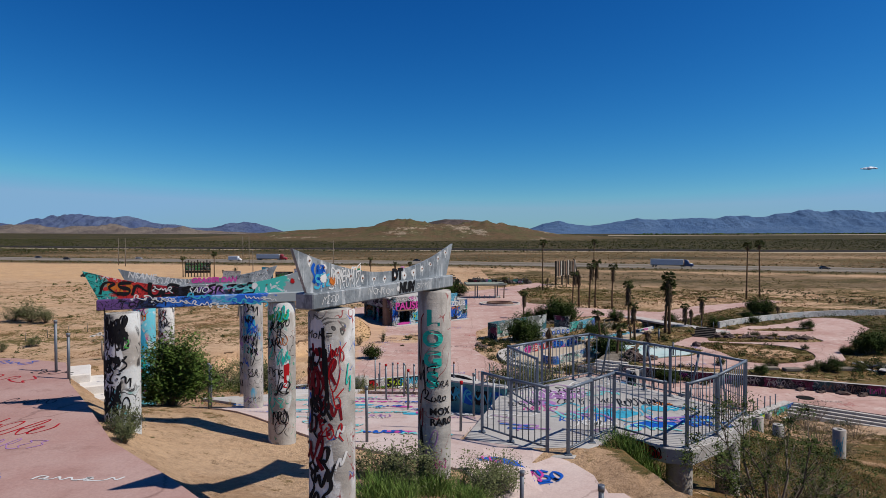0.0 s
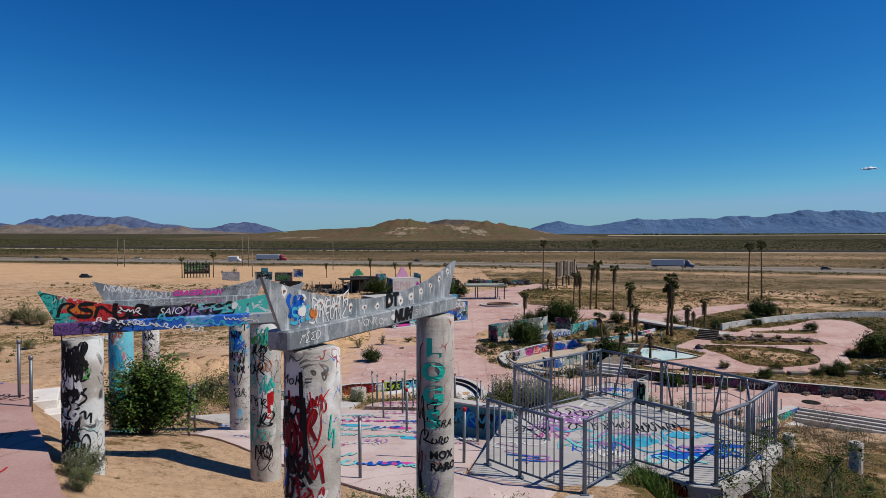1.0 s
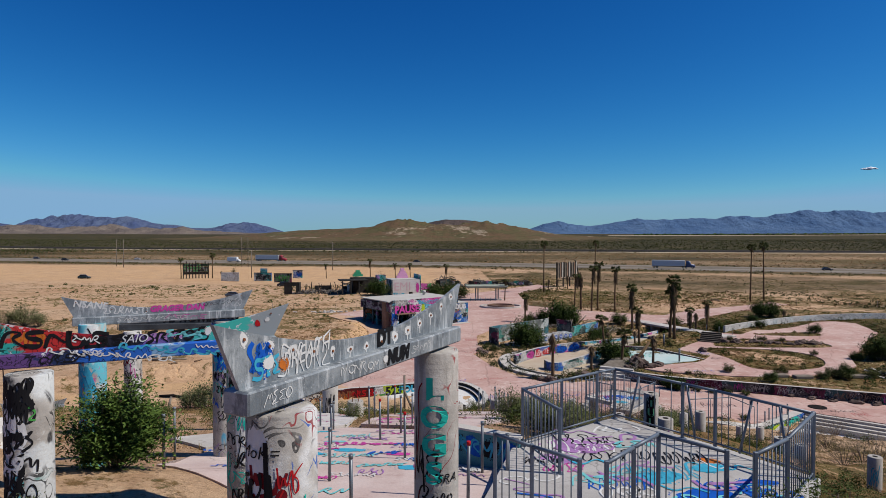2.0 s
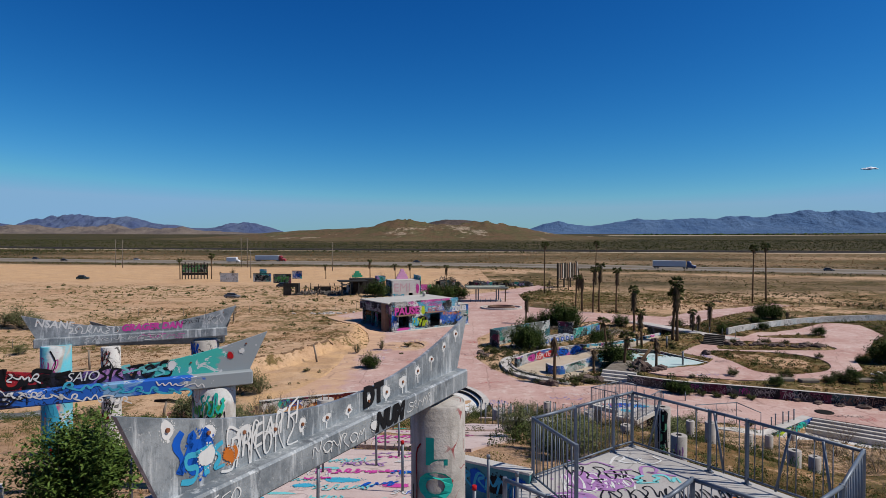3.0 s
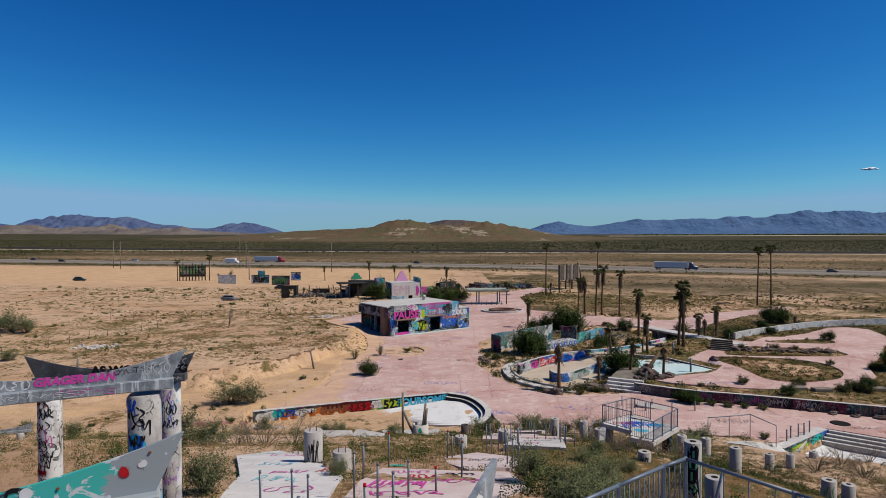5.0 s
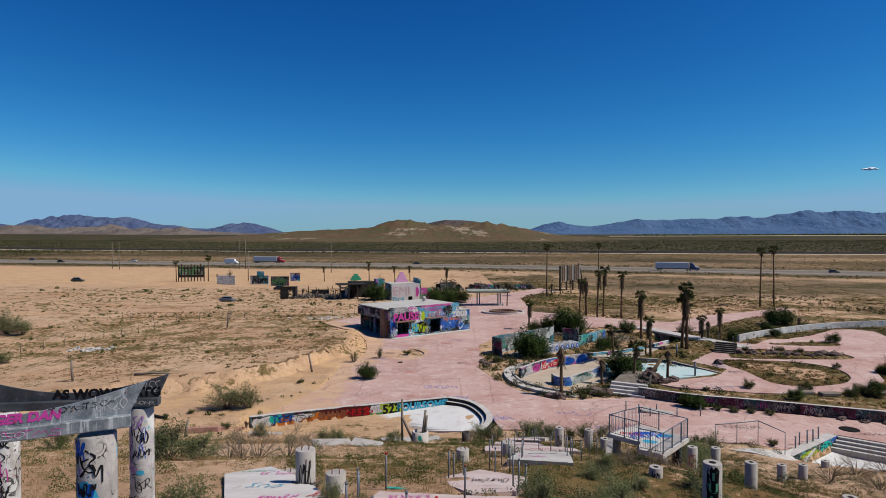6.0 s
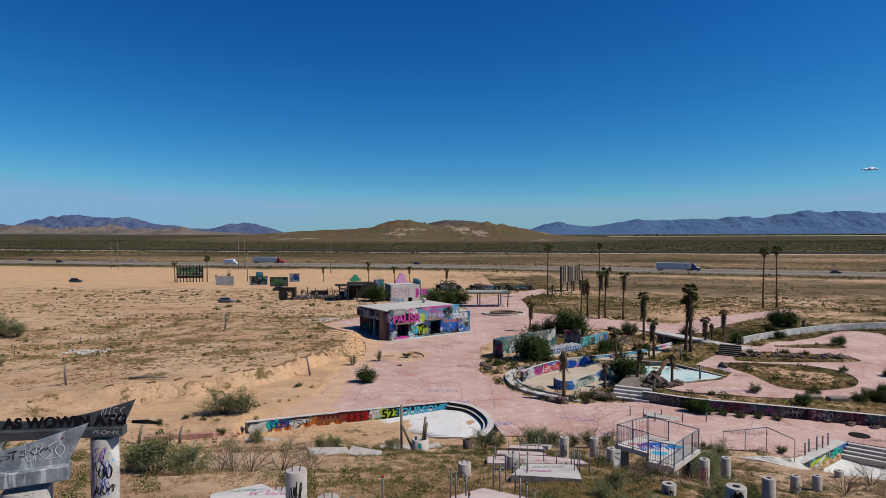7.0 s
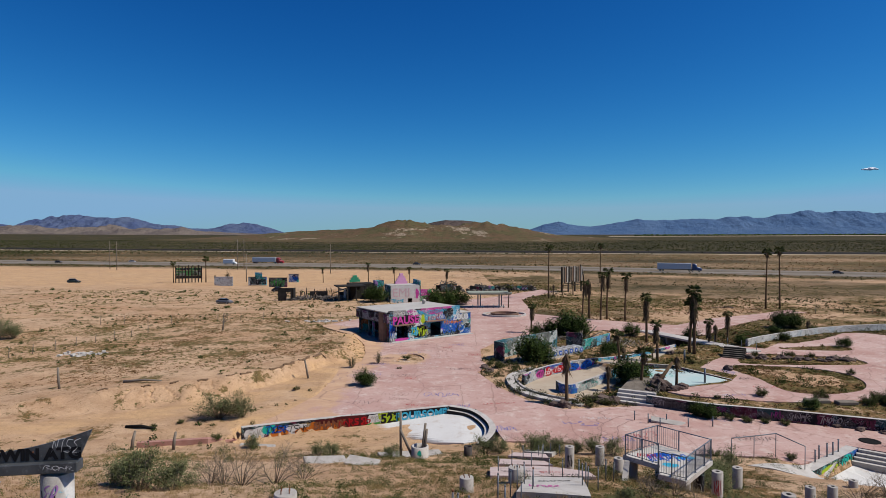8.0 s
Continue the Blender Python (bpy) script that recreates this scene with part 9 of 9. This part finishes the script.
tag(face, PAINT_BLACK, side_wall, -3.6, 0.6, 4.4, 0.9, 752, 8, 0.06, 0.02)
# spray on the terrace wall
for a, b in zip(gline[:-1], gline[1:]):
    dd = Vector((b[0] - a[0], b[1] - a[1], 0))
    n = Vector((dd.y, -dd.x, 0)).normalized() * 0.226
    face = flat_surface((a[0] + n.x, a[1] + n.y, 0), dd, (0, 0, 1))
    for k in range(int(dd.length / 2.2)):
        r = random.Random(int(a[0] * 10) + k)
        tag(face, r.choice((PAINT_BLACK, CONCRETE, PAINT_BLACK, MAROON, PAINT_PINK, BROWN)), bpy.data.objects["retaining_wall"], 1.0 + 2.2 * k, 0.6, 1.9, 0.7, 800 + int(a[0]) * 7 + k, 5, 0.05, 0.012)

# ---- scrawls on the plaza ----
RUBBER = stained("rubber_marks", (0.27, 0.17, 0.15), (0.33, 0.215, 0.19), (0.20, 0.12, 0.105), 1.0)
rnd = random.Random(9)
for i in range(60):
    while True:
        x, y = rnd.uniform(-10, 42), rnd.uniform(60, 112)
        if paved(np.array([x]), np.array([y]))[0] and not inside([x], [y], ISLAND)[0]:
            break
    scrawl(draped(0.055), rnd.choice((PAINT_BLACK, RUBBER, RUBBER, PAINT_BLUE, PAINT_RED, PAINT_WHITE)), plaza, x, y, rnd.uniform(1.2, 4.2), rnd.uniform(0.8, 2.4), 900 + i, rnd.randint(3, 6), rnd.uniform(0.02, 0.04), 0.004 + i * 0.0003)
for i, (x, y) in enumerate(((29.5, 85.6), (26.4, 84.0), (31.0, 87.0))):
    tag(draped(0.095), PAINT_BLACK if i != 1 else PAINT_TEAL, upper, x, y, 3.6, 1.4, 950 + i, 5, 0.08, 0.006)
# tyre marks: pairs of thin dark arcs
rnd = random.Random(63)
for i in range(30):
    cx, cy, r = rnd.uniform(-11, 6), rnd.uniform(80, 150), rnd.uniform(3, 22)
    if i % 3 == 0:
        cx, cy = rnd.uniform(10, 55), rnd.uniform(60, 70)
    a0, sweep = rnd.uniform(0, 6.28), rnd.uniform(5, 16) / r
    bm = bmesh.new()
    for gauge in (0.0, 1.5):
        run = []
        for k in range(15):
            a = a0 + sweep * k / 14
            q = (cx + (r + gauge) * math.cos(a), cy + (r + gauge) * math.sin(a))
            if not paved([q[0]], [q[1]])[0] or inside([q[0]], [q[1]], TERRACE)[0]:
                break
            run.append(q)
        if len(run) > 4:
            add_stroke(bm, draped(0.052), [(u + 0.03 * r * math.sin(1.7 * k), v) for k, (u, v) in enumerate(run)], 0.09, 0.003 + 0.0002 * i)
    if bm.faces:
        part("tyre_mark", bm, RUBBER, plaza)
    else:
        bm.free()
# broken dark brown strip along the crest of the bank
LIP = stained("dark_brown_lip", (0.15, 0.098, 0.062), (0.23, 0.15, 0.095), (0.075, 0.05, 0.033), 2.0)
rnd = random.Random(71)
for i in range(16):
    x0 = -37.4 + 1.28 * i
    if i in (1, 2, 4, 6, 8, 11):
        continue
    L = rnd.uniform(0.7, 1.5)
    line = []
    for k in range(7):
        x = x0 + L * k / 6
        y = float(np.interp(x, [-37.6, -31.9, -28.2, -24.9, -21.1, -17.4], [70.6, 73.4, 75.4, 78.2, 82.6, 91.3])) + 3.7 + rnd.uniform(-0.12, 0.12)
        line.append((x, y))
    hs = rnd.uniform(0.10, 0.26)
    ob = part("soil_lip", wall_along(line, lambda x, y: at_ground(x, y) + hs * (0.4 + 0.6 * abs(math.sin(3.1 * x))), lambda x, y: at_ground(x, y) - 0.2, 0.22), LIP)
    tagged(ob, "broken dark brown strip along the bank's crest", "debris", "bank lips")
# manhole: a shallow closed dish, the shade of its hole painted as black
ob = part("manhole", turned([(0.85, 0), (0.85, 0.03), (0.6, 0.03), (0.55, -0.02)], 20), DARK)
ob.location = (37.4, 62.6, at_low(37.4, 62.6) + 0.06)
tagged(ob, "shallow round manhole in the pink plaza, hole's shade painted in", "manhole")

# ---- posts, fence by the second pool ----
for x, y, h in ((29.4, 57.4, 1.0), (30.2, 58.2, 1.1), (31.1, 58.6, 1.2), (31.9, 59.1, 1.1), (32.8, 59.8, 1.1), (18.6, 68.8, 0.9), (19.6, 67.8, 0.9), (20.4, 66.8, 0.8), (23.0, 66.6, 0.8), (25.4, 66.8, 0.9), (21.6, 68.4, 0.7)):
    bollard(x, y, h, "short weathered post on the plaza", r=0.06)
for x, y in ((32.6, 91.8), (30.4, 80.2)):
    bollard(x, y, 1.7, "dark short post on the terrace", r=0.12)
ob = empty("pipe_fence", (0, 0, 0), "thin steel pipe fence round a sunken corner", "fence")
fence = [(21.4, 54.6), (23.7, 55.8), (26.2, 57.3), (27.4, 55.4)]
for x, y in fence:
    part("post", tube([(x, y, at_low(x, y) - 0.1), (x, y, at_low(x, y) + 1.9)], 0.03, 6), POST, ob)
for a, b in zip(fence, fence[1:]):
    part("rail", tube([(*a, at_low(*a) + 1.9), (*b, at_low(*b) + 1.9)], 0.04, 6), POST, ob)
tagged(part("paving", sheet([(26.0, 50.0), (29.0, 55.8), (34.4, 60.6), (27.6, 56.2), (22.0, 53.4)], lift=0.08, cell=1.5), PALE), "pale concrete apron beside the pool", "pavement", kind="structure")

# ---- wooden stumps, wire fences and poles over the desert ----
def stump(x, y, h, lean, label, r=0.14):
    ob = part("wooden_post", tube([(0, 0, -0.2), (lean * 0.5, 0, h * 0.55), (lean, 0.1, h)], [r, r * 0.9, r * 0.7], 7), WOOD)
    ob.location = (x, y, at_ground(x, y))
    tagged(ob, label, "post", "wooden posts")


stump(-17.4, 86.6, 2.4, -0.5, "leaning weathered wooden post")
stump(-43.0, 76.8, 2.4, -0.2, "weathered broken wooden post")
stump(-26.5, 60.2, 1.6, 0.3, "charred wooden stump in the sand")
stump(-22.8, 59.8, 1.5, 0.2, "charred wooden stump in the sand")
bm = bmesh.new()
r = random.Random(6)
add_tube(bm, [Vector((0, 0, -0.2)), Vector((0.2, 0, 1.6)), Vector((0.1, 0.1, 2.8))], [0.16, 0.12, 0.07], 7)
for k in range(9):
    q = Vector((0.15, 0.05, r.uniform(1.2, 2.7)))
    e = q + Vector((r.uniform(-1.2, 1.8), r.uniform(-0.6, 0.6), r.uniform(0.3, 1.3)))
    add_tube(bm, [q, q.lerp(e, 0.5) + Vector((0, 0, 0.12)), e], [0.06, 0.04, 0.015], 5)
snag = part("dead_tree", bm, WOOD)
snag.location = (-41.5, 123.0, at_ground(-41.5, 123.0))
tagged(snag, "bare grey dead tree on the sand", "tree")
for i in range(9):
    stump(-66.0 + 1.4 * i, 96 + 3.2 * i, 1.5, 0.05, "thin wooden wire-fence post in sand", 0.06)
for i in range(12):
    stump(-70 + 4.6 * i, 133 + 0.5 * i, 1.8, 0.03, "thin wooden wire-fence post in sand", 0.05)
for i in range(9):
    stump(86 + 5.0 * i, 150 - 2.2 * i, 1.6, 0.03, "thin wooden wire-fence post in sand", 0.06)
t = part("fallen_log", tube([(0, 0, 0.15), (2.2, 0.5, 0.25), (4.2, 0.3, 0.2)], [0.16, 0.13, 0.08], 7), WOOD)
t.location = (-36.5, 78.0, at_ground(-36.5, 78.0))
tagged(t, "fallen grey log on the bank", "log")
t = part("fallen_log", tube([(0, 0, 0.1), (1.6, -0.3, 0.25), (3.0, -0.5, 0.1)], [0.14, 0.16, 0.1], 7), DARK)
t.location = (-30.2, 66.4, at_ground(-30.2, 66.4))
tagged(t, "charred log in the sand", "log")
for x, y, h in ((-105.0, 330.0, 16), (-110.0, 335.0, 16), (-172.0, 330.0, 15), (-180.0, 338.0, 15), (-54.0, 300.0, 14), (-78.0, 250.0, 11)):
    ob = empty("utility_pole", (x, y, 0), "tall wooden utility pole on the plain", "pole", "utility poles")
    part("pole", tube([(0, 0, -0.3), (0, 0, h)], [0.2, 0.13], 8), WOOD, ob)
    part("cross_arm", box(0, 0, h - 1.0, 2.4, 0.14, 0.14), WOOD, ob)
rnd = random.Random(44)
chunk = [part("chunk", box(0, 0, 0, *d, 0.02), PALE) for d in ((0.7, 0.4, 0.12), (0.4, 0.3, 0.2), (0.9, 0.5, 0.1), (0.3, 0.5, 0.3))]
for label, n, cx, cy, sx, sy in (("scattered pale rubbish heap on the sand", 44, -55.5, 102.0, 1.6, 1.0), ("line of pale broken blocks on the sand", 40, -25.0, 134.0, 2.6, 0.6)):
    heap = empty("rubbish_heap", (0, 0, 0), label, "rubbish")
    for i in range(n):
        x, y = rnd.gauss(cx, sx), rnd.gauss(cy, sy)
        ob = new("chunk", chunk[i % 4].data)
        ob.parent = heap
        ob.matrix_basis = pose(x, y, at_ground(x, y) - 0.02, rnd.uniform(-12, 12), rnd.uniform(-12, 12), rnd.uniform(0, 180))
for ob in chunk:
    bpy.data.objects.remove(ob)

# ---- billboards and painted boards ----
bb = empty("billboard", to_world((-98.2, 244.0, 0), 12), "derelict billboard frame with dark uprights and green spray", "billboard")
CREOSOTE = stained("creosoted_timber", (0.03, 0.026, 0.022), (0.055, 0.048, 0.04), (0.09, 0.075, 0.06), 1.0)
for i in range(9):
    part("upright", box(-4.7 + 1.17 * i, -0.3, 0, 0.36, 0.3, 6.3 + 0.5 * (i % 3 == 1)), CREOSOTE, bb)
GREENBOARD = spray("green_board", (0.05, 0.06, 0.05), [(0.09, 0.42, 0.12), (0.36, 0.40, 0.36), BLACK_, (0.07, 0.33, 0.09)], 0.5, 0.45, 8)
for j in range(4):
    part("board", box(0.1 * (j % 2), -0.08, 1.6 + 1.05 * j, 9.6, 0.08, 0.98), (CREOSOTE, GREENBOARD, GREENBOARD, GREENBOARD)[j], bb)
bb = empty("billboard", to_world((41.5, 206.0, 0), 40), "derelict billboard with dark vertical planks", "billboard")
r = random.Random(3)
for i in range(20):
    part("plank", box(-4.9 + 0.52 * i, 0, 2.9 + r.uniform(0, 0.35), r.choice((0.30, 0.42, 0.46)), 0.1, 5.0 + r.uniform(-0.3, 0.25)), (CREOSOTE, WOOD, CREOSOTE, BROWN, CREOSOTE, PALE, CREOSOTE)[i % 7], bb)
for i in range(4):
    part("leg", box(-4.9 + 3.3 * i, 0.25, 0, 0.4, 0.4, 8.2), CREOSOTE, bb)
for j in range(5):
    part("cross_rail", box(0, 0.3, (2.1, 2.6, 3.6, 5.4, 7.4)[j], 10.6, 0.14, 0.2), CREOSOTE, bb)
part("leaning_pole", tube([(6.6, 0.2, 0), (6.2, 0.2, 4.5), (5.0, 0.2, 8.0), (4.4, 0.2, 8.6)], 0.2, 8), CREOSOTE, bb)
for i, (x, y, w, h, m) in enumerate(((-79.4, 229.0, 6.6, 3.2, WALL_D), (-67.8, 231.0, 6.6, 3.0, WALL_B), (-58.4, 224.0, 6.4, 3.2, WALL_C), (-57.8, 244.0, 3.8, 3.2, WALL_E))):
    ob = empty("painted_wall", (x, y, 0), "freestanding block wall covered in graffiti", "wall", "painted walls")
    part("panel", box(0, 0, 0, w, 0.5, h, 0.04), m, ob)
    part("coping", box(0, 0, h, w + 0.1, 0.6, 0.12), PALE if i == 0 else DARK, ob)
    for k in range(2):
        tag(flat_surface((-w / 2, -0.26, 0), (1, 0, 0), (0, 0, 1)), (PAINT_WHITE, PAINT_BLACK, PAINT_GREEN, PAINT_BLUE)[i], ob, w * (0.3 + 0.4 * k), h * 0.5, w * 0.4, h * 0.7, 980 + i * 3 + k, 4, 0.12, 0.02)
ob = empty("painted_wall", (-68.0, 233.0, 0), "upper painted board behind a graffiti wall", "wall", "painted walls")
part("panel", box(0, 0, 0, 2.6, 0.3, 4.6), WALL_B, ob)

# ---- vehicles ----
GLASS = Mat("dark_car_glass", 0.08)
GLASS = GLASS.done((0.012, 0.014, 0.016))
TYRE = plain("tyre_rubber", (0.018, 0.018, 0.018), 0.9)
CHROME = plain("bright_wheel", (0.5, 0.5, 0.52), 0.3, 0.9)


def loft(sections):
    """A body from cross sections along x: (x, half width, bottom, top)."""
    bm = bmesh.new()
    rings = []
    for x, w, z0, z1 in sections:
        h = z1 - z0
        rings.append([bm.verts.new((x, s * w * k, z0 + h * f)) for s, k, f in ((-1, 0.9, 0), (-1, 1, 0.35), (-1, 0.97, 0.75), (-1, 0.86, 1), (1, 0.86, 1), (1, 0.97, 0.75), (1, 1, 0.35), (1, 0.9, 0))])
    for r, s in zip(rings, rings[1:]):
        for k in range(8):
            bm.faces.new((r[k], r[(k + 1) % 8], s[(k + 1) % 8], s[k])).smooth = True
    bm.faces.new(rings[0]), bm.faces.new(rings[-1][::-1])
    bmesh.ops.recalc_face_normals(bm, faces=bm.faces)
    return bm


def wheel(parent, x, y, r):
    w = part("wheel", turned([(r * 0.6, -0.11), (r, -0.09), (r, 0.09), (r * 0.6, 0.11)], 18), TYRE, parent)
    w.matrix_parent_inverse = Matrix()
    w.matrix_basis = pose(x, y, r, 90)
    part("rim", turned([(r * 0.55, -0.125), (r * 0.55, 0.125)], 12), CHROME, w)
    return w


def car(x, y, yaw, colour, label, tall=0.0):
    ob = empty("parked_car", pose(x, y, at_ground(x, y), 0, 0, yaw), label, "car", "cars")
    paint = plain("car_paint", colour, 0.3, 0.3, 0.1)
    part("body", loft([(-2.3, 0.75, 0.35, 0.75), (-2.1, 0.88, 0.28, 0.95 + tall * 0.5), (-1.2, 0.90, 0.25, 1.0 + tall * 0.5), (0.9, 0.90, 0.25, 0.98), (1.9, 0.86, 0.28, 0.85), (2.3, 0.7, 0.35, 0.68)]), paint, ob)
    part("cabin_glass", loft([(-1.9 - tall * 0.3, 0.66, 0.9, 1.0), (-1.1 - tall, 0.72, 0.9, 1.42 + tall), (0.1, 0.72, 0.9, 1.44 + tall), (1.15, 0.66, 0.9, 0.98)]), GLASS, ob)
    part("roof", loft([(-1.15 - tall, 0.62, 1.38 + tall, 1.45 + tall), (0.05, 0.62, 1.38 + tall, 1.47 + tall), (0.2, 0.58, 1.36 + tall, 1.43 + tall)]), paint, ob)
    for sx in (-1.4, 1.4):
        for sy in (-0.82, 0.82):
            wheel(ob, sx, sy, 0.33)
    for sy in (-0.55, 0.55):
        part("headlight", box(2.22, sy, 0.55, 0.1, 0.34, 0.14), CHROME, ob)
    return ob


car(-58.3, 171.0, -22, (0.12, 0.125, 0.135), "grey saloon car parked on the sand")
car(-142.0, 243.0, 0, (0.015, 0.03, 0.03), "dark off-road car parked on the sand", 0.25)
car(-53.0, 205.0, 10, (0.02, 0.02, 0.022), "black car parked behind the ruin", 0.1)


def road_at(x, off):
    line = shifted(road_line, off)
    for a, b in zip(line, line[1:]):
        if a[0] <= x <= b[0]:
            f = (x - a[0]) / (b[0] - a[0])
            return x, a[1] + f * (b[1] - a[1]), math.degrees(math.atan2(b[1] - a[1], b[0] - a[0]))


for px_, off, col_, lab in ((178.0, -8.5, (0.03, 0.035, 0.05), "dark car on the highway"), (-16.0, 10.0, (0.04, 0.04, 0.045), "dark car on the far carriageway"), (-248.0, -8.5, (0.02, 0.02, 0.022), "black car on the highway"), (-205.0, 10.0, (0.5, 0.5, 0.5), "white car on the far carriageway"), (-285.0, 10.0, (0.05, 0.06, 0.09), "dark blue car on the far carriageway")):
    x, y, a = road_at(px_, off)
    c = car(x, y, a, col_, lab, 0.12)
    c.location.z += 0.55


def lorry(x, off, cab, label):
    x, y, a = road_at(x, off)
    ob = empty("lorry", pose(x, y, at_ground(x, y) + 0.58, 0, 0, a), label, "lorry", "lorries")
    part("trailer", box(-4.0, 0, 1.15, 15.6, 2.6, 2.85, 0.06), plain("trailer_white", (0.55, 0.56, 0.58), 0.4), ob)
    part("chassis", box(-2.5, 0, 0.8, 18.5, 0.9, 0.35), DARK, ob)
    part("cab", loft([(4.2, 1.2, 0.7, 3.9), (6.0, 1.22, 0.6, 3.7), (6.5, 1.2, 0.6, 2.2), (8.2, 1.05, 0.55, 1.9), (8.5, 0.95, 0.55, 1.6)]), plain("cab_paint", cab, 0.35), ob)
    part("windscreen", box(6.35, 0, 2.2, 0.12, 2.0, 0.9), GLASS, ob)
    for wx in (-10.6, -9.3, 3.0, 4.3, 7.3):
        for wy in (-1.0, 1.0):
            wheel(ob, wx, wy, 0.52)
    return ob


lorry(117.0, -8.5, (0.03, 0.06, 0.16), "white-trailer articulated lorry with a blue cab on the highway")
lorry(-108.0, 10.0, (0.30, 0.02, 0.03), "white-trailer articulated lorry with a red cab on the highway")
x, y, a = road_at(-128.0, -8.5)
ob = empty("camper_van", pose(x, y, at_ground(x, y) + 0.55, 0, 0, a), "white camper van on the highway", "van")
part("body", box(-0.8, 0, 0.6, 6.4, 2.3, 2.5, 0.15), plain("van_white", (0.7, 0.7, 0.7), 0.4), ob)
part("cab", loft([(2.2, 1.05, 0.5, 2.2), (3.2, 1.0, 0.5, 1.7), (4.2, 0.9, 0.5, 1.1)]), plain("van_cab_white", (0.65, 0.65, 0.66), 0.35), ob)
part("windscreen", box(3.0, 0, 1.35, 0.12, 1.6, 0.5), GLASS, ob)
for wx in (-2.6, 2.6):
    for wy in (-0.95, 0.95):
        wheel(ob, wx, wy, 0.4)

# ---- far trees on the plain and one small cloud ----
bm = bmesh.new()
rnd = random.Random(21)
for i in range(420):
    x = rnd.uniform(900, 3000)
    y = 2900 + rnd.uniform(-80, 80)
    s = rnd.uniform(3, 7)
    z = float(land(np.array([x]), np.array([y]))[0])
    bmesh.ops.create_icosphere(bm, subdivisions=1, radius=s, matrix=pose(x, y, z + s * 0.4) @ Matrix.Diagonal((1.6, 1, 0.8, 1)))
for v in bm.verts:
    v.co += Vector((noise.noise(v.co * 0.3), noise.noise(v.co * 0.31 + Vector((9, 0, 0))), noise.noise(v.co * 0.29))) * 3
tagged(part("far_trees", bm, LEAF), "dark line of far trees across the valley", "trees", kind="stuff")
bm = bmesh.new()
for dx, dz, s in ((0, 0, 22), (28, 3, 18), (-30, -2, 16), (52, -1, 11), (-52, -3, 9), (12, 8, 12)):
    bmesh.ops.create_icosphere(bm, subdivisions=3, radius=s, matrix=pose(dx, 0, dz) @ Matrix.Diagonal((1.3, 1, 0.42, 1)))
for v in bm.verts:
    v.co += v.co.normalized() * 4 * noise.noise(v.co * 0.09)
m = Mat("cloud_white", 1.0)
cl = part("small_cloud", bm, m.done((0.85, 0.86, 0.9)), smooth=True)
cl.location = (3100, 4450, 500)
tagged(cl, "small white fair-weather cloud in the sky", "cloud", kind="structure")
